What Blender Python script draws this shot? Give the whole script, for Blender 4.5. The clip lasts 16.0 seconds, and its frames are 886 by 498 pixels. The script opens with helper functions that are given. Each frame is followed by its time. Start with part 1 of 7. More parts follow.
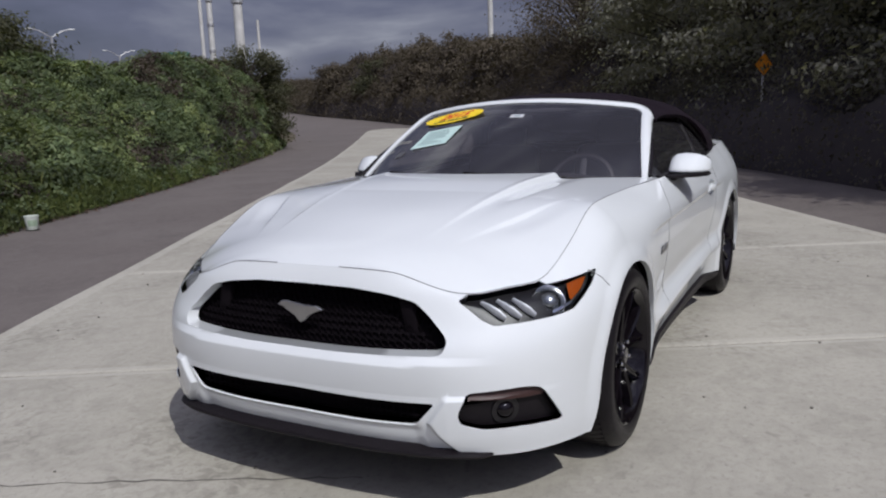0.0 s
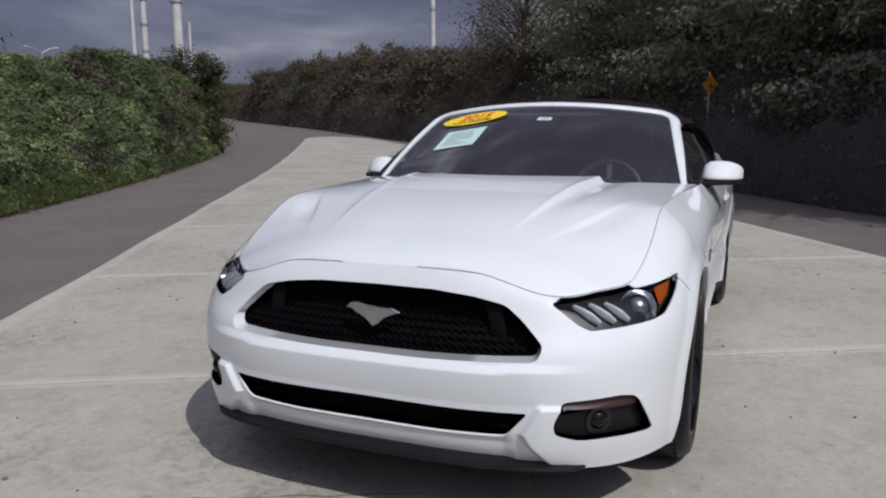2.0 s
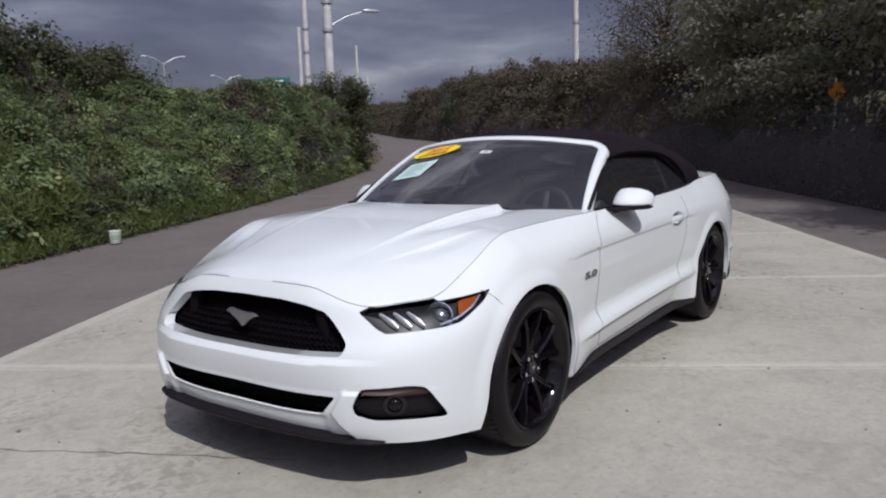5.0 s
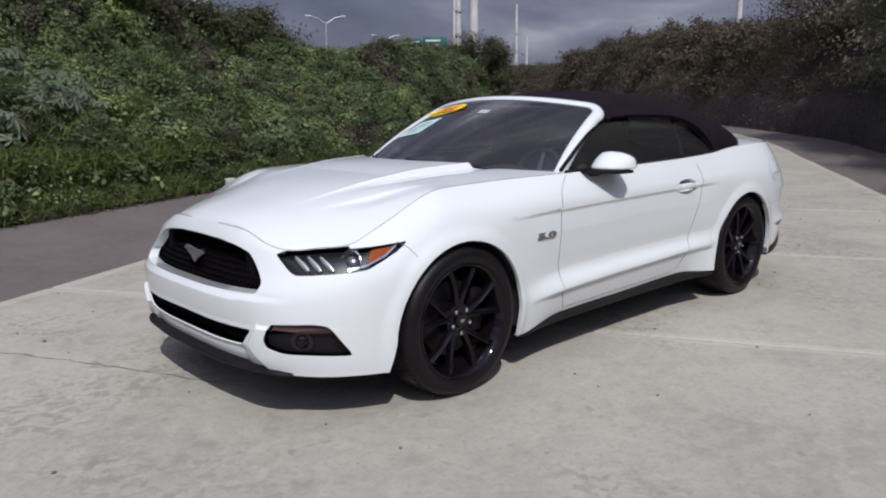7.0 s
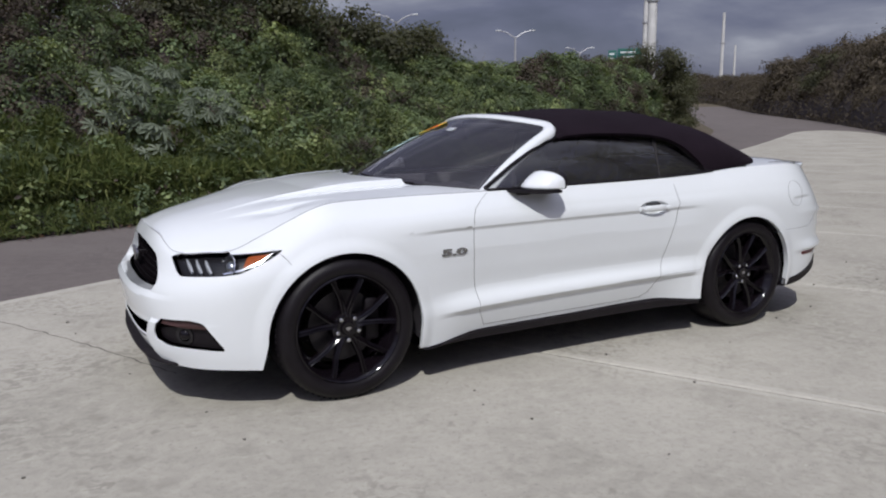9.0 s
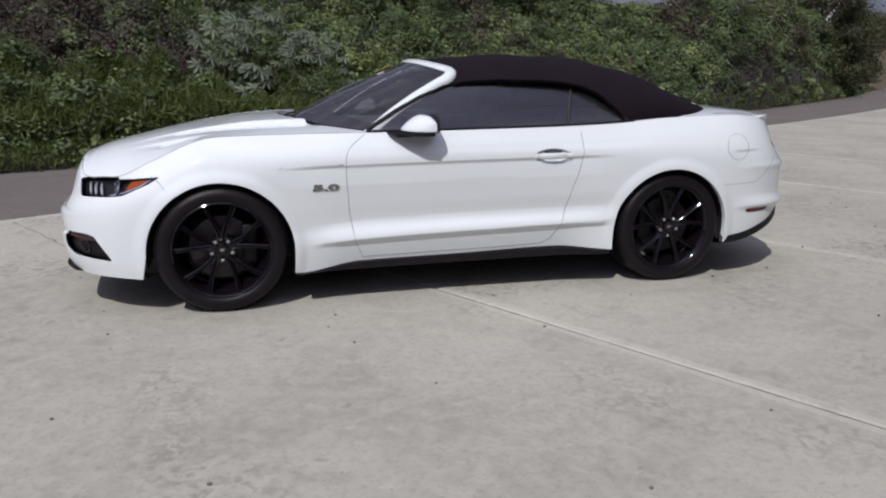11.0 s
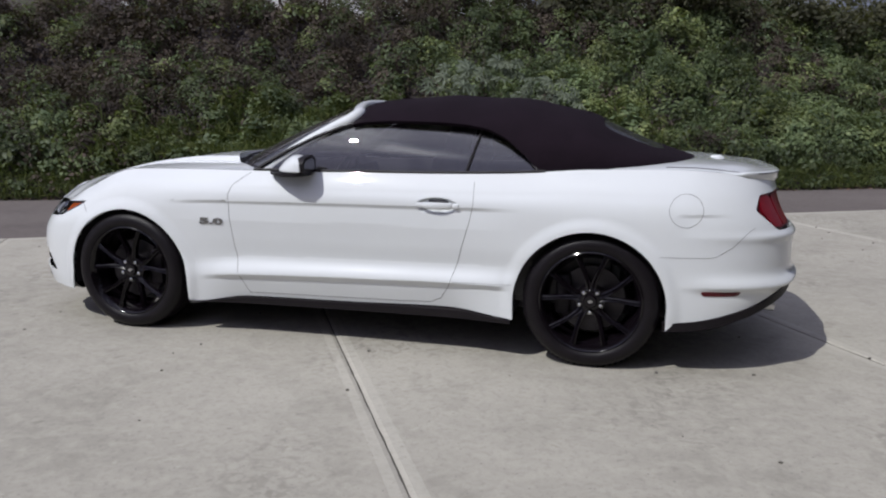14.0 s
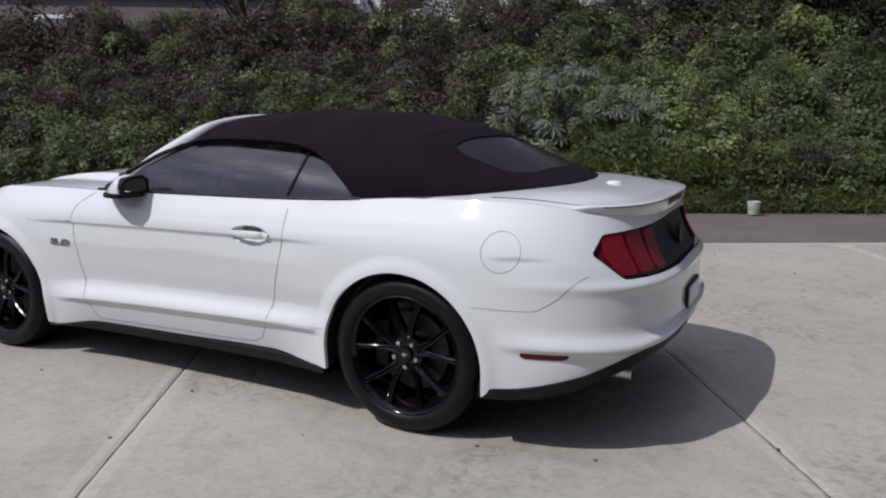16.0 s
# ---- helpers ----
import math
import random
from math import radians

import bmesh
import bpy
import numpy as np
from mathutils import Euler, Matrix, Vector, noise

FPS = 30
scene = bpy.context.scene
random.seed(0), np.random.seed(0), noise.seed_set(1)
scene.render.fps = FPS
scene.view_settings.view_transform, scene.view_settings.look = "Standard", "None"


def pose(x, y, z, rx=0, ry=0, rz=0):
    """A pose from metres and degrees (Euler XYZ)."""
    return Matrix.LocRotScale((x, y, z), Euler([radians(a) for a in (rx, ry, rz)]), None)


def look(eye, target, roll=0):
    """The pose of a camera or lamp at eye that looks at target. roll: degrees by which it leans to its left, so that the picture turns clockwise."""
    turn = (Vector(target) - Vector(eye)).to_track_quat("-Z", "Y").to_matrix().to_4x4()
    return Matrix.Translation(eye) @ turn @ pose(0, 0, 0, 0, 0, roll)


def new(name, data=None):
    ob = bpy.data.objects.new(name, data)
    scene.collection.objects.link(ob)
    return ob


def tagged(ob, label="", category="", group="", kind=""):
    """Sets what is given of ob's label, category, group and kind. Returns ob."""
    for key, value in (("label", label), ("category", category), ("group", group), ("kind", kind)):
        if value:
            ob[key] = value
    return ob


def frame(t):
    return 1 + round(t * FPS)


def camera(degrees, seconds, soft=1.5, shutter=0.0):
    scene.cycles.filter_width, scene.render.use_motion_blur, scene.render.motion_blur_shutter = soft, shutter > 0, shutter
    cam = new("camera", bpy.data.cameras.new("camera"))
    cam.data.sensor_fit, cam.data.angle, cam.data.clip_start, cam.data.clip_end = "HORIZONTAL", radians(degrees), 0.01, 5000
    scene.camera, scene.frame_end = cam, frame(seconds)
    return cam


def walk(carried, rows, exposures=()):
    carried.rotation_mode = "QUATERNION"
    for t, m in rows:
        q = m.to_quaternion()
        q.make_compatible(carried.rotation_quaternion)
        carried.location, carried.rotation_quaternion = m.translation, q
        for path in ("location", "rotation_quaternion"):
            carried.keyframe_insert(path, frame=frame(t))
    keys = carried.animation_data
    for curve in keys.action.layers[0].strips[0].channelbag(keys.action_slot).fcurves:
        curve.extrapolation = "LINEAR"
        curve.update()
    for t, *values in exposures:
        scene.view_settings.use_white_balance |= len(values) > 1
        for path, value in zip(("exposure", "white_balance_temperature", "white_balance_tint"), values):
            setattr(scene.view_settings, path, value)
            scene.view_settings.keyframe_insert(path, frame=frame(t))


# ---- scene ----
cam = camera(60.7, 16.0, soft=2.1)
PATH = [
    (0, (-4.185, -1.621, 1.3), (-2.445, -0.698, 0.951), -2.1),
    (0.5, (-4.19, -1.552, 1.295), (-2.454, -0.605, 0.998), 1.3),
    (1, (-4.231, -1.373, 1.274), (-2.436, -0.561, 0.93), 0.5),
    (1.5, (-4.275, -1.174, 1.273), (-2.447, -0.432, 0.945), -0.8),
    (2, (-4.271, -1.108, 1.248), (-2.447, -0.352, 0.925), -0.2),
    (2.5, (-4.262, -1.153, 1.245), (-2.423, -0.433, 0.925), -0.5),
    (3, (-4.274, -1.267, 1.264), (-2.432, -0.56, 0.935), -1.8),
    (3.5, (-4.276, -1.554, 1.358), (-2.51, -0.649, 1.105), -2.4),
    (6, (-4.081, -3.067, 1.358), (-2.59, -1.785, 0.994), -0.5),
    (6.5, (-3.933, -3.287, 1.33), (-2.556, -1.892, 0.929), 0.7),
    (7, (-3.7, -3.287, 1.322), (-2.357, -1.853, 0.947), -0.4),
    (7.5, (-3.511, -3.413, 1.36), (-2.274, -1.868, 1.076), -2.7),
    (8, (-3.264, -3.795, 1.355), (-2.21, -2.122, 1.054), 1.3),
    (8.5, (-2.944, -3.973, 1.321), (-1.968, -2.258, 0.993), 1.8),
    (9, (-2.616, -4.235, 1.345), (-1.688, -2.496, 1.005), -0.3),
    (11.5, (-0.762, -5.155, 1.361), (-0.428, -3.247, 0.863), 0.6),
    (12, (-0.293, -5.166, 1.357), (-0.116, -3.209, 0.984), -0.5),
    (12.5, (0.121, -5.126, 1.353), (0.162, -3.155, 1.015), -2.0),
    (13, (0.624, -5.094, 1.363), (0.469, -3.132, 1.003), 0.2),
    (13.5, (1.013, -4.924, 1.357), (0.72, -2.979, 0.992), 0.7),
    (14, (1.524, -4.779, 1.338), (1.055, -2.87, 0.967), 0.6),
    (14.5, (1.913, -4.555, 1.341), (1.283, -2.695, 0.961), -0.1),
    (15, (2.32, -4.294, 1.358), (1.677, -2.428, 1.037), -0.9),
    (15.5, (2.676, -4.04, 1.377), (1.858, -2.254, 1.0), 2.1),
    (16, (2.908, -3.674, 1.389), (2.036, -1.909, 1.035), 0.4),
]
walk(cam, [(t, look(eye, target, roll)) for t, eye, target, roll in PATH], exposures=((0.0, -0.12), (3.5, -0.12), (6.0, 0.03), (9.0, 0.02), (12.0, 0.0), (14.0, -0.04), (16.0, -0.07)))

# ---- light ----
SUN_DIR = Vector((0.455, 0.655, -1.0)).normalized()
world = bpy.data.worlds.new("sky")
scene.world = world
world.use_nodes = True


def build_sky():
    t = world.node_tree
    t.nodes.clear()
    n, l = t.nodes.new, t.links.new
    out, bg = n("ShaderNodeOutputWorld"), n("ShaderNodeBackground")
    sky = n("ShaderNodeTexSky")
    sky.sky_type, sky.sun_disc = "NISHITA", False
    sky.sun_elevation, sky.sun_rotation = radians(53), math.atan2(-SUN_DIR.x, -SUN_DIR.y)
    dim = n("ShaderNodeMixRGB")
    dim.blend_type, dim.inputs[0].default_value = "MULTIPLY", 1.0
    dim.inputs[2].default_value = (0.06, 0.06, 0.06, 1)
    l(sky.outputs[0], dim.inputs[1])
    # storm cloud cover: slow billows stretched along the horizon
    co, mp = n("ShaderNodeTexCoord"), n("ShaderNodeMapping")
    mp.inputs["Scale"].default_value = (1.0, 1.0, 3.4)
    mp.inputs["Location"].default_value = (1.3, 0.4, 0.2)
    l(co.outputs["Generated"], mp.inputs[0])
    big, fine = n("ShaderNodeTexNoise"), n("ShaderNodeTexNoise")
    big.inputs["Scale"].default_value, big.inputs["Detail"].default_value = 2.3, 6
    big.inputs["Distortion"].default_value = 0.5
    fine.inputs["Scale"].default_value, fine.inputs["Detail"].default_value = 6.5, 5
    l(mp.outputs[0], big.inputs[0]), l(mp.outputs[0], fine.inputs[0])
    add = n("ShaderNodeMath")
    add.operation, add.inputs[1].default_value = "MULTIPLY_ADD", 0.35
    l(fine.outputs[0], add.inputs[0]), l(big.outputs[0], add.inputs[2])
    ramp = n("ShaderNodeValToRGB")
    e = ramp.color_ramp.elements
    e[0].position, e[0].color = 0.55, (0.085, 0.088, 0.14, 1)
    e[1].position, e[1].color = 0.95, (0.62, 0.63, 0.68, 1)
    for pos, col in ((0.67, (0.125, 0.128, 0.2, 1)), (0.76, (0.2, 0.205, 0.275, 1)), (0.85, (0.36, 0.37, 0.44, 1))):
        k = e.new(pos)
        k.color = col
    l(add.outputs[0], ramp.inputs[0])
    # the cover thins and glows round the sun
    dot, near, lit = n("ShaderNodeVectorMath"), n("ShaderNodeMapRange"), n("ShaderNodeMixRGB")
    dot.operation = "DOT_PRODUCT"
    dot.inputs[1].default_value = -SUN_DIR
    l(co.outputs["Generated"], dot.inputs[0]), l(dot.outputs["Value"], near.inputs[0])
    near.interpolation_type = "SMOOTHSTEP"
    for i, v in ((1, 0.45), (2, 1.0), (3, 1.0), (4, 2.9)):
        near.inputs[i].default_value = v
    lit.blend_type, lit.inputs[0].default_value = "MULTIPLY", 1.0
    l(ramp.outputs[0], lit.inputs[1]), l(near.outputs[0], lit.inputs[2])
    # and is thinner overhead than towards the horizon
    axes, high, over = n("ShaderNodeSeparateXYZ"), n("ShaderNodeMapRange"), n("ShaderNodeMixRGB")
    high.interpolation_type = "SMOOTHSTEP"
    for i, v in ((1, 0.2), (2, 0.75), (3, 1.0), (4, 1.5)):
        high.inputs[i].default_value = v
    over.blend_type, over.inputs[0].default_value = "MULTIPLY", 1.0
    l(co.outputs["Generated"], axes.inputs[0]), l(axes.outputs["Z"], high.inputs[0])
    l(lit.outputs[0], over.inputs[1]), l(high.outputs[0], over.inputs[2])
    mix = n("ShaderNodeMixRGB")
    mix.inputs[0].default_value = 0.86
    l(dim.outputs[0], mix.inputs[1]), l(over.outputs[0], mix.inputs[2])
    l(mix.outputs[0], bg.inputs[0])
    bg.inputs[1].default_value = 1.05
    l(bg.outputs[0], out.inputs[0])


build_sky()
sun = new("sun", bpy.data.lights.new("sun", "SUN"))
sun.data.energy, sun.data.angle, sun.data.color = 3.08, radians(0.55), (0.985, 0.985, 0.975)
sun.rotation_mode = "QUATERNION"
sun.rotation_quaternion = SUN_DIR.to_track_quat("-Z", "Y")


# ---- materials ----
def material(name, col, rough=0.5, metal=0.0, coat=0.0, var=0.0, scale=5.0, bump=0.0, bump_scale=60.0, col2=None, island=0.0, spec=0.5,
             random_by="", detail=6, bump_dist=0.01, back=0.0, patch=0.0):
    """A principled material, mottled at two scales between col and col2, with fine relief."""
    m = bpy.data.materials.new(name)
    m.use_nodes = True
    t = m.node_tree
    n, l = t.nodes.new, t.links.new
    b = t.nodes["Principled BSDF"]
    b.inputs["Roughness"].default_value, b.inputs["Metallic"].default_value = rough, metal
    b.inputs["Coat Weight"].default_value, b.inputs["Coat Roughness"].default_value = coat, 0.03
    b.inputs["Specular IOR Level"].default_value = spec
    src = None
    if var or col2:
        co = n("ShaderNodeTexCoord")
        a, c = n("ShaderNodeTexNoise"), n("ShaderNodeTexNoise")
        a.inputs["Scale"].default_value, a.inputs["Detail"].default_value = scale, detail
        c.inputs["Scale"].default_value, c.inputs["Detail"].default_value = scale * 9, 4
        l(co.outputs["Object"], a.inputs[0]), l(co.outputs["Object"], c.inputs[0])
        s = n("ShaderNodeMath")
        s.operation, s.inputs[1].default_value = "MULTIPLY_ADD", 0.45
        l(c.outputs[0], s.inputs[0]), l(a.outputs[0], s.inputs[2])
        r = n("ShaderNodeMapRange")
        r.inputs[1].default_value, r.inputs[2].default_value = 0.5, 0.95
        l(s.outputs[0], r.inputs[0])
        mx = n("ShaderNodeMixRGB")
        l(r.outputs[0], mx.inputs[0])
        other = col2 or tuple(x * (1 - var) for x in col)
        mx.inputs[1].default_value, mx.inputs[2].default_value = (*other, 1), (*col, 1)
        src = mx.outputs[0]
    else:
        b.inputs["Base Color"].default_value = (*col, 1)
    if island or random_by:
        hsv = n("ShaderNodeHueSaturation")
        if random_by == "object":
            rnd = n("ShaderNodeObjectInfo").outputs["Random"]
        else:
            rnd = n("ShaderNodeNewGeometry").outputs["Random Per Island"]
        mr = n("ShaderNodeMapRange")
        mr.inputs[3].default_value, mr.inputs[4].default_value = 1 - island, 1 + island
        l(rnd, mr.inputs[0])
        if patch:
            # whole clumps paler or duller than their neighbours
            pc, pn, pm, mul = n("ShaderNodeTexCoord"), n("ShaderNodeTexNoise"), n("ShaderNodeMapRange"), n("ShaderNodeMath")
            pn.inputs["Scale"].default_value, pn.inputs["Detail"].default_value = 0.95, 4
            for i, v in ((1, 0.36), (2, 0.64), (3, 1 - patch), (4, 1 + patch)):
                pm.inputs[i].default_value = v
            mul.operation = "MULTIPLY"
            l(pc.outputs["Object"], pn.inputs[0]), l(pn.outputs[0], pm.inputs[0]), l(pm.outputs[0], mul.inputs[0]), l(mr.outputs[0], mul.inputs[1])
            l(mul.outputs[0], hsv.inputs["Value"])
        else:
            l(mr.outputs[0], hsv.inputs["Value"])
        mh = n("ShaderNodeMapRange")
        mh.inputs[3].default_value, mh.inputs[4].default_value = 0.5 + 0.05 * island, 0.5 - 0.07 * island
        l(rnd, mh.inputs[0]), l(mh.outputs[0], hsv.inputs["Hue"])
        if src is not None:
            l(src, hsv.inputs["Color"])
        else:
            hsv.inputs["Color"].default_value = (*col, 1)
        src = hsv.outputs[0]
    if src is not None:
        l(src, b.inputs["Base Color"])
    if bump:
        co = n("ShaderNodeTexCoord")
        z, bp = n("ShaderNodeTexNoise"), n("ShaderNodeBump")
        z.inputs["Scale"].default_value, z.inputs["Detail"].default_value = bump_scale, 6
        bp.inputs["Strength"].default_value, bp.inputs["Distance"].default_value = bump, bump_dist
        l(co.outputs["Object"], z.inputs[0]), l(z.outputs[0], bp.inputs["Height"]), l(bp.outputs[0], b.inputs["Normal"])
    if back:
        tr, ad = n("ShaderNodeBsdfTranslucent"), n("ShaderNodeMixShader")
        ad.inputs[0].default_value = back
        tr.inputs[0].default_value = (col[0] * 1.6, col[1] * 1.6, col[2] * 0.8, 1)
        out = t.nodes["Material Output"]
        l(b.outputs[0], ad.inputs[1]), l(tr.outputs[0], ad.inputs[2]), l(ad.outputs[0], out.inputs[0])
    return m


def glass(name, tint, rough=0.0, gloss=1.0, ior=1.5, haze=0.0):
    """Thin tinted glass: clear through the pane, glossy on it."""
    m = bpy.data.materials.new(name)
    m.use_nodes = True
    t = m.node_tree
    t.nodes.clear()
    n, l = t.nodes.new, t.links.new
    out, tr, gl, mx = n("ShaderNodeOutputMaterial"), n("ShaderNodeBsdfTransparent"), n("ShaderNodeBsdfGlossy"), n("ShaderNodeMixShader")
    tr.inputs[0].default_value = (*tint, 1)
    gl.inputs["Roughness"].default_value = rough
    gl.inputs["Color"].default_value = (gloss, gloss, gloss, 1)
    # mirror gloss grows towards grazing angles, alike from both sides of the pane
    face, power, fr = n("ShaderNodeLayerWeight"), n("ShaderNodeMath"), n("ShaderNodeMath")
    face.inputs[0].default_value = 0.5
    f0 = ((ior - 1) / (ior + 1)) ** 2
    power.operation, power.inputs[1].default_value = "POWER", 5.0
    fr.operation, fr.inputs[1].default_value, fr.inputs[2].default_value = "MULTIPLY_ADD", 1 - f0, f0
    l(face.outputs["Facing"], power.inputs[0]), l(power.outputs[0], fr.inputs[0])
    l(fr.outputs[0], mx.inputs[0]), l(tr.outputs[0], mx.inputs[1]), l(gl.outputs[0], mx.inputs[2])
    # a pale diffuse film stands in for haze and reflected sky on the pane
    film, veil = n("ShaderNodeMixShader"), n("ShaderNodeBsdfDiffuse")
    film.inputs[0].default_value, veil.inputs[0].default_value = haze, (0.6, 0.57, 0.62, 1)
    l(mx.outputs[0], film.inputs[1]), l(veil.outputs[0], film.inputs[2]), l(film.outputs[0], out.inputs[0])
    return m


PAINT = material("white_paint", (0.715, 0.737, 0.748), 0.45, coat=1.0, var=0.02, scale=3, spec=0.12)
BLACK_PLASTIC = material("black_plastic", (0.0095, 0.007, 0.0092), 0.5, spec=0.25, var=0.3, scale=20, bump=0.15, bump_scale=300)
GLOSS_BLACK = material("gloss_black_paint", (0.0055, 0.004, 0.0056), 0.09, spec=0.35, var=0.2, scale=8)
DARK = material("dark_cavity", (0.02, 0.016, 0.021), 0.9, var=0.3)
MESH_BLACK = material("grille_black", (0.009, 0.007, 0.009), 0.9, spec=0.05, var=0.3, scale=30)
RUBBER = material("tyre_rubber", (0.0105, 0.0085, 0.0105), 0.4, spec=0.2, var=0.35, scale=14, bump=0.2, bump_scale=160)
TAIL_BLACK = material("satin_black", (0.014, 0.012, 0.015), 0.55, spec=0.3, var=0.25, scale=12)
CHROME = material("chrome", (0.75, 0.75, 0.76), 0.12, metal=1.0, var=0.08, scale=30)
BADGE = material("dark_chrome", (0.3, 0.3, 0.31), 0.2, metal=1.0, var=0.1, scale=30)
SATIN = material("satin_silver", (0.55, 0.55, 0.56), 0.3, metal=1.0, var=0.1, scale=30)
STEEL = material("brake_steel", (0.07, 0.065, 0.07), 0.5, metal=1.0, var=0.3, scale=20)
FABRIC = material("black_canvas", (0.013, 0.0078, 0.0125), 0.95, spec=0.12, var=0.3, scale=6, bump=0.5, bump_scale=700, bump_dist=0.002)
GAP = material("panel_gap", (0.17, 0.17, 0.175), 0.8, var=0.2)
FINE_GAP = material("fine_panel_gap", (0.27, 0.27, 0.275), 0.8, var=0.2)
LEATHER = material("black_leather", (0.032, 0.028, 0.032), 0.5, var=0.3, scale=9, bump=0.2, bump_scale=200)
GREY_TRIM = material("grey_trim", (0.1, 0.1, 0.105), 0.5, var=0.2, scale=10)
LAMP_BODY = material("lamp_housing", (0.009, 0.0075, 0.0095), 0.4, var=0.3, scale=20)
BOWL = material("lamp_bowl", (0.42, 0.43, 0.44), 0.22, metal=0.9, var=0.35, scale=40)
LAMP_BAR = material("lamp_bar", (0.62, 0.63, 0.65), 0.3, var=0.1, scale=30)
BAR_SILVER = material("bar_silver", (0.62, 0.62, 0.64), 0.32, metal=0.3, var=0.25, scale=60)
AMBER = material("amber_reflector", (0.36, 0.066, 0.004), 0.5, spec=0.15, coat=0.0, var=0.25, scale=40)
RED_LENS = material("red_lens", (0.205, 0.006, 0.014), 0.35, coat=0.0, spec=0.3, var=0.25, scale=30)
RED_DARK = material("dark_red_lens", (0.11, 0.005, 0.012), 0.35, coat=0.0, spec=0.3, var=0.25, scale=30)
WINDSHIELD = glass("windshield_glass", (0.55, 0.53, 0.57), gloss=1.0, ior=1.85, haze=0.03)
TINTED = glass("tinted_glass", (0.22, 0.215, 0.225), ior=1.95, haze=0.025)
LENS_GLASS = glass("lamp_lens", (0.86, 0.88, 0.9), gloss=0.14, ior=1.4)
SMOKED = material("smoked_lens", (0.05, 0.02, 0.018), 0.5, coat=0.0, var=0.3, scale=40)
COMB = material("honeycomb_black", (0.0065, 0.005, 0.0065), 0.9, spec=0.05, var=0.3, scale=30)
REAR_GLASS = glass("rear_glass", (0.16, 0.155, 0.165), 0.16, gloss=0.6, haze=0.02)
MIRROR_GLASS = material("mirror_glass", (0.85, 0.86, 0.87), 0.02, metal=1.0)
STICKER_YELLOW = material("yellow_sticker", (0.92, 0.66, 0.015), 0.5, var=0.06, scale=30)
STICKER_RED = material("red_print", (0.6, 0.03, 0.02), 0.5, var=0.05, scale=30)
STICKER_DARK = material("dark_print", (0.06, 0.05, 0.03), 0.5, var=0.05, scale=30)
PAPER = material("pale_paper", (0.55, 0.72, 0.68), 0.7, var=0.08, scale=20)
PAPER_PRINT = material("paper_print", (0.2, 0.3, 0.3), 0.7, var=0.1, scale=20)


# ---- tools ----
def mesh_from(name, verts, faces, mats, smooth=True, normals=None):
    me = bpy.data.meshes.new(name)
    me.from_pydata([tuple(map(float, v)) for v in verts], [], faces)
    for m in mats if isinstance(mats, (list, tuple)) else [mats]:
        me.materials.append(m)
    if smooth:
        me.polygons.foreach_set("use_smooth", [True] * len(me.polygons))
    me.update()
    if normals is not None:
        me.normals_split_custom_set_from_vertices([tuple(map(float, v)) for v in normals])
    return me


def hang(name, me, parent=None, label="", m=None):
    ob = new(name, me)
    if parent is not None:
        ob.parent = parent
    if m is not None:
        ob.matrix_basis = m
    if label:
        ob["label"] = label
    return ob


def part(name, bm, mat, parent, label="", smooth=True, sharp=35):
    """One bmesh as one mesh object under a thing or a part."""
    bmesh.ops.recalc_face_normals(bm, faces=bm.faces)
    if smooth:
        for f in bm.faces:
            f.smooth = True
        for e in bm.edges:
            if len(e.link_faces) == 2 and e.calc_face_angle(0) > radians(sharp):
                e.smooth = False
    me = bpy.data.meshes.new(name)
    bm.to_mesh(me)
    bm.free()
    for k in mat if isinstance(mat, (list, tuple)) else [mat]:
        me.materials.append(k)
    return hang(name, me, parent, label)


def thing(name, label, category, at=None, group="", kind=""):
    ob = new(name)
    ob.empty_display_size = 0.1
    if at is not None:
        ob.matrix_basis = at
    return tagged(ob, label, category, group, kind)


def bm_box(bm, size, m=None, bevel=0.0, seg=2):
    r = bmesh.ops.create_cube(bm, size=1.0, matrix=(m or Matrix()) @ Matrix.Diagonal((*size, 1)))
    if bevel:
        es = list({e for v in r["verts"] for e in v.link_edges})
        bmesh.ops.bevel(bm, geom=es, offset=bevel, segments=seg, affect="EDGES", profile=0.5)


def bm_cyl(bm, r0, r1, p0, p1, seg=16, caps=True):
    p0, p1 = Vector(p0), Vector(p1)
    d = p1 - p0
    m = Matrix.Translation((p0 + p1) / 2) @ d.to_track_quat("Z", "Y").to_matrix().to_4x4()
    bmesh.ops.create_cone(bm, cap_ends=caps, segments=seg, radius1=r0, radius2=r1, depth=d.length, matrix=m)


def bm_revolve(bm, prof, seg=48, axis="y"):
    """A closed or open profile of (radius, along) turned about an axis."""
    rings = []
    for i in range(seg):
        a = 2 * math.pi * i / seg
        c, s = math.cos(a), math.sin(a)
        rings.append([bm.verts.new((r * c, h, r * s) if axis == "y" else (r * c, r * s, h)) for r, h in prof])
    for i in range(seg):
        p, q = rings[i], rings[(i + 1) % seg]
        for k in range(len(prof) - 1):
            bm.faces.new((p[k], p[k + 1], q[k + 1], q[k]))


def bm_prism(bm, pts, d, m=None):
    """A flat outline pushed out by the vector d."""
    m = m or Matrix()
    a = [bm.verts.new(m @ Vector(p)) for p in pts]
    b = [bm.verts.new(m @ (Vector(p) + Vector(d))) for p in pts]
    bm.faces.new(a[::-1])
    bm.faces.new(b)
    for i in range(len(pts)):
        j = (i + 1) % len(pts)
        bm.faces.new((a[i], a[j], b[j], b[i]))


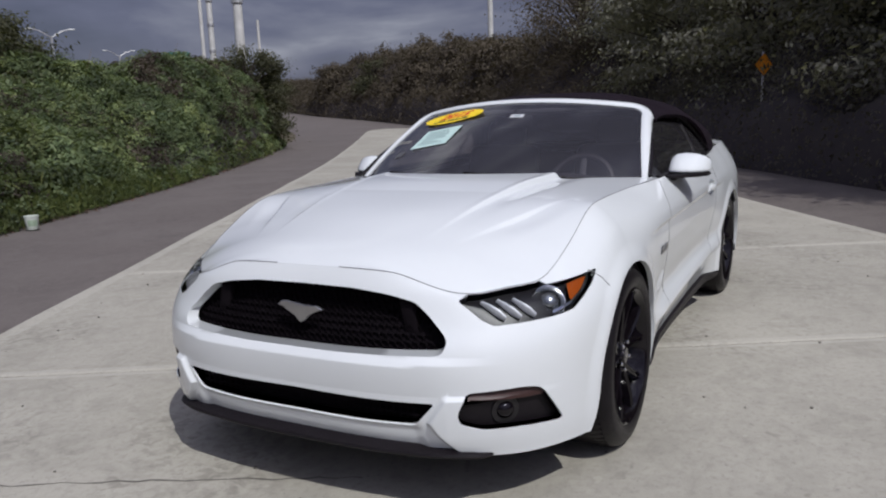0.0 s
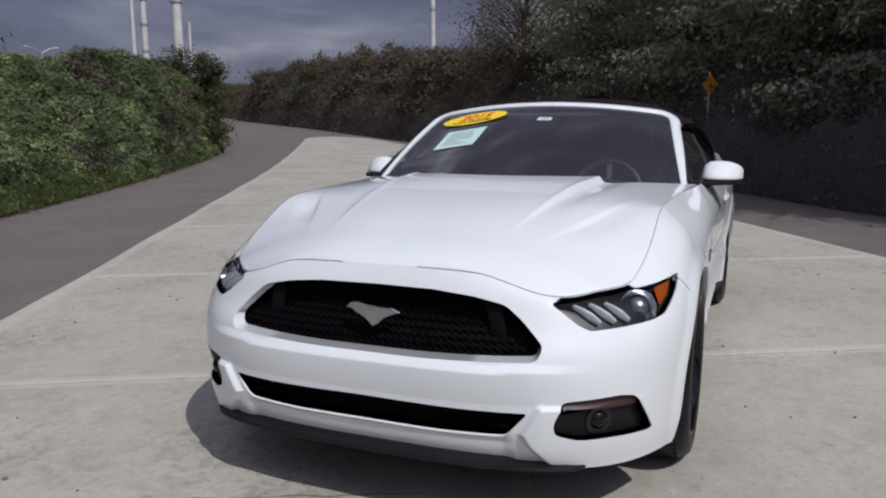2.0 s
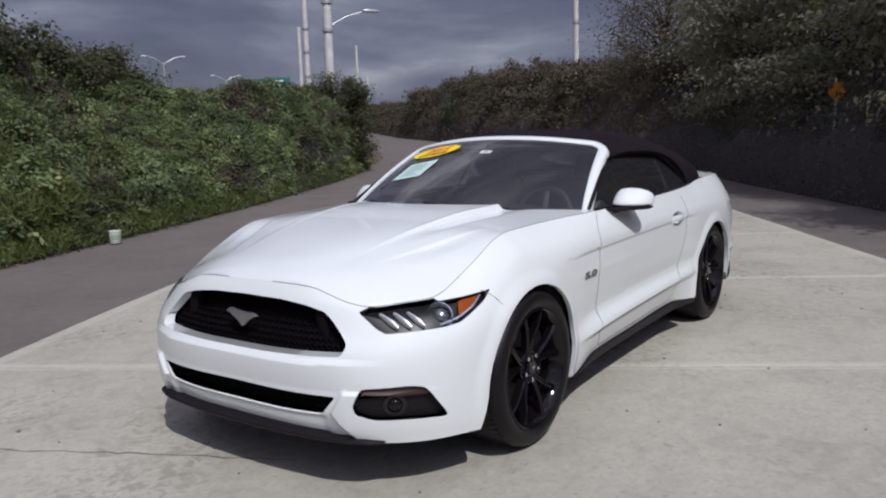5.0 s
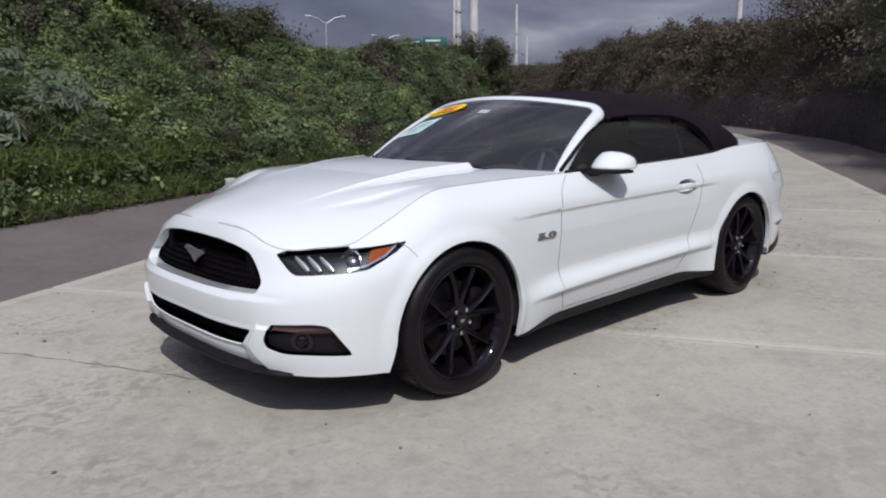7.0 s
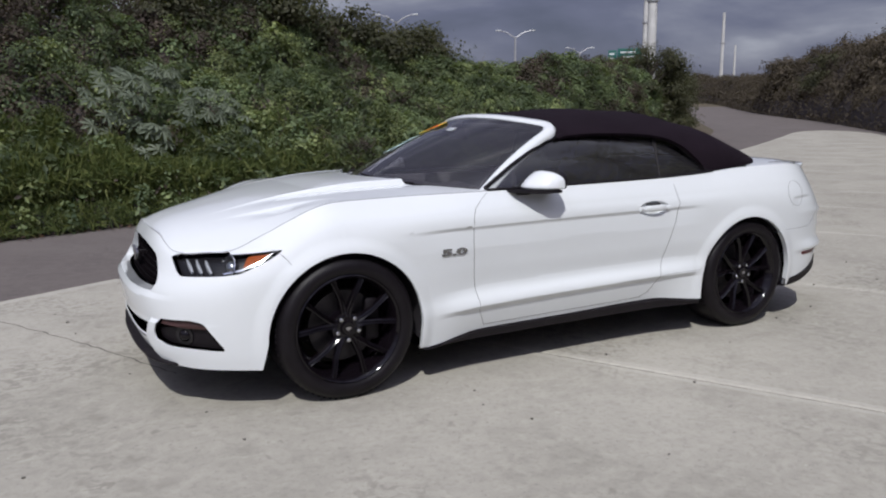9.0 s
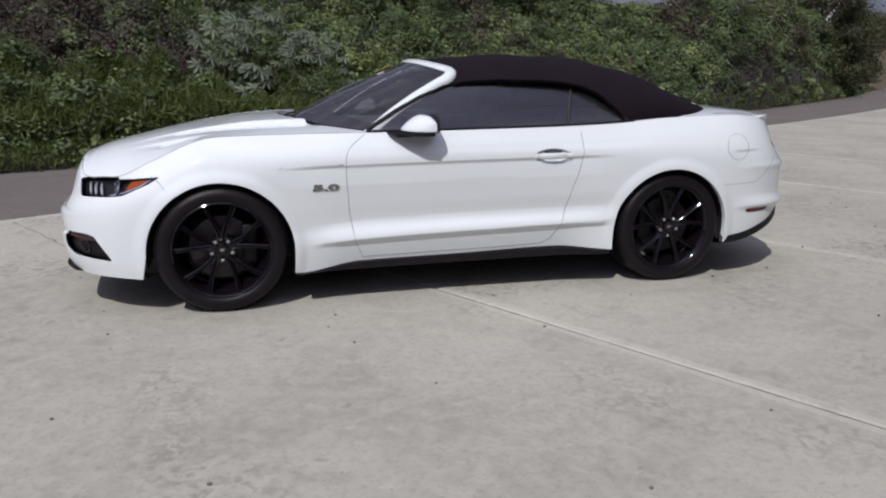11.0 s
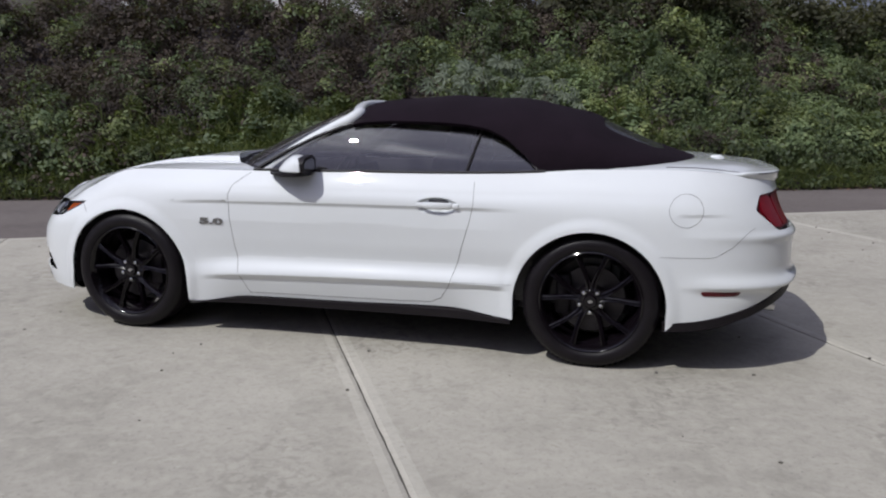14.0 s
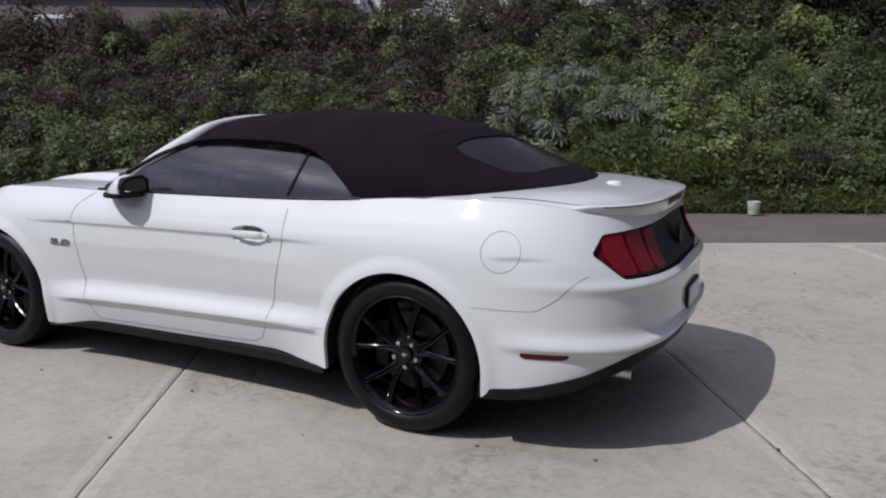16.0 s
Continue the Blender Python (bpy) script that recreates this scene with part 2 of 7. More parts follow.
def bm_tube(bm, pts, radii, seg=8, flat=1.0, up=(0, 0, 1)):
    """A tube along points; flat squeezes it across up."""
    pts = [Vector(p) for p in pts]
    if not hasattr(radii, "__len__"):
        radii = [radii] * len(pts)
    rings = []
    for i, p in enumerate(pts):
        d = (pts[min(i + 1, len(pts) - 1)] - pts[max(i - 1, 0)]).normalized()
        s = d.cross(Vector(up))
        if s.length < 1e-4:
            s = d.cross(Vector((1, 0, 0)))
        s.normalize()
        w = s.cross(d).normalized()
        rings.append([bm.verts.new(p + (s * math.cos(a) + w * math.sin(a) * flat) * radii[i]) for a in (2 * math.pi * k / seg for k in range(seg))])
    for a, b in zip(rings, rings[1:]):
        for k in range(seg):
            bm.faces.new((a[k], a[(k + 1) % seg], b[(k + 1) % seg], b[k]))
    bm.faces.new(rings[0][::-1])
    bm.faces.new(rings[-1])


def curve_at(xs, ys, x):
    """A smooth curve through keys, without overshoot."""
    xs, ys, x = np.asarray(xs, float), np.asarray(ys, float), np.asarray(x, float)
    h, d = np.diff(xs), np.diff(ys) / np.diff(xs)
    m = np.zeros(len(xs))
    m[0], m[-1] = d[0], d[-1]
    for i in range(1, len(xs) - 1):
        if d[i - 1] * d[i] > 0:
            w1, w2 = 2 * h[i] + h[i - 1], h[i] + 2 * h[i - 1]
            m[i] = (w1 + w2) / (w1 / d[i - 1] + w2 / d[i])
    xc = np.clip(x, xs[0], xs[-1])
    i = np.clip(np.searchsorted(xs, xc) - 1, 0, len(xs) - 2)
    t = (xc - xs[i]) / h[i]
    return ((2 * t**3 - 3 * t**2 + 1) * ys[i] + (t**3 - 2 * t**2 + t) * h[i] * m[i] + (-2 * t**3 + 3 * t**2) * ys[i + 1] + (t**3 - t**2) * h[i] * m[i + 1])


def smooth_step(a, b, x):
    t = np.clip((np.asarray(x, float) - a) / (b - a), 0, 1)
    return t * t * (3 - 2 * t)


def inside(poly, p, q):
    """Which of the points (p, q) lie in the outline."""
    hit = np.zeros(np.shape(p), bool)
    n = len(poly)
    for i in range(n):
        (x0, y0), (x1, y1) = poly[i], poly[(i + 1) % n]
        if y0 == y1:
            continue
        hit ^= ((y0 > q) != (y1 > q)) & (p < (x1 - x0) * (q - y0) / (y1 - y0) + x0)
    return hit


def nearest_on(poly, p, q):
    best, out = np.full(np.shape(p), 1e9), np.stack([p, q], -1)
    n = len(poly)
    for i in range(n):
        a, b = np.array(poly[i], float), np.array(poly[(i + 1) % n], float)
        ab = b - a
        t = np.clip(((p - a[0]) * ab[0] + (q - a[1]) * ab[1]) / max(ab @ ab, 1e-12), 0, 1)
        cx, cy = a[0] + t * ab[0], a[1] + t * ab[1]
        d = (cx - p) ** 2 + (cy - q) ** 2
        k = d < best
        best = np.where(k, d, best)
        out[k] = np.stack([cx, cy], -1)[k]
    return out


def rounded(poly, r, n=5):
    """An outline with its corners rounded."""
    out = []
    m = len(poly)
    for i in range(m):
        p, a, b = np.array(poly[i], float), np.array(poly[i - 1], float), np.array(poly[(i + 1) % m], float)
        la, lb = np.linalg.norm(a - p), np.linalg.norm(b - p)
        k = min(r, la * 0.45, lb * 0.45)
        s, e = p + (a - p) / la * k, p + (b - p) / lb * k
        for j in range(n + 1):
            t = j / n
            out.append(tuple((1 - t) ** 2 * s + 2 * t * (1 - t) * p + t * t * e))
    return out


class Skin:
    """A sheet over two parameters, cut along outlines into regions, each one a part of its own."""

    def __init__(self, fun, us, vs, flip=False):
        self.fun, self.us, self.vs, self.flip = fun, us, vs, flip
        self.U, self.V = np.meshgrid(us, vs, indexing="ij")
        self.P = fun(self.U, self.V)
        self.lab = np.zeros((len(us) - 1, len(vs) - 1), int)
        self.lock = np.zeros(self.U.shape, bool)

    def cut(self, poly, ax, label, only=None, where=None, lock=True):
        """Give the faces inside the outline (on the two axes ax) a label, and draw their border onto it."""
        P = self.P
        c = (P[:-1, :-1] + P[1:, :-1] + P[:-1, 1:] + P[1:, 1:]) / 4
        ok = inside(poly, c[..., ax[0]], c[..., ax[1]])
        if where is not None:
            ok &= where(c)
        if only is not None:
            ok &= np.isin(self.lab, only)
        self.lab[ok] = label
        touch_in, touch_out = np.zeros(self.U.shape, bool), np.zeros(self.U.shape, bool)
        allowed = np.ones_like(ok) if only is None else (np.isin(self.lab, only) | ok)
        for di in (0, 1):
            for dj in (0, 1):
                sl = (slice(di, di + ok.shape[0]), slice(dj, dj + ok.shape[1]))
                touch_in[sl] |= ok
                touch_out[sl] |= ~ok & allowed
        b = touch_in & touch_out & ~self.lock
        u0, v0 = self.U[b].copy(), self.V[b].copy()
        for _ in range(3):
            p, q = self.P[b][:, ax[0]], self.P[b][:, ax[1]]
            goal = nearest_on(poly, p, q)
            u, v, h = self.U[b], self.V[b], 1e-4
            du = (self.fun(u + h, v) - self.fun(u - h, v)) / (2 * h)
            dv = (self.fun(u, v + h) - self.fun(u, v - h)) / (2 * h)
            a11, a21, a12, a22 = du[:, ax[0]], du[:, ax[1]], dv[:, ax[0]], dv[:, ax[1]]
            det = a11 * a22 - a12 * a21
            det = np.where(abs(det) < 1e-9, 1e-9, det)
            e0, e1 = goal[:, 0] - p, goal[:, 1] - q
            su, sv = (a22 * e0 - a12 * e1) / det, (a11 * e1 - a21 * e0) / det
            lim_u, lim_v = np.gradient(self.us)[np.where(b)[0]] * 0.8, np.gradient(self.vs)[np.where(b)[1]] * 0.8
            self.U[b] = np.clip(np.clip(u + su, u0 - lim_u, u0 + lim_u), self.us[0], self.us[-1])
            self.V[b] = np.clip(np.clip(v + sv, v0 - lim_v, v0 + lim_v), self.vs[0], self.vs[-1])
            self.P[b] = self.fun(self.U[b], self.V[b])
        if lock:
            self.lock |= b

    def normals(self):
        h = 2e-3
        du = self.fun(np.clip(self.U + h, self.us[0], self.us[-1]), self.V) - self.fun(np.clip(self.U - h, self.us[0], self.us[-1]), self.V)
        dv = self.fun(self.U, np.clip(self.V + h, self.vs[0], self.vs[-1])) - self.fun(self.U, np.clip(self.V - h, self.vs[0], self.vs[-1]))
        n = np.cross(du[..., :3], dv[..., :3])
        if self.flip:
            n = -n
        return n / np.maximum(np.linalg.norm(n, axis=-1, keepdims=True), 1e-9)

    def sheet(self, labels, push=0.0, rim=None, shift=(0, 0, 0), mirror=False, thick=0.0):
        """Vertices, faces and normals of the labelled faces, pushed along their normals; rim: a vector by which the borders turn in."""
        if not hasattr(self, "N"):
            self.N = self.normals()
        ok = np.isin(self.lab, labels)
        nj = self.U.shape[1]
        idx = np.arange(self.U.size).reshape(self.U.shape)
        q = np.stack([idx[:-1, :-1], idx[1:, :-1], idx[1:, 1:], idx[:-1, 1:]], -1)[ok]
        if self.flip:
            q = q[:, ::-1]
        used, inv = np.unique(q, return_inverse=True)
        q = inv.reshape(q.shape)
        V = self.P[..., :3].reshape(-1, 3)[used] + self.N.reshape(-1, 3)[used] * push + np.array(shift)
        N = self.N.reshape(-1, 3)[used]
        faces = [tuple(map(int, f)) for f in q]
        if rim is not None:
            edges = {}
            for f in faces:
                for a, b in zip(f, f[1:] + f[:1]):
                    edges[(a, b)] = edges.get((a, b), 0) + 1
            border = [(a, b) for a, b in edges if (b, a) not in edges and not (abs(V[a][1]) < 1e-4 and abs(V[b][1]) < 1e-4)]
            bv = sorted({i for e in border for i in e})
            base = len(V)
            m0 = {i: base + k for k, i in enumerate(bv)}
            m1 = {i: base + len(bv) + k for k, i in enumerate(bv)}
            r = np.array(rim, float) if len(np.shape(rim)) == 1 else None
            off = np.array([r if r is not None else -N[i] * rim for i in bv])
            en = np.zeros((len(bv), 3))
            pos = {i: k for k, i in enumerate(bv)}
            for a, b in border:
                d = V[b] - V[a]
                nn = np.cross(d, N[a])
                en[pos[a]] += nn
                en[pos[b]] += nn
            for _ in range(2):
                wide = en * 2
                for a, b in border:
                    wide[pos[a]] += en[pos[b]]
                    wide[pos[b]] += en[pos[a]]
                en = wide / 4
            en = en / np.maximum(np.linalg.norm(en, axis=1, keepdims=True), 1e-9)
            V = np.concatenate([V, V[bv], V[bv] + off])
            N = np.concatenate([N, en, en])
            faces += [(m0[b], m0[a], m1[a], m1[b]) for a, b in border]
        if mirror:
            V, N = V * (1, -1, 1), N * (1, -1, 1)
            faces = [f[::-1] for f in faces]
        return V, faces, N

    def make(self, name, labels, mat, parent, label="", **kw):
        V, F, N = self.sheet(labels, **kw)
        return hang(name, mesh_from(name, V, F, mat, normals=N), parent, label)


def strip_on(name, pts, normals, parent, width=0.0045, mat=None, lift=0.0012):
    """A shut line: a narrow dark strip laid over a surface."""
    bm = bmesh.new()
    prev = None
    for i, (p, n) in enumerate(zip(pts, normals)):
        p, n = Vector(p), Vector(n).normalized()
        d = (Vector(pts[min(i + 1, len(pts) - 1)]) - Vector(pts[max(i - 1, 0)])).normalized()
        s = d.cross(n).normalized() * (width / 2)
        now = [bm.verts.new(q) for q in (p - s - n * 0.002, p - s * 0.7 + n * lift, p + s * 0.7 + n * lift, p + s - n * 0.002)]
        if prev:
            for k in range(3):
                bm.faces.new((prev[k], prev[k + 1], now[k + 1], now[k]))
        prev = now
    return part(name, bm, mat or GAP, parent)


# ---- ground: u runs along the concrete strip, v across it ----
TH = radians(29.5)


def rise(u):
    return 1.4 * (np.clip((np.asarray(u, float) - 15) / 45, 0, 2.2)) ** 1.6


def uv(u, v, z=0.0):
    return Vector((u * math.cos(TH) - v * math.sin(TH), u * math.sin(TH) + v * math.cos(TH), z))


def uv_array(u, v, z):
    return np.stack([u * math.cos(TH) - v * math.sin(TH), u * math.sin(TH) + v * math.cos(TH), z], -1)


def ground_material(name, col, dark, light, speck, rough, grain, crack=0.0):
    """Paving: broad stains, blotches, specks and fine grain."""
    m = bpy.data.materials.new(name)
    m.use_nodes = True
    t = m.node_tree
    n, l = t.nodes.new, t.links.new
    b = t.nodes["Principled BSDF"]
    b.inputs["Roughness"].default_value = rough
    b.inputs["Specular IOR Level"].default_value = 0.3
    co = n("ShaderNodeTexCoord").outputs["Object"]

    def noise_at(scale, detail, dist=0.0, stretch=None):
        x = n("ShaderNodeTexNoise")
        x.inputs["Scale"].default_value, x.inputs["Detail"].default_value, x.inputs["Distortion"].default_value = scale, detail, dist
        if stretch:
            mp = n("ShaderNodeMapping")
            mp.inputs["Rotation"].default_value, mp.inputs["Scale"].default_value = (0, 0, -TH), stretch
            l(co, mp.inputs[0]), l(mp.outputs[0], x.inputs[0])
        else:
            l(co, x.inputs[0])
        return x.outputs[0]

    def band(src, lo, hi):
        r = n("ShaderNodeMapRange")
        r.inputs[1].default_value, r.inputs[2].default_value = lo, hi
        l(src, r.inputs[0])
        return r.outputs[0]

    def blend(fac, a, c, amount=1.0):
        x = n("ShaderNodeMixRGB")
        k = n("ShaderNodeMath")
        k.operation, k.inputs[1].default_value = "MULTIPLY", amount
        l(fac, k.inputs[0]), l(k.outputs[0], x.inputs[0])
        for i, s in ((1, a), (2, c)):
            if isinstance(s, tuple):
                x.inputs[i].default_value = (*s, 1)
            else:
                l(s, x.inputs[i])
        return x.outputs[0]

    c = blend(band(noise_at(0.55, 5, 0.6), 0.4, 0.68), col, light, 0.8)
    c = blend(band(noise_at(1.5, 9, 0.4, (0.9, 1.1, 1)), 0.5, 0.76), c, dark, 0.44)
    c = blend(band(noise_at(4.5, 9, 0.6), 0.56, 0.74), c, dark, 0.36)
    c = blend(band(noise_at(11, 8, 0.4), 0.4, 0.7), c, light, 0.6)
    c = blend(band(noise_at(34, 6, 0.3), 0.5, 0.68), c, dark, 0.26)
    # scoured, broken patches
    worn = n("ShaderNodeMath")
    worn.operation = "MULTIPLY"
    l(band(noise_at(0.85, 5, 0.3), 0.5, 0.62), worn.inputs[0]), l(band(noise_at(17, 8, 1.0), 0.48, 0.6), worn.inputs[1])
    c = blend(worn.outputs[0], c, dark, 0.5)
    c = blend(band(noise_at(6.5, 3, 0.8), 0.69, 0.73), c, dark, 0.45)
    c = blend(band(noise_at(9.5, 2, 0.5), 0.71, 0.74), c, light, 0.6)
    c = blend(band(noise_at(48, 2, 0.3), 0.69, 0.73), c, speck, 0.55)
    c = blend(band(noise_at(41, 2, 0.6), 0.7, 0.74), c, light, 0.7)
    c = blend(band(noise_at(70, 4), 0.62, 0.72), c, speck, 0.4)
    c = blend(band(noise_at(260, 3), 0.4, 0.8), c, dark, 0.3)
    l(c, b.inputs["Base Color"])
    bp = n("ShaderNodeBump")
    bp.inputs["Strength"].default_value, bp.inputs["Distance"].default_value = grain, 0.004
    l(noise_at(140, 8), bp.inputs["Height"]), l(bp.outputs[0], b.inputs["Normal"])
    return m


CONCRETE = ground_material("concrete", (0.355, 0.334, 0.287), (0.19, 0.177, 0.148), (0.45, 0.424, 0.365), (0.17, 0.16, 0.15), 0.85, 0.35)
ASPHALT = ground_material("asphalt", (0.134, 0.114, 0.106), (0.086, 0.075, 0.071), (0.168, 0.146, 0.136), (0.2, 0.19, 0.18), 0.88, 0.6)
TROWELLED = ground_material("trowelled_concrete", (0.41, 0.387, 0.335), (0.27, 0.252, 0.215), (0.47, 0.445, 0.385), (0.2, 0.19, 0.17), 0.8, 0.2)
SOIL = ground_material("soil", (0.1, 0.08, 0.055), (0.05, 0.04, 0.028), (0.13, 0.11, 0.07), (0.2, 0.18, 0.14), 0.95, 0.7)


def strip_mesh(name, us, vs, lift, mat, skirt=0.0):
    """A sheet over the ground's rise, between two borders v(u)."""
    us = np.asarray(us, float)
    V, F = [], []
    k = len(vs(us[0]))
    for u in us:
        for v in vs(u):
            V.append(uv(u, v, float(rise(u)) + lift))
    for i in range(len(us) - 1):
        for j in range(k - 1):
            a = i * k + j
            F.append((a, a + k, a + k + 1, a + 1))
    if skirt:
        n = len(V)
        for side in (0, k - 1):
            base = len(V)
            for i in range(len(us)):
                p = V[i * k + side]
                V.append(Vector((p.x, p.y, p.z - skirt)))
            for i in range(len(us) - 1):
                a, b = i * k + side, (i + 1) * k + side
                F.append((a, b, base + i + 1, base + i) if side == 0 else (b, a, base + i, base + i + 1))
    return new(name, mesh_from(name, V, F, mat, smooth=False))


far = [-1500, -300, -80, -30, -10, 0, 8, 15, 20, 25, 30, 36, 42, 50, 60, 75, 100, 114, 300, 1500]
ground = strip_mesh("ground", far, lambda u: (-1500, -200, -40, -8, 0, 8, 40, 200, 1500), -0.05, SOIL)
tagged(ground, "bare brown soil under the greenery, reaching the horizon", "ground", kind="structure")
road_line = lambda u: (float(curve_at((-40, 20, 26, 33, 42, 54, 73, 90), (-6.3, -6.6, -6.0, -4.2, -1.2, 3.4, 12.2, 18.2), u)), float(curve_at((-40, -5, 4, 12, 26, 34, 41, 47, 57, 67, 90), (7.7, 7.2, 6.4, 6.2, 6.6, 6.9, 8.0, 9.9, 13.2, 16.2, 22.5), u)))
road = strip_mesh("road", np.concatenate([np.linspace(-40, 20, 31), np.linspace(21, 88, 50)]), lambda u: (road_line(u)[0], (road_line(u)[0] + road_line(u)[1]) / 2, road_line(u)[1]), -0.028, ASPHALT)
tagged(road, "worn grey asphalt lanes on both sides of the concrete", "road", kind="structure")

PAD_V0, PAD_V1 = -3.88, 3.42
JOINTS = [-12.0, -8.7, -5.95, -3.2, -0.47, 2.31, 5.5, 8.4, 11.2, 14.0, 16.8, 19.6, 22.4, 25.2, 28.0, 30.8, 33.6, 36.4, 39.0, 41.6]
PAD_LOW = ((-40, 18, 23, 27.6, 33.3, 38.7, 40.4, 41.3, 41.6), (-3.88, -3.88, -3.6, -2.75, -1.5, -0.2, 0.75, 1.6, 2.3))
PAD_HIGH = ((-40, 18, 26, 34, 38.8, 40.4, 41.3, 41.6), (3.42, 3.42, 3.45, 3.5, 3.55, 3.35, 2.9, 2.5))


def pad_v(u, v):
    """The strip keeps its width near the car and narrows to a rounded end far off."""
    low, high = float(curve_at(*PAD_LOW, u)), float(curve_at(*PAD_HIGH, u))
    return low + (high - low) * (v - PAD_V0) / (PAD_V1 - PAD_V0)


JOINT_DIRT = material("joint_dirt", (0.1, 0.09, 0.078), 0.95, var=0.4, scale=20)
pavement = strip_mesh("pavement", np.linspace(-12, 41.6, 260), lambda u: (pad_v(u, PAD_V0 - 0.004), pad_v(u, 0), pad_v(u, PAD_V1 + 0.004)), -0.0085, JOINT_DIRT, 0.03)
tagged(pavement, "pale stained concrete strip poured in slabs", "pavement", kind="structure")


def slab(u0, u1):
    """One poured slab with worn edges."""
    rnd = random.Random(int(u0 * 100))
    g = 0.0045
    us = np.concatenate([[u0 + g, u0 + g + 0.02, u0 + g + 0.065], np.linspace(u0 + 0.2, u1 - 0.2, 10), [u1 - g - 0.065, u1 - g - 0.02, u1 - g]])
    vs = np.concatenate([[PAD_V0, PAD_V0 + 0.02], np.linspace(PAD_V0 + 0.13, PAD_V1 - 0.13, 110), [PAD_V1 - 0.02, PAD_V1]])
    V, F = [], []
    n = len(vs)
    for i, u in enumerate(us):
        for j, v in enumerate(vs):
            edge = i in (0, len(us) - 1) or j in (0, n - 1)
            du = rnd.uniform(-0.0022, 0.0022) if i in (0, len(us) - 1) else 0
            V.append(uv(u + du, pad_v(u, v) + (0.012 * math.sin(u * 1.7) if j in (0, n - 1) else 0), float(rise(u)) - (0.006 if edge else 0)))
    for i in range(len(us) - 1):
        for j in range(n - 1):
            a = i * n + j
            F.append((a, a + n, a + n + 1, a + 1))
    band = [int(i in (0, 1, len(us) - 3, len(us) - 2) or j in (0, 1, n - 3, n - 2)) for i in range(len(us) - 1) for j in range(n - 1)]
    loops = [[i * n for i in range(len(us))], [i * n + n - 1 for i in range(len(us))][::-1], list(range(n))[::-1], [(len(us) - 1) * n + j for j in range(n)]]
    for lp in loops:
        base = len(V)
        V += [Vector((V[i].x, V[i].y, V[i].z - 0.05)) for i in lp]
        F += [(lp[k + 1], lp[k], base + k, base + k + 1) for k in range(len(lp) - 1)]
    me = mesh_from("slab", V, F, [CONCRETE, TROWELLED], smooth=False)
    me.polygons.foreach_set("material_index", band + [0] * (len(F) - len(band)))
    hang("slab", me, pavement)


for u0, u1 in zip(JOINTS, JOINTS[1:]):
    slab(u0, u1)


def crack(points, width):
    """A ragged hairline crack, a dark groove strip on the slab."""
    rnd = random.Random(3)
    bm = bmesh.new()
    prev = None
    for i in range(len(points) - 1):
        a, b = Vector(points[i]), Vector(points[i + 1])
        for k in range(14):
            p = a.lerp(b, k / 14) + Vector((rnd.uniform(-0.012, 0.012), rnd.uniform(-0.012, 0.012), 0))
            d = (b - a).normalized()
            s = Vector((-d.y, d.x, 0)) * width * rnd.uniform(0.3, 1.0)
            now = [bm.verts.new((q.x, q.y, 0.0015)) for q in (p - s, p + s)]
            if prev:
                bm.faces.new((prev[0], now[0], now[1], prev[1]))
            prev = now
    part("crack", bm, CRACK, pavement, "ragged dark crack")


CRACK = material("crack_dirt", (0.17, 0.155, 0.135), 0.95, var=0.4, scale=25)
crack([uv(-1.84, 0.9), uv(-1.8, 1.5), uv(-1.76, 2.4), uv(-1.79, 3.3)], 0.006)


# ---- the car: a white convertible, nose towards -x, left side towards -y ----
AXLE, HUB_Z, TYRE_R = 1.36, 0.351, 0.355
SIDE_X = (-1.36, -0.95, -0.6, 0.0, 0.6, 0.95, 1.36)
ROW_W = (
    (0.925, 0.905, 0.875, 0.87, 0.878, 0.925, 0.94),
    (0.932, 0.925, 0.918, 0.918, 0.92, 0.935, 0.948),
    (0.938, 0.922, 0.9, 0.897, 0.904, 0.93, 0.953),
    (0.941, 0.934, 0.92, 0.918, 0.926, 0.946, 0.957),
    (0.93, 0.943, 0.944, 0.944, 0.946, 0.95, 0.95),
    (0.885, 0.912, 0.922, 0.924, 0.922, 0.918, 0.912),
    (0.795, 0.815, 0.855, 0.872, 0.868, 0.858, 0.838),
)
Z_X = (-2.26, -2.06, -1.9, -1.7, -1.36, -0.95, -0.6, 0.0, 0.6, 0.95, 1.36, 1.8, 2.1, 2.4)
ROW_Z = (
    (0.246, 0.218, 0.212, 0.203, 0.2, 0.192, 0.238, 0.247, 0.262, 0.232, 0.226, 0.24, 0.31, 0.465),
    (0.3, 0.3, 0.29, 0.285, 0.3, 0.35, 0.377, 0.396, 0.406, 0.411, 0.39, 0.36, 0.4, 0.495),
    (0.43, 0.43, 0.43, 0.43, 0.44, 0.45, 0.47, 0.48, 0.49, 0.5, 0.5, 0.46, 0.49, 0.53),
    (0.56, 0.55, 0.56, 0.58, 0.6, 0.6, 0.6, 0.6, 0.61, 0.62, 0.63, 0.62, 0.62, 0.62),
    (0.66, 0.635, 0.645, 0.67, 0.74, 0.775, 0.79, 0.8, 0.808, 0.812, 0.81, 0.8, 0.76, 0.72),
    (0.745, 0.69, 0.71, 0.755, 0.86, 0.875, 0.88, 0.888, 0.894, 0.9, 0.915, 0.915, 0.89, 0.83),
    (0.805, 0.748, 0.758, 0.838, 0.95, 0.962, 0.968, 0.978, 0.988, 1.0, 1.028, 1.036, 1.01, 0.965),
)
NOSE_KEYS = ((-2.165, -2.12, -2.03, -1.9), (-2.135, -2.127, -2.1, -2.03, -1.9))
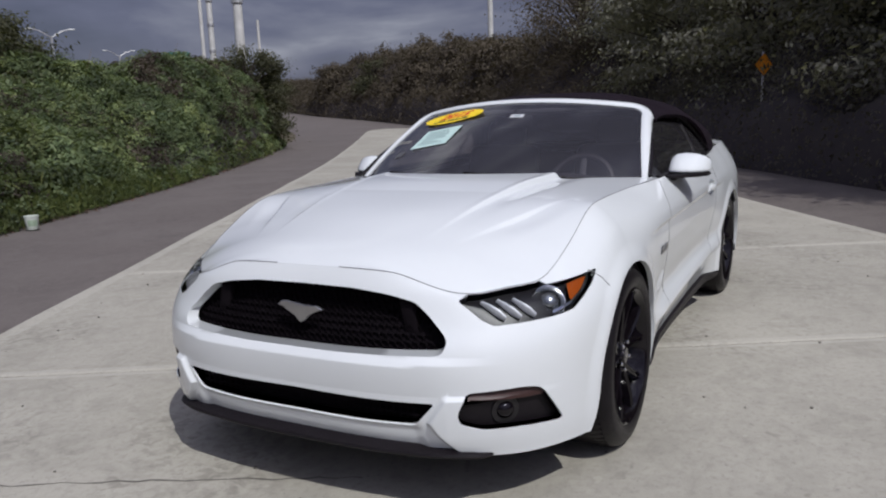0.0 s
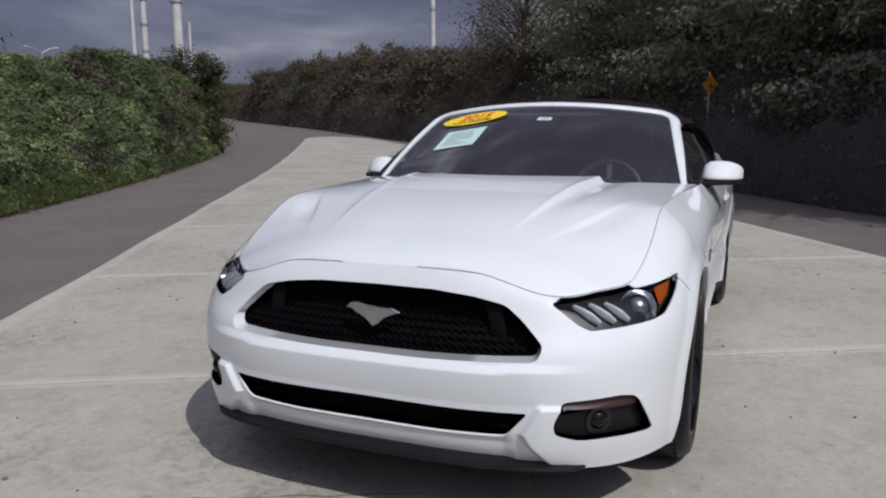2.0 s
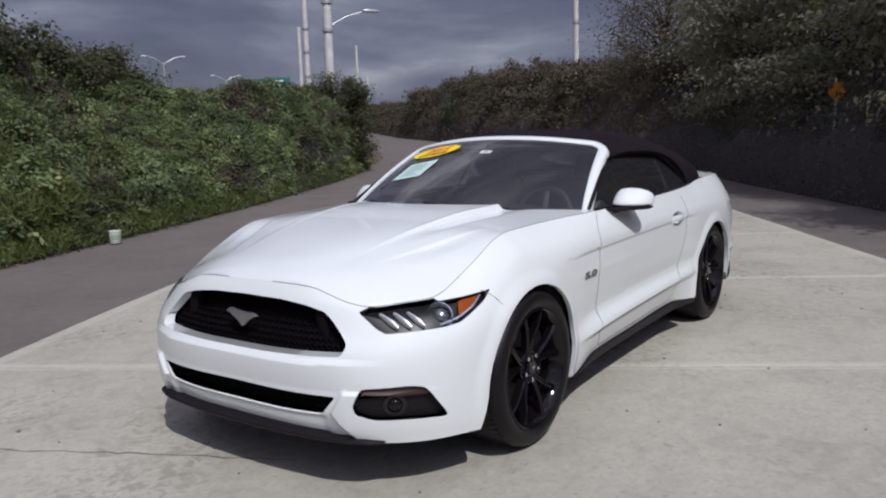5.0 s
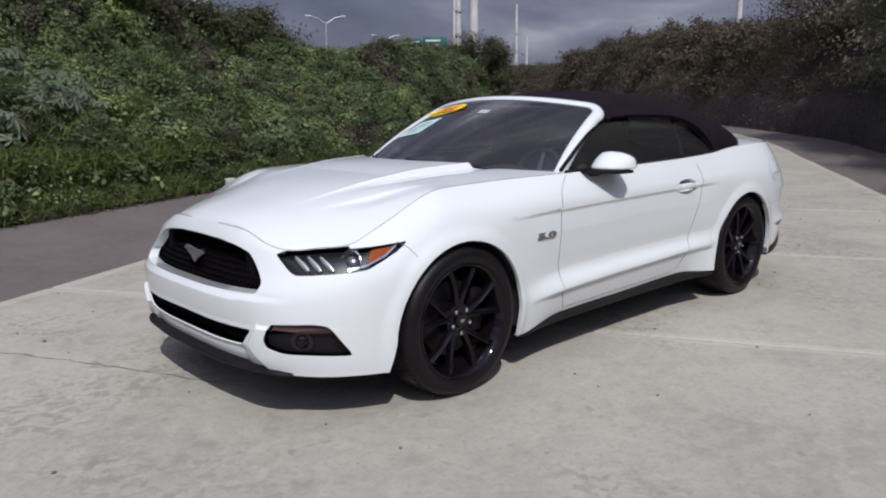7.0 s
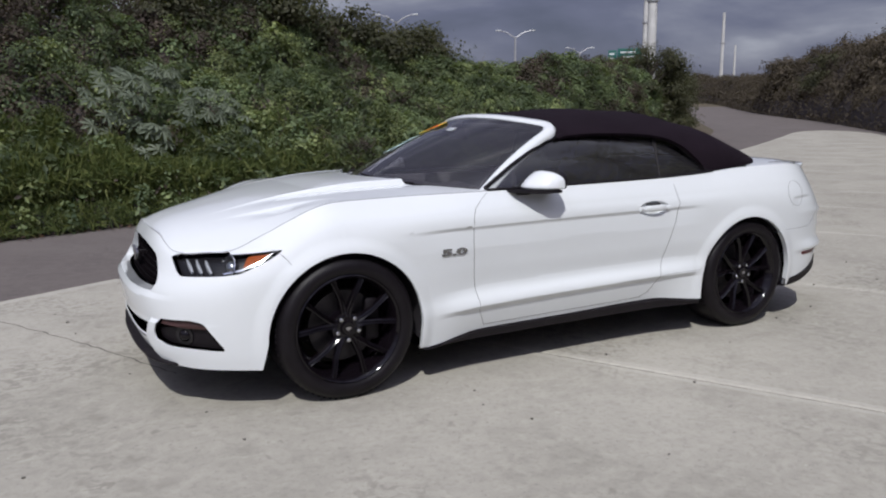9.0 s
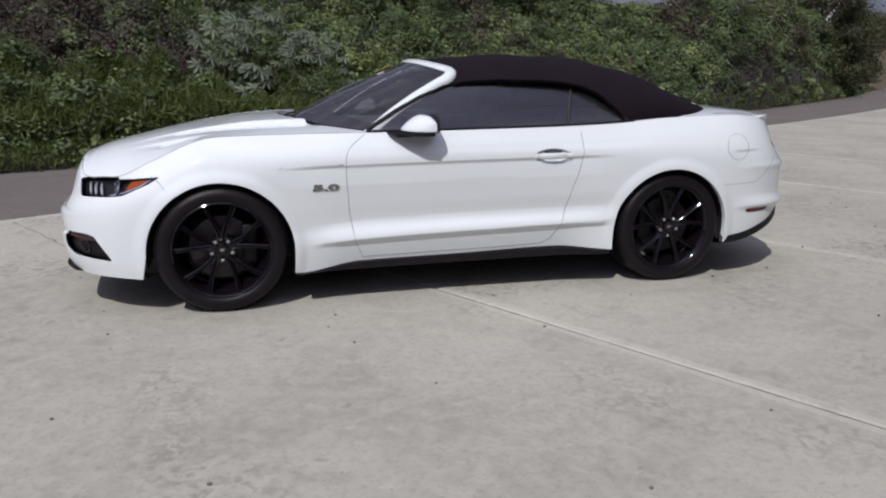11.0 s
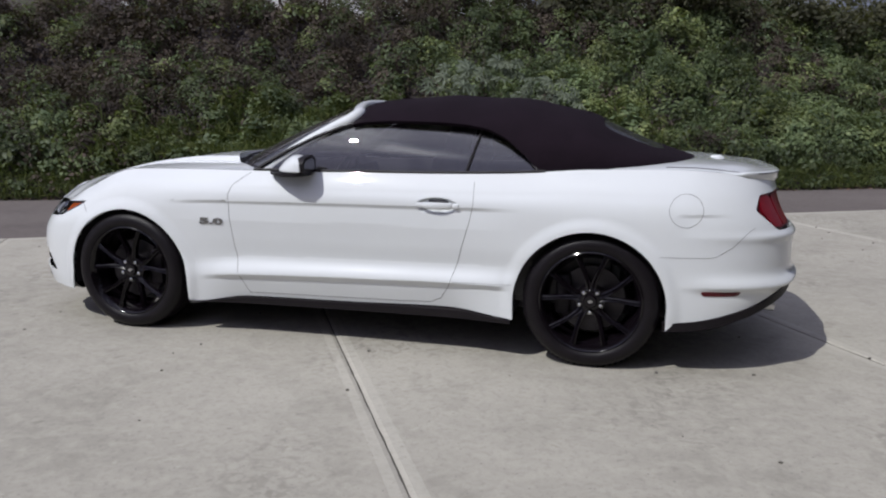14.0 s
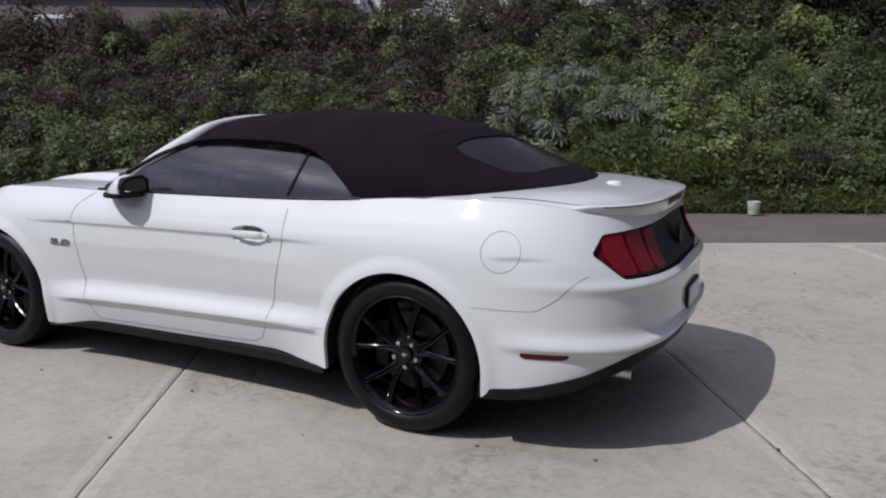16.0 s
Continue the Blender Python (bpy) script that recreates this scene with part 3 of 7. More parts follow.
NOSE_HEIGHT = ((0.748, 0.728, 0.697, 0.71), (0.808, 0.804, 0.784, 0.746, 0.758))
NOSE_X = (-2.225, -2.25, -2.265, -2.25, -2.2, -2.165, -2.135)
TAIL_X = (2.39, 2.42, 2.41, 2.41, 2.4, 2.335, 2.3)


def ellipse_arc(power):
    """Even steps round a quarter of a superellipse, as two factors."""
    a = np.linspace(0, math.pi / 2, 2001)
    cx, sy = np.cos(a) ** (2 / power), np.sin(a) ** (2 / power)
    d = np.concatenate([[0], np.cumsum(np.hypot(np.diff(cx), np.diff(sy)))])
    return d / d[-1], cx, sy


NOSE_ARC, TAIL_ARC = ellipse_arc(3.1), ellipse_arc(3.6)


def body_rows(s):
    s = np.asarray(s, float)
    rows = []
    side_x = np.clip(s, 0, 1) * 2 * AXLE - AXLE
    nose, tail = s < 0, s > 1
    nc, ns = np.interp(s + 1, NOSE_ARC[0], NOSE_ARC[1]), np.interp(s + 1, NOSE_ARC[0], NOSE_ARC[2])
    tc, ts = np.interp(2 - s, TAIL_ARC[0], TAIL_ARC[1]), np.interp(2 - s, TAIL_ARC[0], TAIL_ARC[2])
    for k in range(7):
        w = curve_at(SIDE_X, ROW_W[k], side_x)
        x = np.where(nose, -AXLE + (NOSE_X[k] + AXLE) * nc, np.where(tail, AXLE + (TAIL_X[k] - AXLE) * tc, side_x))
        y = np.where(nose, w * ns, np.where(tail, w * ts, w))
        z = curve_at(Z_X, ROW_Z[k], x)
        if k > 4:
            z = np.where(x < -1.9, curve_at(NOSE_KEYS[k - 5], NOSE_HEIGHT[k - 5], x), z)
        rows.append((x, y, z))
    # the hood's edge runs down to the top of the head lamp
    c = curve_at((-1, -0.75, -0.62, -0.56, -0.48, -0.42, -0.385, -0.31, -0.2, -0.08, 0), (0, 0, 0.55, 0.4, 0.27, 0.33, 0.36, 0.24, 0.08, 0, 0), s)
    rows[6] = tuple(a + (b - a) * c for a, b in zip(rows[6], rows[5]))
    return rows


def body(s, v):
    """The body's side all round from nose to tail; columns x, y, z, and x + |y|, x - |y| for the corners."""
    s, v = np.broadcast_arrays(np.asarray(s, float), np.asarray(v, float))
    R = np.array(body_rows(s))
    k = np.clip(np.floor(v).astype(int), 0, 5)
    t = v - k
    pick = lambda i: np.take_along_axis(R, np.clip(i, 0, 6)[None, None], 0)[0]
    p0, p1, p2, p3 = pick(k - 1), pick(k), pick(k + 1), pick(k + 2)
    q = 0.5 * (2 * p1 + (p2 - p0) * t + (2 * p0 - 5 * p1 + 4 * p2 - p3) * t**2 + (3 * p1 - p0 - 3 * p2 + p3) * t**3)
    x, y, z = q
    side = (s >= -0.4) & (s <= 1.5)
    # shoulder crease along the doors, and its echo behind the fuel flap
    line = curve_at((-1.1, -0.6, 0.4, 0.95, 2.1), (0.79, 0.802, 0.815, 0.82, 0.831), x)
    fade = smooth_step(-1.12, -0.8, x) * (1 - smooth_step(0.7, 1.02, x)) + smooth_step(1.74, 1.84, x) * (1 - smooth_step(1.86, 2.05, x)) * 0.7
    below = line - z
    y = y - side * fade * 0.013 * np.where(below > 0, np.clip(1 - below / 0.11, 0, 1) * smooth_step(-0.004, 0.02, below), 0)
    # sill crease
    low = curve_at((-0.95, -0.6, 0.0, 0.6, 0.98), (0.352, 0.378, 0.397, 0.408, 0.412), x)
    fade = smooth_step(-0.92, -0.7, x) * (1 - smooth_step(0.86, 0.96, x))
    y = y + side * fade * 0.018 * np.clip(1 - np.where(z > low, (z - low) / 0.1, (low - z) / 0.03), 0, 1) * (z > low - 0.03)
    # wheel arch lips and the rear haunch
    for cx in (-AXLE, AXLE - 0.012):
        r = np.hypot(x - cx, z - 0.33)
        y = y + side * 0.012 * smooth_step(0.47, 0.40, r) * (z > 0.2)
    # bumper ledges, front and rear
    fr = smooth_step(-1.75, -2.0, x)
    x = x - fr * 0.016 * np.clip(1 - np.where(z > 0.528, (z - 0.528) / 0.026, (0.528 - z) / 0.1), 0, 1) * smooth_step(0.74, 0.5, y)
    # angular fin between the lower intake and the fog lamp, down to the chin's corner
    edge = np.interp(z, (0.2, 0.24, 0.3, 0.34, 0.42, 0.45), (0.575, 0.56, 0.51, 0.488, 0.538, 0.55))
    fin = smooth_step(0.0, 0.028, y - edge) * np.clip((0.86 - y) / 0.3, 0, 1) * smooth_step(0.436, 0.418, z) * fr
    x = x - 0.02 * fin
    y = y + 0.004 * fin
    x = x + 0.014 * smooth_step(0.5, 0.44, y) * smooth_step(0.345, 0.3, z) * fr
    rr = smooth_step(1.75, 2.0, x)
    shelf = np.exp(-(((z - 0.47) / np.where(z > 0.47, 0.046, 0.024)) ** 2))
    x = x + rr * (0.025 * shelf + 0.016 * np.exp(-(((z - 0.715) / 0.024) ** 2)))
    y = y + rr * 0.017 * shelf * (s < 1.75)
    # dished recess behind the door handle
    y = y - side * 0.02 * smooth_step(1.0, 0.5, ((x - 0.545) / 0.118) ** 2 + ((z - 0.822) / 0.043) ** 2)
    return np.stack([x, -y, z, x + y, x - y], -1)


def body_at(ax, goal, s0, v0, n=14):
    """The body's parameters at a place given on two axes."""
    s, v = s0, v0
    for _ in range(n):
        h = 1e-4
        q = body(np.array((s, s + h, s)), np.array((v, v, v + h)))
        p, a, b = q[0], (q[1] - q[0]) / h, (q[2] - q[0]) / h
        e0, e1 = goal[0] - p[ax[0]], goal[1] - p[ax[1]]
        if abs(e0) + abs(e1) < 2e-5:
            break
        det = a[ax[0]] * b[ax[1]] - b[ax[0]] * a[ax[1]]
        if abs(det) < 1e-9:
            break
        s += np.clip((b[ax[1]] * e0 - b[ax[0]] * e1) / det, -0.1, 0.1)
        v += np.clip((a[ax[0]] * e1 - a[ax[1]] * e0) / det, -0.5, 0.5)
        s, v = np.clip(s, -1, 2), np.clip(v, 0, 6)
    h = 2e-3
    p = body(s, v)
    n_ = np.cross((body(s + h, v) - body(s - h, v))[:3], (body(s, min(v + h, 6)) - body(s, max(v - h, 0)))[:3])
    return p[:3], n_ / max(np.linalg.norm(n_), 1e-9)


def body_line(ax, pts, n=14):
    """Points and normals along a line drawn on the body."""
    out, nor = [], []
    for (a0, b0), (a1, b1) in zip(pts, pts[1:]):
        for i in range(n):
            t = i / (n - 1)
            if i == 0 and out:
                continue
            g = (a0 + (a1 - a0) * t, b0 + (b1 - b0) * t)
            if ax[0] == 0:
                s0 = np.clip((g[0] + AXLE) / (2 * AXLE), -0.3, 1.3)
            elif ax[0] == 3:
                s0 = -0.3
            else:
                s0 = 1.4
            p, m = body_at(ax, g, s0, 3.0)
            out.append(p), nor.append(m)
    return out, nor


def both(build):
    """Run a builder for the left side and for the right."""
    for mirror in (False, True):
        build(mirror)


def flip_pts(pts, mirror):
    return [Vector((p[0], -p[1], p[2])) for p in pts] if mirror else [Vector(p) for p in pts]


car = thing("convertible_car", "white two-door convertible with closed black canvas top on concrete", "car")

us = np.concatenate([np.linspace(-1, 0, 260)[:-1], np.linspace(0, 1, 190)[:-1], np.linspace(1, 2, 90)])
skin = Skin(body, us, np.concatenate([np.linspace(0, 2, 64)[:-1], np.linspace(2, 6, 60)]))
FENDER, FRONT, DOOR, QUARTER, REAR, ARCH, GRILLE, INTAKE, FOG, LAMP, TAIL, FIN = range(1, 13)
skin.lab[:] = FENDER
circle = lambda cx, cz, r: [(cx + r * math.cos(a), cz + r * math.sin(a)) for a in np.linspace(0, 2 * math.pi, 72, endpoint=False)]
ARCH_F, ARCH_R = circle(-AXLE, 0.332, 0.392), circle(AXLE - 0.012, 0.332, 0.39)
for ring in (ARCH_F, ARCH_R):
    low = [p for p in ring if p[1] > 0.3]
    cx = ring[0][0] - 0.39
    skin.cut([p for p in ring[:36] if p[1] >= 0.332] + [(ring[36][0], 0.332), (ring[36][0] + (0.006 if cx > 0 else -0.07), 0.0), (ring[0][0] - 0.006, 0.0)], (0, 2), ARCH)
half = [(0.0, 0.75), (0.2, 0.747), (0.33, 0.734), (0.43, 0.713), (0.478, 0.676), (0.557, 0.6), (0.542, 0.559), (0.36, 0.554), (0.18, 0.551), (0.0, 0.551)]
GRILLE_LINE = rounded([(-y, z) for y, z in half] + [(y, z) for y, z in half[::-1][1:-1]], 0.02, 3)
at_nose, at_tail = (lambda c: c[..., 0] < -1.5), (lambda c: c[..., 0] > 1.5)
skin.cut(GRILLE_LINE, (1, 2), GRILLE, where=at_nose)
half = [(0.0, 0.412), (0.3, 0.408), (0.525, 0.406), (0.455, 0.326), (0.25, 0.322), (0.0, 0.324)]
skin.cut(rounded([(-y, z) for y, z in half] + [(y, z) for y, z in half[::-1][1:-1]], 0.015, 3), (1, 2), INTAKE, where=at_nose)
skin.cut(rounded([(-1.605, 0.375), (-1.565, 0.441), (-1.3, 0.449), (-1.205, 0.438), (-1.072, 0.303), (-1.3, 0.313), (-1.49, 0.317), (-1.59, 0.34)], 0.035, 4), (3, 2), FOG, where=at_nose)
LAMP_LINE = rounded([(-1.54, 0.716), (-1.47, 0.733), (-1.3, 0.76), (-1.14, 0.76), (-1.1, 0.737), (-0.97, 0.744), (-0.77, 0.757), (-0.825, 0.72), (-0.905, 0.688), (-0.985, 0.659), (-1.08, 0.65), (-1.3, 0.642), (-1.405, 0.639), (-1.45, 0.656)], 0.012, 3)
skin.cut(LAMP_LINE, (3, 2), LAMP, where=at_nose)
TAIL_LINE = rounded([(1.338, 0.845), (1.43, 0.918), (2.2, 0.945), (2.6, 0.945), (2.6, 0.748), (2.2, 0.742), (1.52, 0.745)], 0.02, 3)
skin.cut(TAIL_LINE, (4, 2), TAIL, where=at_tail)
# panels
skin.cut([(-3, 0), (-3, 0.9), (-2.2, 0.9), (-1.71, 0.765), (-1.655, 0.725), (-1.62, 0.66), (-1.6, 0.0)], (0, 2), FRONT, only=[FENDER])
FIN_LINE = [(-0.575, 0.2), (-0.56, 0.24), (-0.51, 0.3), (-0.488, 0.34), (-0.538, 0.424), (-0.57, 0.436), (-0.72, 0.436), (-0.72, 0.2)]
skin.cut(FIN_LINE, (1, 2), FIN, only=[FRONT], where=at_nose)
DOOR_LINE = [(-0.585, 0.262), (-0.63, 0.357), (-0.66, 0.538), (-0.675, 0.72), (-0.675, 0.84), (-0.655, 0.888), (-0.61, 0.925), (-0.53, 0.99), (-0.5, 1.1), (0.72, 1.1), (0.735, 0.95), (0.74, 0.839), (0.72, 0.74), (0.69, 0.647), (0.655, 0.52), (0.61, 0.389), (0.56, 0.312), (0.5, 0.284), (0.3, 0.276)]
skin.cut(DOOR_LINE, (0, 2), DOOR, only=[FENDER])
skin.cut([(0.0, 0.0), (0.0, 1.3), (3, 1.3), (3, 0.0)], (0, 2), QUARTER, only=[FENDER])
skin.cut([(1.6, 0.0), (1.6, 0.612), (1.8, 0.614), (1.95, 0.62), (2.03, 0.668), (2.1, 0.74), (2.16, 0.785), (2.2, 0.97), (2.29, 0.97), (2.33, 0.9), (3.0, 0.9), (3.0, 0.0)], (0, 2), REAR, only=[QUARTER])


def body_panels(mirror):
    skin.make("front_fender", [FENDER], PAINT, car, mirror=mirror, rim=0.02)
    skin.make("door", [DOOR], PAINT, car, mirror=mirror, rim=0.02)
    skin.make("rear_quarter_panel", [QUARTER], PAINT, car, mirror=mirror, rim=0.02)


both(body_panels)


def joined(name, label, mat, text="", **kw):
    """A panel that runs across the middle, from both halves."""
    labels = label if isinstance(label, list) else [label]
    a, b = skin.sheet(labels, **kw), skin.sheet(labels, mirror=True, **kw)
    n = len(a[0])
    V, N = np.concatenate([a[0], b[0]]), np.concatenate([a[2], b[2]])
    F = a[1] + [tuple(i + n for i in f) for f in b[1]]
    return hang(name, mesh_from(name, V, F, mat, normals=N), car, text)


front_bumper = joined("front_bumper", [FRONT, FIN], PAINT, rim=0.007)
rear_bumper = joined("rear_bumper", REAR, PAINT, rim=0.03)


# ---- hood ----
def hood(s, t):
    s, t = np.broadcast_arrays(np.asarray(s, float), np.asarray(t, float))
    x, y, z = body_rows(s)[6]
    yy = y * t
    back = -1.0 + 0.69 * yy**2
    xx = np.where(x > -AXLE, -AXLE + (x + AXLE) * (back + AXLE) / (-0.6 + AXLE), x)
    mid = curve_at((-2.135, -2.06, -1.9, -1.6, -1.3, -1.0, -0.6), (0.805, 0.842, 0.886, 0.944, 0.974, 0.992, 1.002), x)
    zz = z + (mid - z) * (1 - t**2.6)
    # raised dome with two edges, and the creases beside it
    ridge = curve_at((-2.1, -1.5, -0.6), (0.3, 0.385, 0.485), xx)
    far = smooth_step(-1.95, -1.0, xx)
    out = yy - ridge
    zz = zz + far * (0.022 * smooth_step(0.016, -0.004, out) + 0.005 * np.clip(1 - np.abs(out + 0.004) / 0.03, 0, 1) - 0.007 * np.exp(-(((out - 0.05) / 0.045) ** 2)))
    # faint scoops towards the front
    slot = 0.53 + 0.45 * (xx + 1.68)
    zz = zz - 0.012 * np.exp(-(((xx + 1.6) / 0.15) ** 2)) * smooth_step(-0.012, 0.012, yy - slot) * smooth_step(0.13, 0.02, yy - slot)
    return np.stack([xx, -yy, zz], -1)


hood_s = np.concatenate([np.linspace(-1, 0, 80)[:-1], np.linspace(0, (AXLE - 0.6) / (2 * AXLE), 60)])
hood_skin = Skin(hood, hood_s, np.linspace(0, 1, 150), flip=True)
a, b = hood_skin.sheet([0]), hood_skin.sheet([0], mirror=True)
hood_mesh = mesh_from("hood", np.concatenate([a[0], b[0]]), a[1] + [tuple(i + len(a[0]) for i in f) for f in b[1]], PAINT, normals=np.concatenate([a[2], b[2]]))
hood_ob = hang("hood", hood_mesh, car)
bm = bmesh.new()
for sgn in (-1, 1):
    # upright rear edge of the hood above the cowl
    pts = [hood(hood_s[-1], t) * (1, sgn, 1) for t in np.linspace(0, 0.99, 24)]
    top = [bm.verts.new(p) for p in pts]
    bot = [bm.verts.new((p[0] + 0.012, p[1], p[2] - 0.045)) for p in pts]
    for i in range(23):
        bm.faces.new((top[i], top[i + 1], bot[i + 1], bot[i]))
part("rear_edge", bm, PAINT, hood_ob)

# ---- shut lines ----
def shut_lines(mirror):
    def lay(pts, nor, w=0.0032, mat=None):
        strip_on("shut_line", flip_pts(pts, mirror), flip_pts(nor, mirror), car, w, mat)
    lay(*body_line((0, 2), DOOR_LINE[:7] + [(-0.56, 0.96)], 8))
    lay(*body_line((0, 2), DOOR_LINE[10:] + [DOOR_LINE[0]], 8))
    lay(*body_line((0, 2), [(-1.7, 0.758), (-1.655, 0.725), (-1.63, 0.69)], 6), 0.003)
    lay(*body_line((0, 2), [(1.69, 0.613), (1.8, 0.614), (1.93, 0.617), (1.96, 0.623), (2.03, 0.668), (2.1, 0.74), (2.14, 0.765)], 8), 0.0024, FINE_GAP)
    lay(*body_line((0, 2), [(0.63, 0.412), (0.8, 0.417), (0.95, 0.42)], 6), 0.0026, FINE_GAP)
    ring = [(1.803 + 0.081 * math.cos(a), 0.845 + 0.081 * math.sin(a)) for a in np.linspace(0, 2 * math.pi, 41)]
    lay(*body_line((0, 2), ring, 2), 0.0026, FINE_GAP)
    # hood against the fender and the nose
    pts = [hood(s, 0.995) for s in np.linspace(-0.9, hood_s[-1] - 0.01, 80)]
    lay([p + (0, 0, 0.0005) for p in pts], [(0, -0.5, 0.85)] * len(pts), 0.0024)


both(shut_lines)

# ---- openings of the nose ----
def front_parts():
    back = joined("grille_mesh", GRILLE, MESH_BLACK, "black honeycomb grille", shift=(0.071, 0, 0), rim=(-0.03, 0, 0))
    # painted bezel round the grille, turned in and slightly tapering
    V, F, N = [], [], []
    for mirror in (False, True):
        v, f, n = skin.sheet([GRILLE], rim=(0.045, 0, 0), mirror=mirror)
        walls = f[int((skin.lab == GRILLE).sum()):]
        inner = sorted({i for w in walls for i in w})
        deep = set(inner[len(inner) // 2:])
        for i in deep:
            v[i] = (v[i][0], v[i][1] * 0.975, 0.65 + (v[i][2] - 0.65) * 0.93)
        F += [tuple(i + len(V) for i in w) for w in walls]
        V, N = V + list(v), N + list(n)
    used = sorted({i for w in F for i in w})
    place = {i: k for k, i in enumerate(used)}
    hang("grille_bezel", mesh_from("grille_bezel", [V[i] for i in used], [tuple(place[i] for i in w) for w in F], PAINT, normals=[N[i] for i in used]), car, "white bezel round the grille")
    # honeycomb ribs over the mesh
    bm = bmesh.new()
    for row in range(10):
        for k in range(-22, 23):
            y, z = k * 0.026 + (row % 2) * 0.013, 0.548 + row * 0.0225
            if not inside(GRILLE_LINE, np.array([y]), np.array([z]))[0] or not inside(GRILLE_LINE, np.array([y * 1.05]), np.array([z]))[0]:
                continue
            p, n = body_at((1, 2), (-abs(y), z), -0.85, 3.5)
            bmesh.ops.create_cone(bm, cap_ends=False, segments=6, radius1=0.0135, radius2=0.0115, depth=0.01,
                                  matrix=Matrix.Translation((p[0] + 0.066, y, z)) @ Matrix.Rotation(radians(90), 4, "Y"))
    part("honeycomb", bm, COMB, back, smooth=False)["kind"] = "stuff"
    for sgn in (-1, 1):
        bm = bmesh.new()
        bm_box(bm, (0.03, 0.05, 0.15), Matrix.Translation((-2.12, sgn * 0.4, 0.64)) @ Matrix.Rotation(radians(12 * sgn), 4, "X"), 0.008)
        part("grille_blade", bm, MESH_BLACK, car)
    # emblem: a plain stretched silver shape
    bm = bmesh.new()
    shape = [(-0.09, 0.012), (-0.07, 0.028), (-0.045, 0.03), (-0.02, 0.02), (0.02, 0.02), (0.05, 0.014), (0.075, 0.02), (0.105, 0.008),
             (0.07, 0.0), (0.04, -0.014), (0.025, -0.034), (0.005, -0.044), (-0.005, -0.028), (-0.02, -0.014), (-0.05, -0.004), (-0.065, 0.012)]
    bm_prism(bm, [(0, -y, z) for y, z in shape], (-0.012, 0, 0), Matrix.Translation((-2.19, 0.0, 0.662)))
    bmesh.ops.bevel(bm, geom=list(bm.edges), offset=0.002, segments=1, affect="EDGES")
    part("emblem", bm, SATIN, car, "plain silver emblem", smooth=False)
    bm = bmesh.new()
    bm_box(bm, (0.05, 0.02, 0.02), Matrix.Translation((-2.165, 0, 0.66)), 0.004)
    part("emblem_post", bm, BLACK_PLASTIC, car)
    low = joined("lower_intake", INTAKE, MESH_BLACK, "black lower intake mesh", shift=(0.06, 0, 0), rim=(-0.056, 0, 0))
    bm = bmesh.new()
    for z in (0.355, 0.378, 0.4):
        bm_box(bm, (0.012, 0.92, 0.004), Matrix.Translation((-2.2, 0, z)))
    for k in range(-17, 18):
        bm_box(bm, (0.01, 0.003, 0.075), Matrix.Translation((-2.197, k * 0.026, 0.378)))
    part("intake_mesh", bm, MESH_BLACK, low, smooth=False)["kind"] = "stuff"
    # radiator shadow box behind both
    bm = bmesh.new()
    bm_box(bm, (0.02, 1.1, 0.42), Matrix.Translation((-1.98, 0, 0.51)), 0.005)
    part("radiator", bm, DARK, car)

    def corner(mirror):
        q = -1 if not mirror else 1
        pocket = skin.make("fog_lamp_pocket", [FOG], BLACK_PLASTIC, car, mirror=mirror, push=-0.034, rim=-0.03)
        # signal strip in the top of the pocket
        skin2 = Skin(body, np.linspace(-0.75, -0.2, 46), np.linspace(0.8, 2.6, 24))
        skin2.cut(rounded([(-1.56, 0.418), (-1.55, 0.44), (-1.3, 0.445), (-1.2, 0.43), (-1.17, 0.405), (-1.35, 0.408)], 0.01, 2), (3, 2), 1)
        sig = skin2.make("turn_signal", [1], SMOKED, car, "smoked amber turn signal", mirror=mirror, push=-0.016, rim=0.006)
        p, n = body_at((3, 2), (-1.375, 0.365), -0.45, 1.5)
        p, n = Vector(flip_pts([p], mirror)[0]), Vector(flip_pts([n], mirror)[0])
        bm = bmesh.new()
        bm_cyl(bm, 0.052, 0.046, p - n * 0.06, p - n * 0.03, 24)
        fog = part("fog_lamp", bm, LAMP_BODY, car, "round fog lamp")
        bm = bmesh.new()
        bmesh.ops.create_uvsphere(bm, u_segments=20, v_segments=10, radius=0.034, matrix=Matrix.Translation(p - n * 0.046) @ Matrix.Diagonal((1, 1, 1, 1)))
        part("projector", bm, GLOSS_BLACK, fog, "dark projector lens")

        # head lamp: housing, three bars, projector, amber corner, clear cover
        lamp = skin.make("head_lamp", [LAMP], LAMP_BODY, car, "slanted head lamp with three light bars", mirror=mirror, push=-0.034, rim=-0.03)
        trim = Skin(body, np.linspace(-0.6, -0.05, 110), np.linspace(3.6, 6.0, 80))
        trim.cut(rounded([(-0.98, 0.737), (-0.842, 0.745), (-0.9, 0.713), (-0.965, 0.686), (-0.985, 0.686)], 0.012, 2), (3, 2), 1)
        trim.make("amber_reflector", [1], AMBER, lamp, "amber corner reflector", mirror=mirror, push=-0.013)
        chrome = Skin(body, np.linspace(-0.6, -0.05, 120), np.linspace(3.6, 6.0, 100))
        chrome.cut([(-0.99, 0.675), (-0.888, 0.707), (-0.823, 0.751), (-0.834, 0.751), (-0.896, 0.714), (-0.99, 0.683), (-1.1, 0.667), (-1.1, 0.659)], (3, 2), 1)
        chrome.make("chrome_trim", [1], CHROME, lamp, "chrome trim", mirror=mirror, push=-0.012)
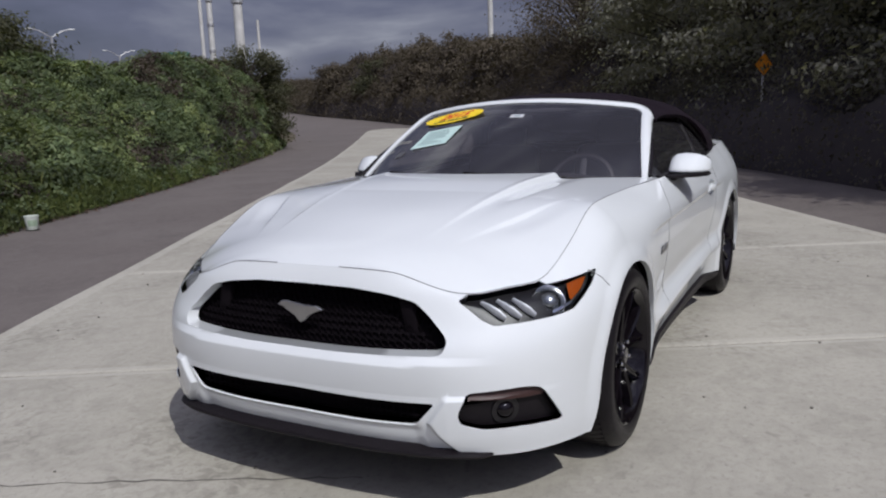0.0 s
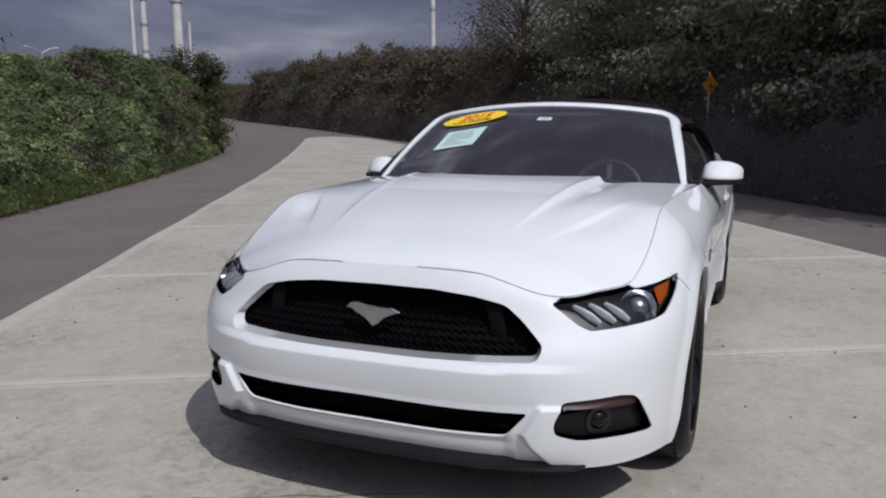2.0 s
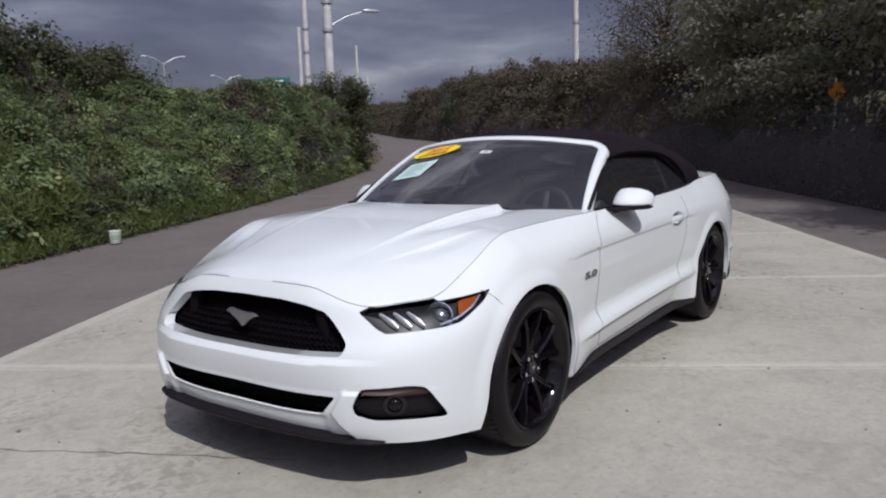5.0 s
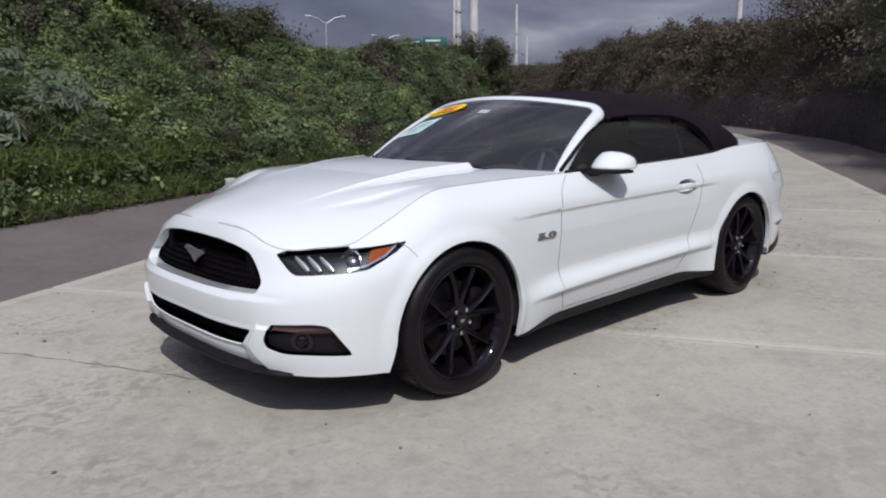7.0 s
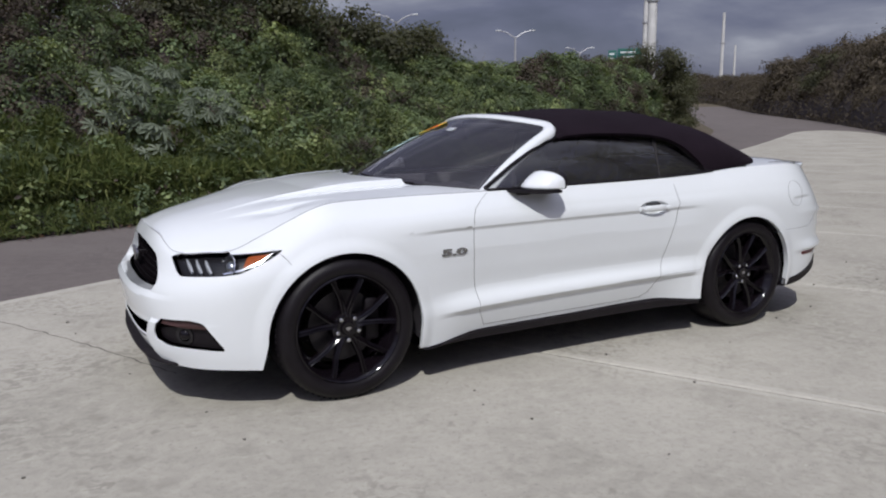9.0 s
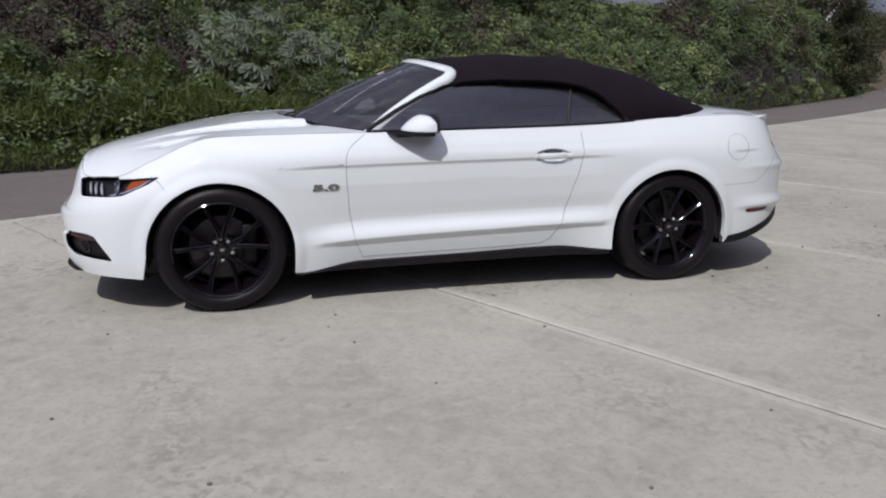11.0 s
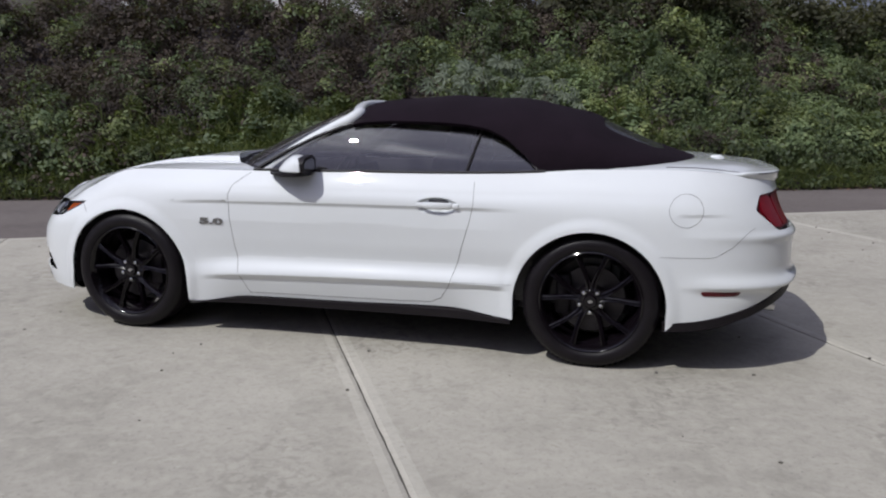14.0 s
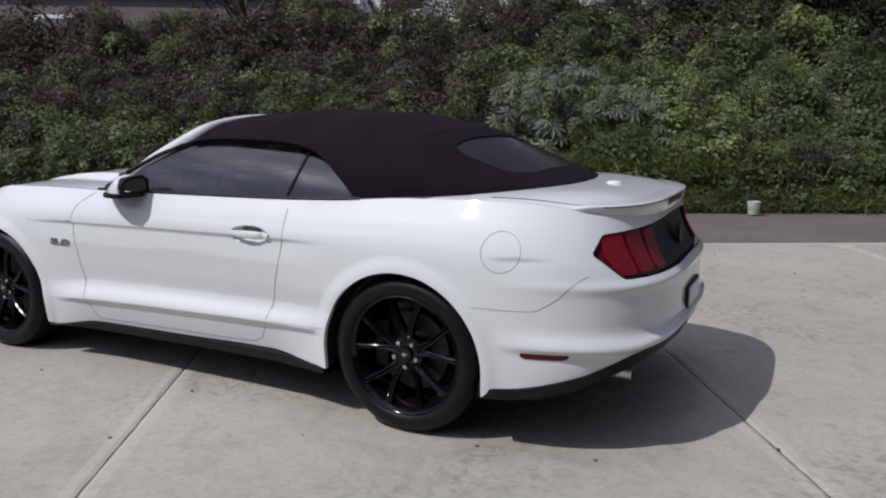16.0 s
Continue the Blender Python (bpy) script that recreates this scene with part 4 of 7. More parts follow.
        for w in (-1.43, -1.355, -1.28):
            strip = [body_at((3, 2), (w + 0.1 * k, 0.722 - 0.064 * k), -0.45, 5.0) for k in (0.05, 0.33, 0.62, 0.92)]
            bm = bmesh.new()
            pts = flip_pts([p_ - n_ * 0.022 for p_, n_ in strip], mirror)
            bm_tube(bm, pts, [0.007, 0.012, 0.0145, 0.0095], 8, 0.6, up=(-1, 0, 0))
            part("light_bar", bm, BAR_SILVER, lamp, "pale light bar")
        p, n = body_at((3, 2), (-1.075, 0.704), -0.3, 5.0)
        p, n = Vector(flip_pts([p], mirror)[0]), Vector(flip_pts([n], mirror)[0])
        d = (n + Vector((-1.2, 0, 0))).normalized()
        bm = bmesh.new()
        bm_revolve(bm, [(0.034, -0.01), (0.05, 0.012), (0.058, 0.034), (0.055, 0.036), (0.041, 0.014)], 32, "z")
        bmesh.ops.transform(bm, verts=bm.verts, matrix=Matrix.Translation(p - n * 0.056) @ d.to_track_quat("Z", "Y").to_matrix().to_4x4())
        part("reflector_ring", bm, CHROME, lamp)
        bm = bmesh.new()
        bmesh.ops.create_uvsphere(bm, u_segments=24, v_segments=12, radius=0.036, matrix=Matrix.Translation(p - n * 0.05))
        part("projector", bm, BOWL, lamp, "round projector lens")
        cover = skin.make("clear_cover", [LAMP], LENS_GLASS, lamp, mirror=mirror, push=-0.001)
        cover.visible_shadow = False

    both(corner)
    # black splitter under the nose
    bm = bmesh.new()
    out, inn = [], []
    for sgn in (1, -1):
        ss = np.linspace(-1, -0.28, 40)
        row = body_rows(ss)[1]
        pts = [(x, -y * sgn) for x, y, _ in zip(*row)]
        if sgn == -1:
            pts = pts[1:]
            out = [(x, y) for x, y in pts[::-1]] + out
        else:
            out = pts
    prof = ((0.07, 0.3), (0.03, 0.264), (0.014, 0.252), (-0.002, 0.246), (-0.005, 0.239), (0.0, 0.231), (0.06, 0.216), (0.26, 0.19))
    rings = []
    for i, (x, y) in enumerate(out):
        d = Vector((out[min(i + 1, len(out) - 1)][0] - out[max(i - 1, 0)][0], out[min(i + 1, len(out) - 1)][1] - out[max(i - 1, 0)][1], 0)).normalized()
        nrm = Vector((d.y, -d.x, 0))
        if nrm.dot(Vector((x + 1.2, y, 0))) < 0:
            nrm = -nrm
        drop = 0.012 + 0.004 * smooth_step(0.4, 0.66, abs(y))
        flare = 0.016 * float(smooth_step(0.38, 0.52, abs(y)) * smooth_step(0.74, 0.6, abs(y))) - 0.03 * float(smooth_step(0.62, 0.74, abs(y)))
        rings.append([bm.verts.new(Vector((x, y, z - drop + (0.45 * abs(flare) if 1 < i < 6 else 0))) - nrm * (o - (flare if 2 < i < 6 else 0))) for i, (o, z) in enumerate(prof)])
    for p, q in zip(rings, rings[1:]):
        for k in range(len(prof) - 1):
            bm.faces.new((p[k], q[k], q[k + 1], p[k + 1]))
    part("front_splitter", bm, BLACK_PLASTIC, car, "black lip under the nose")


front_parts()


# ---- tail ----
def tail_parts():
    panel = joined("tail_panel", TAIL, TAIL_BLACK, "gloss black panel between the tail lamps", shift=(-0.025, 0, 0))

    def lamp(mirror):
        sk = Skin(body, np.linspace(1.15, 1.98, 90), np.linspace(3.6, 6.0, 50))
        body_lines = ((1.383, 1.55), (1.553, 1.715), (1.718, 1.86))
        holder = None
        for k, (a, b) in enumerate(body_lines):
            sk.cut(rounded([(a + 0.11, 0.758), (b + 0.108, 0.755), (b + 0.028, 0.932), (a + 0.03, 0.92 if k else 0.91), (a - 0.015, 0.845) if k == 0 else (a + 0.06, 0.84)], 0.012, 2), (4, 2), k + 1)
        holder = sk.make("tail_lamp", [1, 2, 3], RED_DARK, car, "red tail lamp with three upright bars", mirror=mirror, push=-0.016)
        for k in range(3):
            sk3 = Skin(body, np.linspace(1.15, 1.98, 90), np.linspace(3.6, 6.0, 50))
            a, b = body_lines[k]
            sk3.cut(rounded([(a + 0.118, 0.764), (b + 0.095, 0.762), (b + 0.015, 0.924), (a + 0.045, 0.912), (a + 0.03, 0.845) if k == 0 else (a + 0.08, 0.841)], 0.012, 2), (4, 2), 1)
            sk3.make("lamp_bar", [1], RED_LENS, holder, "red lamp bar", mirror=mirror, push=-0.006, rim=0.008)
        mk = Skin(body, np.linspace(0.9, 1.6, 70), np.linspace(0.3, 3.2, 60))
        mk.cut(rounded([(1.888, 0.446), (2.096, 0.448), (2.07, 0.425), (1.908, 0.423)], 0.01, 2), (0, 2), 1)
        mk.make("side_marker", [1], RED_DARK, car, "red side marker", mirror=mirror, push=0.003, rim=0.01)
        # exhaust tip
        bm = bmesh.new()
        q = 1 if mirror else -1
        bm_cyl(bm, 0.034, 0.038, (2.05, q * 0.64, 0.345), (2.29, q * 0.64, 0.342), 24, caps=False)
        bm_cyl(bm, 0.03, 0.032, (2.272, q * 0.64, 0.342), (2.05, q * 0.64, 0.345), 24)
        part("exhaust_tip", bm, SATIN, car, "round chrome exhaust tip")

    both(lamp)
    # black diffuser under the tail
    bm = bmesh.new()
    out = []
    for sgn in (1, -1):
        ss = np.linspace(1.2, 2.0, 48)
        (x, y, z), up = body_rows(ss)[0], body_rows(ss)[1]
        h = np.minimum(0.04, 0.5 * (up[2] - z))
        f = h / (up[2] - z)
        x, y, z = x + (up[0] - x) * f, y + (up[1] - y) * f, z + h
        pts = [(a, -b * sgn, c) for a, b, c in zip(x, y, z)]
        out = out + (pts if sgn == 1 else pts[::-1][1:])
    rings = []
    for i, (x, y, z) in enumerate(out):
        c = Vector((1.3, 0, 0))
        d = (Vector((x, y, 0)) - c).normalized()
        low = max(0.215, z - 0.105) + 0.02 * smooth_step(0.7, 0.2, abs(y))
        rings.append([bm.verts.new(Vector((x, y, 0)) + d * o + Vector((0, 0, h))) for o, h in ((-0.012, z + 0.004), (0.008, z - 0.002), (0.009, z - 0.045), (-0.05, (z + low) / 2 - 0.02), (-0.09, low), (-0.4, low - 0.01))])
    for p, q in zip(rings, rings[1:]):
        for k in range(5):
            bm.faces.new((p[k], q[k], q[k + 1], p[k + 1]))
    part("rear_diffuser", bm, BLACK_PLASTIC, car, "black lower rear valance")
    # number plate holder with a plain plate
    bm = bmesh.new()
    bm_box(bm, (0.05, 0.34, 0.11), Matrix.Translation((2.4, 0, 0.56)), 0.008)
    holder = part("plate_holder", bm, BLACK_PLASTIC, car)
    bm = bmesh.new()
    bm_box(bm, (0.004, 0.3, 0.09), Matrix.Translation((2.427, 0, 0.565)), 0.002)
    part("plate", bm, LAMP_BAR, holder, "plain pale plate")
    # round badge boss on the tail panel
    bm = bmesh.new()
    bm_cyl(bm, 0.055, 0.05, (2.33, 0, 0.845), (2.352, 0, 0.845), 32)
    part("badge_boss", bm, TAIL_BLACK, car)


tail_parts()


# ---- deck lid and spoiler ----
def deck(s, t):
    s, t = np.broadcast_arrays(np.asarray(s, float), np.asarray(t, float))
    x, y, z = body_rows(s)[6]
    yy = y * t
    front = 1.88 - 0.42 * np.clip(yy / 0.8, 0, 1.2) ** 2.2
    x0 = 1.42
    xx = np.where(x < 2.0, front + (x - x0) * (2.0 - front) / (2.0 - x0), x)
    mid = curve_at((1.4, 1.8, 2.0, 2.2, 2.32), (1.062, 1.066, 1.06, 1.035, 0.985), xx)
    return np.stack([xx, -yy, z + (mid - z) * (1 - t**5)], -1)


deck_s = np.concatenate([np.linspace(1.02, 1.5, 30)[:-1], np.linspace(1.5, 2.0, 40)])
s_at = lambda X: float(np.interp(X, body_rows(np.linspace(1, 2, 400))[6][0], np.linspace(1, 2, 400)))
deck_s = np.concatenate([np.linspace(s_at(1.42), s_at(2.0), 30)[:-1], np.linspace(s_at(2.0), 2.0, 40)])
deck_skin = Skin(deck, deck_s, np.linspace(0, 1, 50), flip=True)
a, b = deck_skin.sheet([0]), deck_skin.sheet([0], mirror=True)
deck_ob = hang("deck_lid", mesh_from("deck_lid", np.concatenate([a[0], b[0]]), a[1] + [tuple(i + len(a[0]) for i in f) for f in b[1]], PAINT, normals=np.concatenate([a[2], b[2]])), car)


def deck_z(X, Y):
    """Height of the deck at a place of the plan."""
    s = s_at(min(X, 2.295))
    x, y, z = (float(v) for v in body_rows(s)[6])
    t = min(abs(Y) / max(y, 1e-3), 1.0)
    return float(deck(s, t)[2])


def deck_parts():
    # low lip that follows the tail's edge and fades out at the corners
    bm = bmesh.new()
    rings = []
    ss = np.linspace(s_at(1.97), 2.0, 46)
    X, Y, Z = body_rows(ss)[6]
    side = [(float(x), -float(y), float(z)) for x, y, z in zip(X, Y, Z)]
    line = side + [(x, -y, z) for x, y, z in side[::-1][1:]]
    for i, (x, y, z) in enumerate(line):
        a, b = line[max(i - 1, 0)], line[min(i + 1, len(line) - 1)]
        d = Vector((b[0] - a[0], b[1] - a[1], 0)).normalized()
        out = Vector((-d.y, d.x, 0))
        if out.dot(Vector((x - 1.6, y, 0))) < 0:
            out = -out
        k = float(smooth_step(0.765, 0.72, abs(y)))
        top = z + k * (1.026 - z) + 0.0015
        prof = ((-0.19, None, 0.0008), (-0.15, None, 0.002), (-0.09, 0.35, 0.0), (-0.03, 0.85, 0.0), (-0.004 + 0.012 * k, 1.0, 0.0), (0.001 + 0.014 * k, 1.0, -0.004), (0.001 + 0.014 * k, 0.9, -0.006), (0.001 + 0.011 * k, 0.15, -0.006), (0.002 + 0.005 * k, 0.0, -0.008), (0.003, 0.0, -0.016))
        ring = []
        for o, f, lift in prof:
            p = Vector((x, y, 0)) + out * o
            base = deck_z(p.x, p.y) if o < -0.02 else z
            h = base if f is None else base + (top - base) * f
            if f is not None and o < -0.02:
                h = max(h, base + 0.0015)
            ring.append(bm.verts.new((p.x, p.y, h + lift)))
        rings.append(ring)
    for p, q in zip(rings, rings[1:]):
        for i in range(len(p) - 1):
            bm.faces.new((p[i], p[i + 1], q[i + 1], q[i]))
    gap_pts, gap_n = [], []
    for ring, (x, y, z) in zip(rings, line):
        if abs(y) < 0.7:
            q = ring[5].co.lerp(ring[6].co, 0.8)
            out = (Vector((q.x, q.y, 0)) - Vector((1.4, 0, 0))).normalized()
            gap_pts.append(q + out * 0.0015), gap_n.append(out)
    sp = part("rear_spoiler", bm, PAINT, car, "low body-coloured rear spoiler", sharp=50)
    strip_on("spoiler_gap", gap_pts, gap_n, sp, 0.007)
    bm = bmesh.new()
    bm_box(bm, (0.012, 0.34, 0.03), Matrix.Translation((2.311, 0, 1.001)), 0.003)
    part("brake_light", bm, RED_DARK, sp, "dark high brake light strip")
    bm = bmesh.new()
    bmesh.ops.create_uvsphere(bm, u_segments=20, v_segments=10, radius=0.036, matrix=Matrix.Translation((2.02, 0.0, 1.058)) @ Matrix.Diagonal((1.1, 0.8, 0.4, 1)))
    part("antenna_cap", bm, PAINT, car, "small white antenna cap")
    for mirror in (False, True):
        pts = [deck(s, 0.93 + 0.035 * k) + (0, 0, 0.0025) for k, s in zip(np.linspace(0, 1, 34), np.linspace(s_at(1.66), s_at(2.2), 34))]
        strip_on("shut_line", flip_pts(pts, mirror), flip_pts([(0, -0.35, 0.93)] * len(pts), mirror), car, 0.004)


deck_parts()


# ---- wheels ----
def wheel(side, x):
    """A wheel with its tyre; side -1 is the car's left."""
    y0 = side * 0.905
    hub = new("wheel")
    hub.parent = car
    hub.matrix_basis = Matrix.Translation((x, y0, HUB_Z)) @ Matrix.Rotation(radians(0 if side < 0 else 180), 4, "Z")
    hub["label"] = "black multi-spoke wheel with low tyre"
    bm = bmesh.new()
    o = -0.02
    bm_revolve(bm, [(0.262, o + 0.0), (0.276, o - 0.012), (0.296, o - 0.019), (0.325, o - 0.012), (0.344, o + 0.008), (TYRE_R - 0.001, o + 0.04), (TYRE_R, o + 0.13),
                    (TYRE_R - 0.001, o + 0.215), (0.328, o + 0.245), (0.29, o + 0.262), (0.245, o + 0.245)], 72)
    tyre = part("tyre", bm, RUBBER, hub, "black rubber tyre")
    bm = bmesh.new()
    for k in range(72):
        a = 2 * math.pi * k / 72
        for h in (0.05, 0.185):
            m = Matrix.Rotation(-a, 4, "Y") @ Matrix.Translation((TYRE_R - 0.0015, o + h, 0)) @ Matrix.Rotation(radians(20), 4, "X")
            bm_box(bm, (0.0035, 0.055, 0.012), m)
    part("tread", bm, RUBBER, tyre, smooth=False)["kind"] = "stuff"
    bm = bmesh.new()
    bm_revolve(bm, [(0.266, o + 0.004), (0.268, o - 0.008), (0.262, o - 0.012), (0.252, o - 0.004), (0.24, o + 0.03), (0.222, o + 0.07), (0.218, o + 0.21), (0.245, o + 0.24)], 72)
    rim = part("rim", bm, GLOSS_BLACK, hub, "gloss black rim")
    # ten spokes in five pairs
    for k in range(5):
        for d in (-1, 1):
            a0, a1 = 2 * math.pi * k / 5 + math.pi / 2 + d * 0.16, 2 * math.pi * k / 5 + math.pi / 2 + d * 0.27
            bm = bmesh.new()
            pts = [(0.05, a0 * 1.0 - d * 0.02, o + 0.028), (0.09, a0, o + 0.024), (0.15, a0 + d * 0.055, o + 0.014), (0.2, a1, o + 0.006), (0.256, a1 + d * 0.03, o + 0.004)]
            rad = [0.023, 0.017, 0.0135, 0.014, 0.018]
            rings = []
            for (r, a, h), w in zip(pts, rad):
                c, s = math.cos(a), math.sin(a)
                q = Vector((-s, 0, c))
                p = Vector((r * c, h, r * s))
                rings.append([bm.verts.new(p + q * w * e + Vector((0, g, 0))) for e, g in ((-1, 0.03), (-0.8, 0.004), (-0.45, 0.0), (0, 0.007), (0.45, 0.0), (0.8, 0.004), (1, 0.03))])
            for p, q in zip(rings, rings[1:]):
                for i in range(6):
                    bm.faces.new((p[i], p[i + 1], q[i + 1], q[i]))
            part("spoke", bm, GLOSS_BLACK, rim, sharp=30)
    bm = bmesh.new()
    bm_revolve(bm, [(0.0, o + 0.012), (0.03, o + 0.012), (0.034, o + 0.018), (0.036, o + 0.03), (0.075, o + 0.034), (0.082, o + 0.06), (0.082, o + 0.12)], 40)
    part("hub_cap", bm, GLOSS_BLACK, rim)
    bm = bmesh.new()
    bm_prism(bm, [(-0.014, 0, 0.004), (0.0, 0, 0.009), (0.016, 0, 0.004), (0.006, 0, -0.004), (-0.004, 0, -0.009)], (0, -0.003, 0), Matrix.Translation((0, o + 0.012, 0)))
    part("cap_mark", bm, SATIN, rim, "small silver mark")
    for k in range(5):
        a = 2 * math.pi * k / 5 + math.pi / 2 + 0.63
        bm = bmesh.new()
        p = Vector((0.057 * math.cos(a), o + 0.034, 0.057 * math.sin(a)))
        bm_cyl(bm, 0.012, 0.01, p, p + Vector((0, -0.02, 0)), 6)
        bmesh.ops.create_uvsphere(bm, u_segments=10, v_segments=6, radius=0.009, matrix=Matrix.Translation(p + Vector((0, -0.016, 0))))
        part("lug_nut", bm, CHROME, rim, "chrome lug nut")
    bm = bmesh.new()
    bm_revolve(bm, [(0.07, 0.075), (0.175, 0.075), (0.178, 0.08), (0.178, 0.1), (0.07, 0.1)], 48)
    part("brake_disc", bm, STEEL, hub, "steel brake disc")
    bm = bmesh.new()
    bm_box(bm, (0.08, 0.09, 0.22), Matrix.Translation((0.145 * (1 if x < 0 else -1) * (-side), 0.085, 0.02)), 0.02)
    part("brake_caliper", bm, BLACK_PLASTIC, hub)
    return hub


for x in (-AXLE, AXLE):
    for side in (-1, 1):
        wheel(side, x)


def wheel_well(side, x):
    bm = bmesh.new()
    prof = [side * k for k in (0.9, 0.82, 0.52)]
    rings = []
    for a in np.linspace(radians(-12), radians(192), 40):
        r = 0.402
        rings.append([bm.verts.new((x + (r - 0.006 * (i == 0)) * math.cos(a), y, 0.332 + r * math.sin(a))) for i, y in enumerate(prof)])
    for p, q in zip(rings, rings[1:]):
        for i in range(2):
            bm.faces.new((p[i], p[i + 1], q[i + 1], q[i]))
    c = bm.verts.new((x, prof[-1], 0.332))
    for p, q in zip(rings, rings[1:]):
        bm.faces.new((p[-1], c, q[-1]))
    part("wheel_well", bm, DARK, car, "black wheel arch liner")


for x in (-AXLE, AXLE - 0.012):
    for side in (-1, 1):
        wheel_well(side, x)

# underbody and black sills
bm = bmesh.new()
bm_box(bm, (3.5, 1.02, 0.1), Matrix.Translation((0.05, 0, 0.24)), 0.01)
bm_box(bm, (1.8, 1.66, 0.1), Matrix.Translation((0.0, 0, 0.25)), 0.01)
bm_box(bm, (0.74, 1.36, 0.08), Matrix.Translation((1.91, 0, 0.44)), 0.01)
part("underbody", bm, DARK, car, "black underbody")


def sill(mirror):
    q = 1 if mirror else -1
    bm = bmesh.new()
    rings = []
    for x in np.linspace(-0.955, 0.945, 40):
        w = float(curve_at(SIDE_X, ROW_W[0], x))
        zt = float(curve_at(Z_X, ROW_Z[0], x))
        drop = 0.19 + 0.008 * (x + 0.95)
        rings.append([bm.verts.new((x, q * (w + o), z)) for o, z in ((-0.012, zt + 0.012), (-0.008, zt - 0.003), (0.014, min(zt - 0.008, drop + 0.045)), (0.01, drop), (-0.03, drop - 0.012), (-0.25, drop))])
    for p, r in zip(rings, rings[1:]):
        for i in range(5):
            bm.faces.new((p[i], p[i + 1], r[i + 1], r[i]))
    part("side_sill", bm, BLACK_PLASTIC, car, "black sill moulding")


both(sill)


# ---- canvas top ----
ROOF_X = (-0.12, 0.0, 0.3, 0.6, 0.96, 1.26, 1.48, 1.7, 1.9)
ROOF_Z = (1.338, 1.357, 1.398, 1.402, 1.378, 1.312, 1.222, 1.128, 1.062)


def belt_z(x):
    return curve_at((-0.6, 0.0, 0.6, 0.95, 1.36, 1.62, 1.9), (0.972, 0.98, 0.99, 1.002, 1.03, 1.045, 1.058), x)


def roof(x, a):
    """The canvas: a is 0 at the belt and 1 on the middle line."""
    x, a = np.broadcast_arrays(np.asarray(x, float), np.asarray(a, float))
    tail = np.clip((x - 1.15) / (1.9 - 1.15), 0, 1)
    half = curve_at((-0.12, 0.1, 0.6, 1.15), (0.83, 0.842, 0.846, 0.835), np.minimum(x, 1.15)) * (1 - tail**2.5) ** (1 / 2.5)
    z0 = belt_z(x) - 0.004
    top = curve_at(ROOF_X, ROOF_Z, x)
    p = curve_at((0.0, 0.9, 1.6), (2.75, 2.6, 2.2), x)
    ang = np.clip(a, 0, 1) * math.pi / 2
    y = half * np.maximum(np.cos(ang), 0) ** (2 / p)
    z = z0 + np.maximum(top - z0, 0.0) * np.maximum(np.sin(ang), 0) ** (2 / p)
    # slight sag between the bows
    sag = 0.006 * np.cos((x - 0.05) * 2 * math.pi / 0.42) * smooth_step(0.25, 0.6, a) * (1 - smooth_step(1.2, 1.5, x))
    return np.stack([x, -y, z + sag], -1)


roof_skin = Skin(roof, np.linspace(0.0, 1.898, 150), np.linspace(0, 1, 70) ** 1.15)
WINDOW_LINE = rounded([(-0.6, 0.9), (-0.5, 0.985), (-0.37, 1.076), (-0.22, 1.151), (-0.06, 1.215), (0.05, 1.244), (0.22, 1.256), (0.48, 1.254), (0.66, 1.243), (0.78, 1.222), (0.88, 1.178), (0.97, 1.105), (1.05, 1.03), (1.09, 0.9)], 0.03, 3)
roof_skin.cut(WINDOW_LINE, (0, 2), 1)
REAR_WINDOW = rounded([(1.38, -0.47), (1.46, -0.5), (1.66, -0.45), (1.71, -0.3), (1.71, 0.3), (1.66, 0.45), (1.46, 0.5), (1.38, 0.47), (1.365, 0.3), (1.365, -0.3)], 0.06, 4)
roof_skin.cut(REAR_WINDOW, (0, 1), 2, only=[0])


def cloth():
    a, b = roof_skin.sheet([0], rim=0.02), roof_skin.sheet([0], rim=0.02, mirror=True)
    top = hang("canvas_top", mesh_from("canvas_top", np.concatenate([a[0], b[0]]), a[1] + [tuple(i + len(a[0]) for i in f) for f in b[1]], FABRIC, normals=np.concatenate([a[2], b[2]])), car, "closed black canvas top")
    a, b = roof_skin.sheet([2], push=-0.006), roof_skin.sheet([2], push=-0.006, mirror=True)
    hang("rear_window", mesh_from("rear_window", np.concatenate([a[0], b[0]]), a[1] + [tuple(i + len(a[0]) for i in f) for f in b[1]], REAR_GLASS, normals=np.concatenate([a[2], b[2]])), car, "dark rear window")
    # seams across the roof and round the back
    for mirror in (False, True):
        for x0 in (0.06, 1.18):
            pts = [roof(x0 + 0.1 * (x0 > 1) * t, t) + (0, 0, 0.0) for t in np.linspace(0.45 if x0 < 1 else 0.2, 1, 26)]
            nor = [(0, p[1], max(p[2] - 0.9, 0.1)) for p in pts]
            strip_on("seam", flip_pts(pts, mirror), flip_pts(nor, mirror), top, 0.01, FABRIC, 0.0015)
        pts = [roof(x, 0.0) for x in np.linspace(1.09, 1.89, 40)]
        bm = bmesh.new()
        bm_tube(bm, flip_pts(pts, mirror), 0.009, 6)
        part("base_trim", bm, BLACK_PLASTIC, top, "black rubber trim")


cloth()


# ---- side windows ----
def pane_at(x, z, inset=0.012):
    """Where the side glass stands: leaning in from the belt to the rail."""
    zb, zt = belt_z(x), 1.26
    k = (z - zb) / (zt - zb)
    y = 0.838 - 0.125 * k - 0.03 * k * k - inset - 0.02 * smooth_step(-0.3, -0.55, x)
    return (float(x), -float(y), float(z))


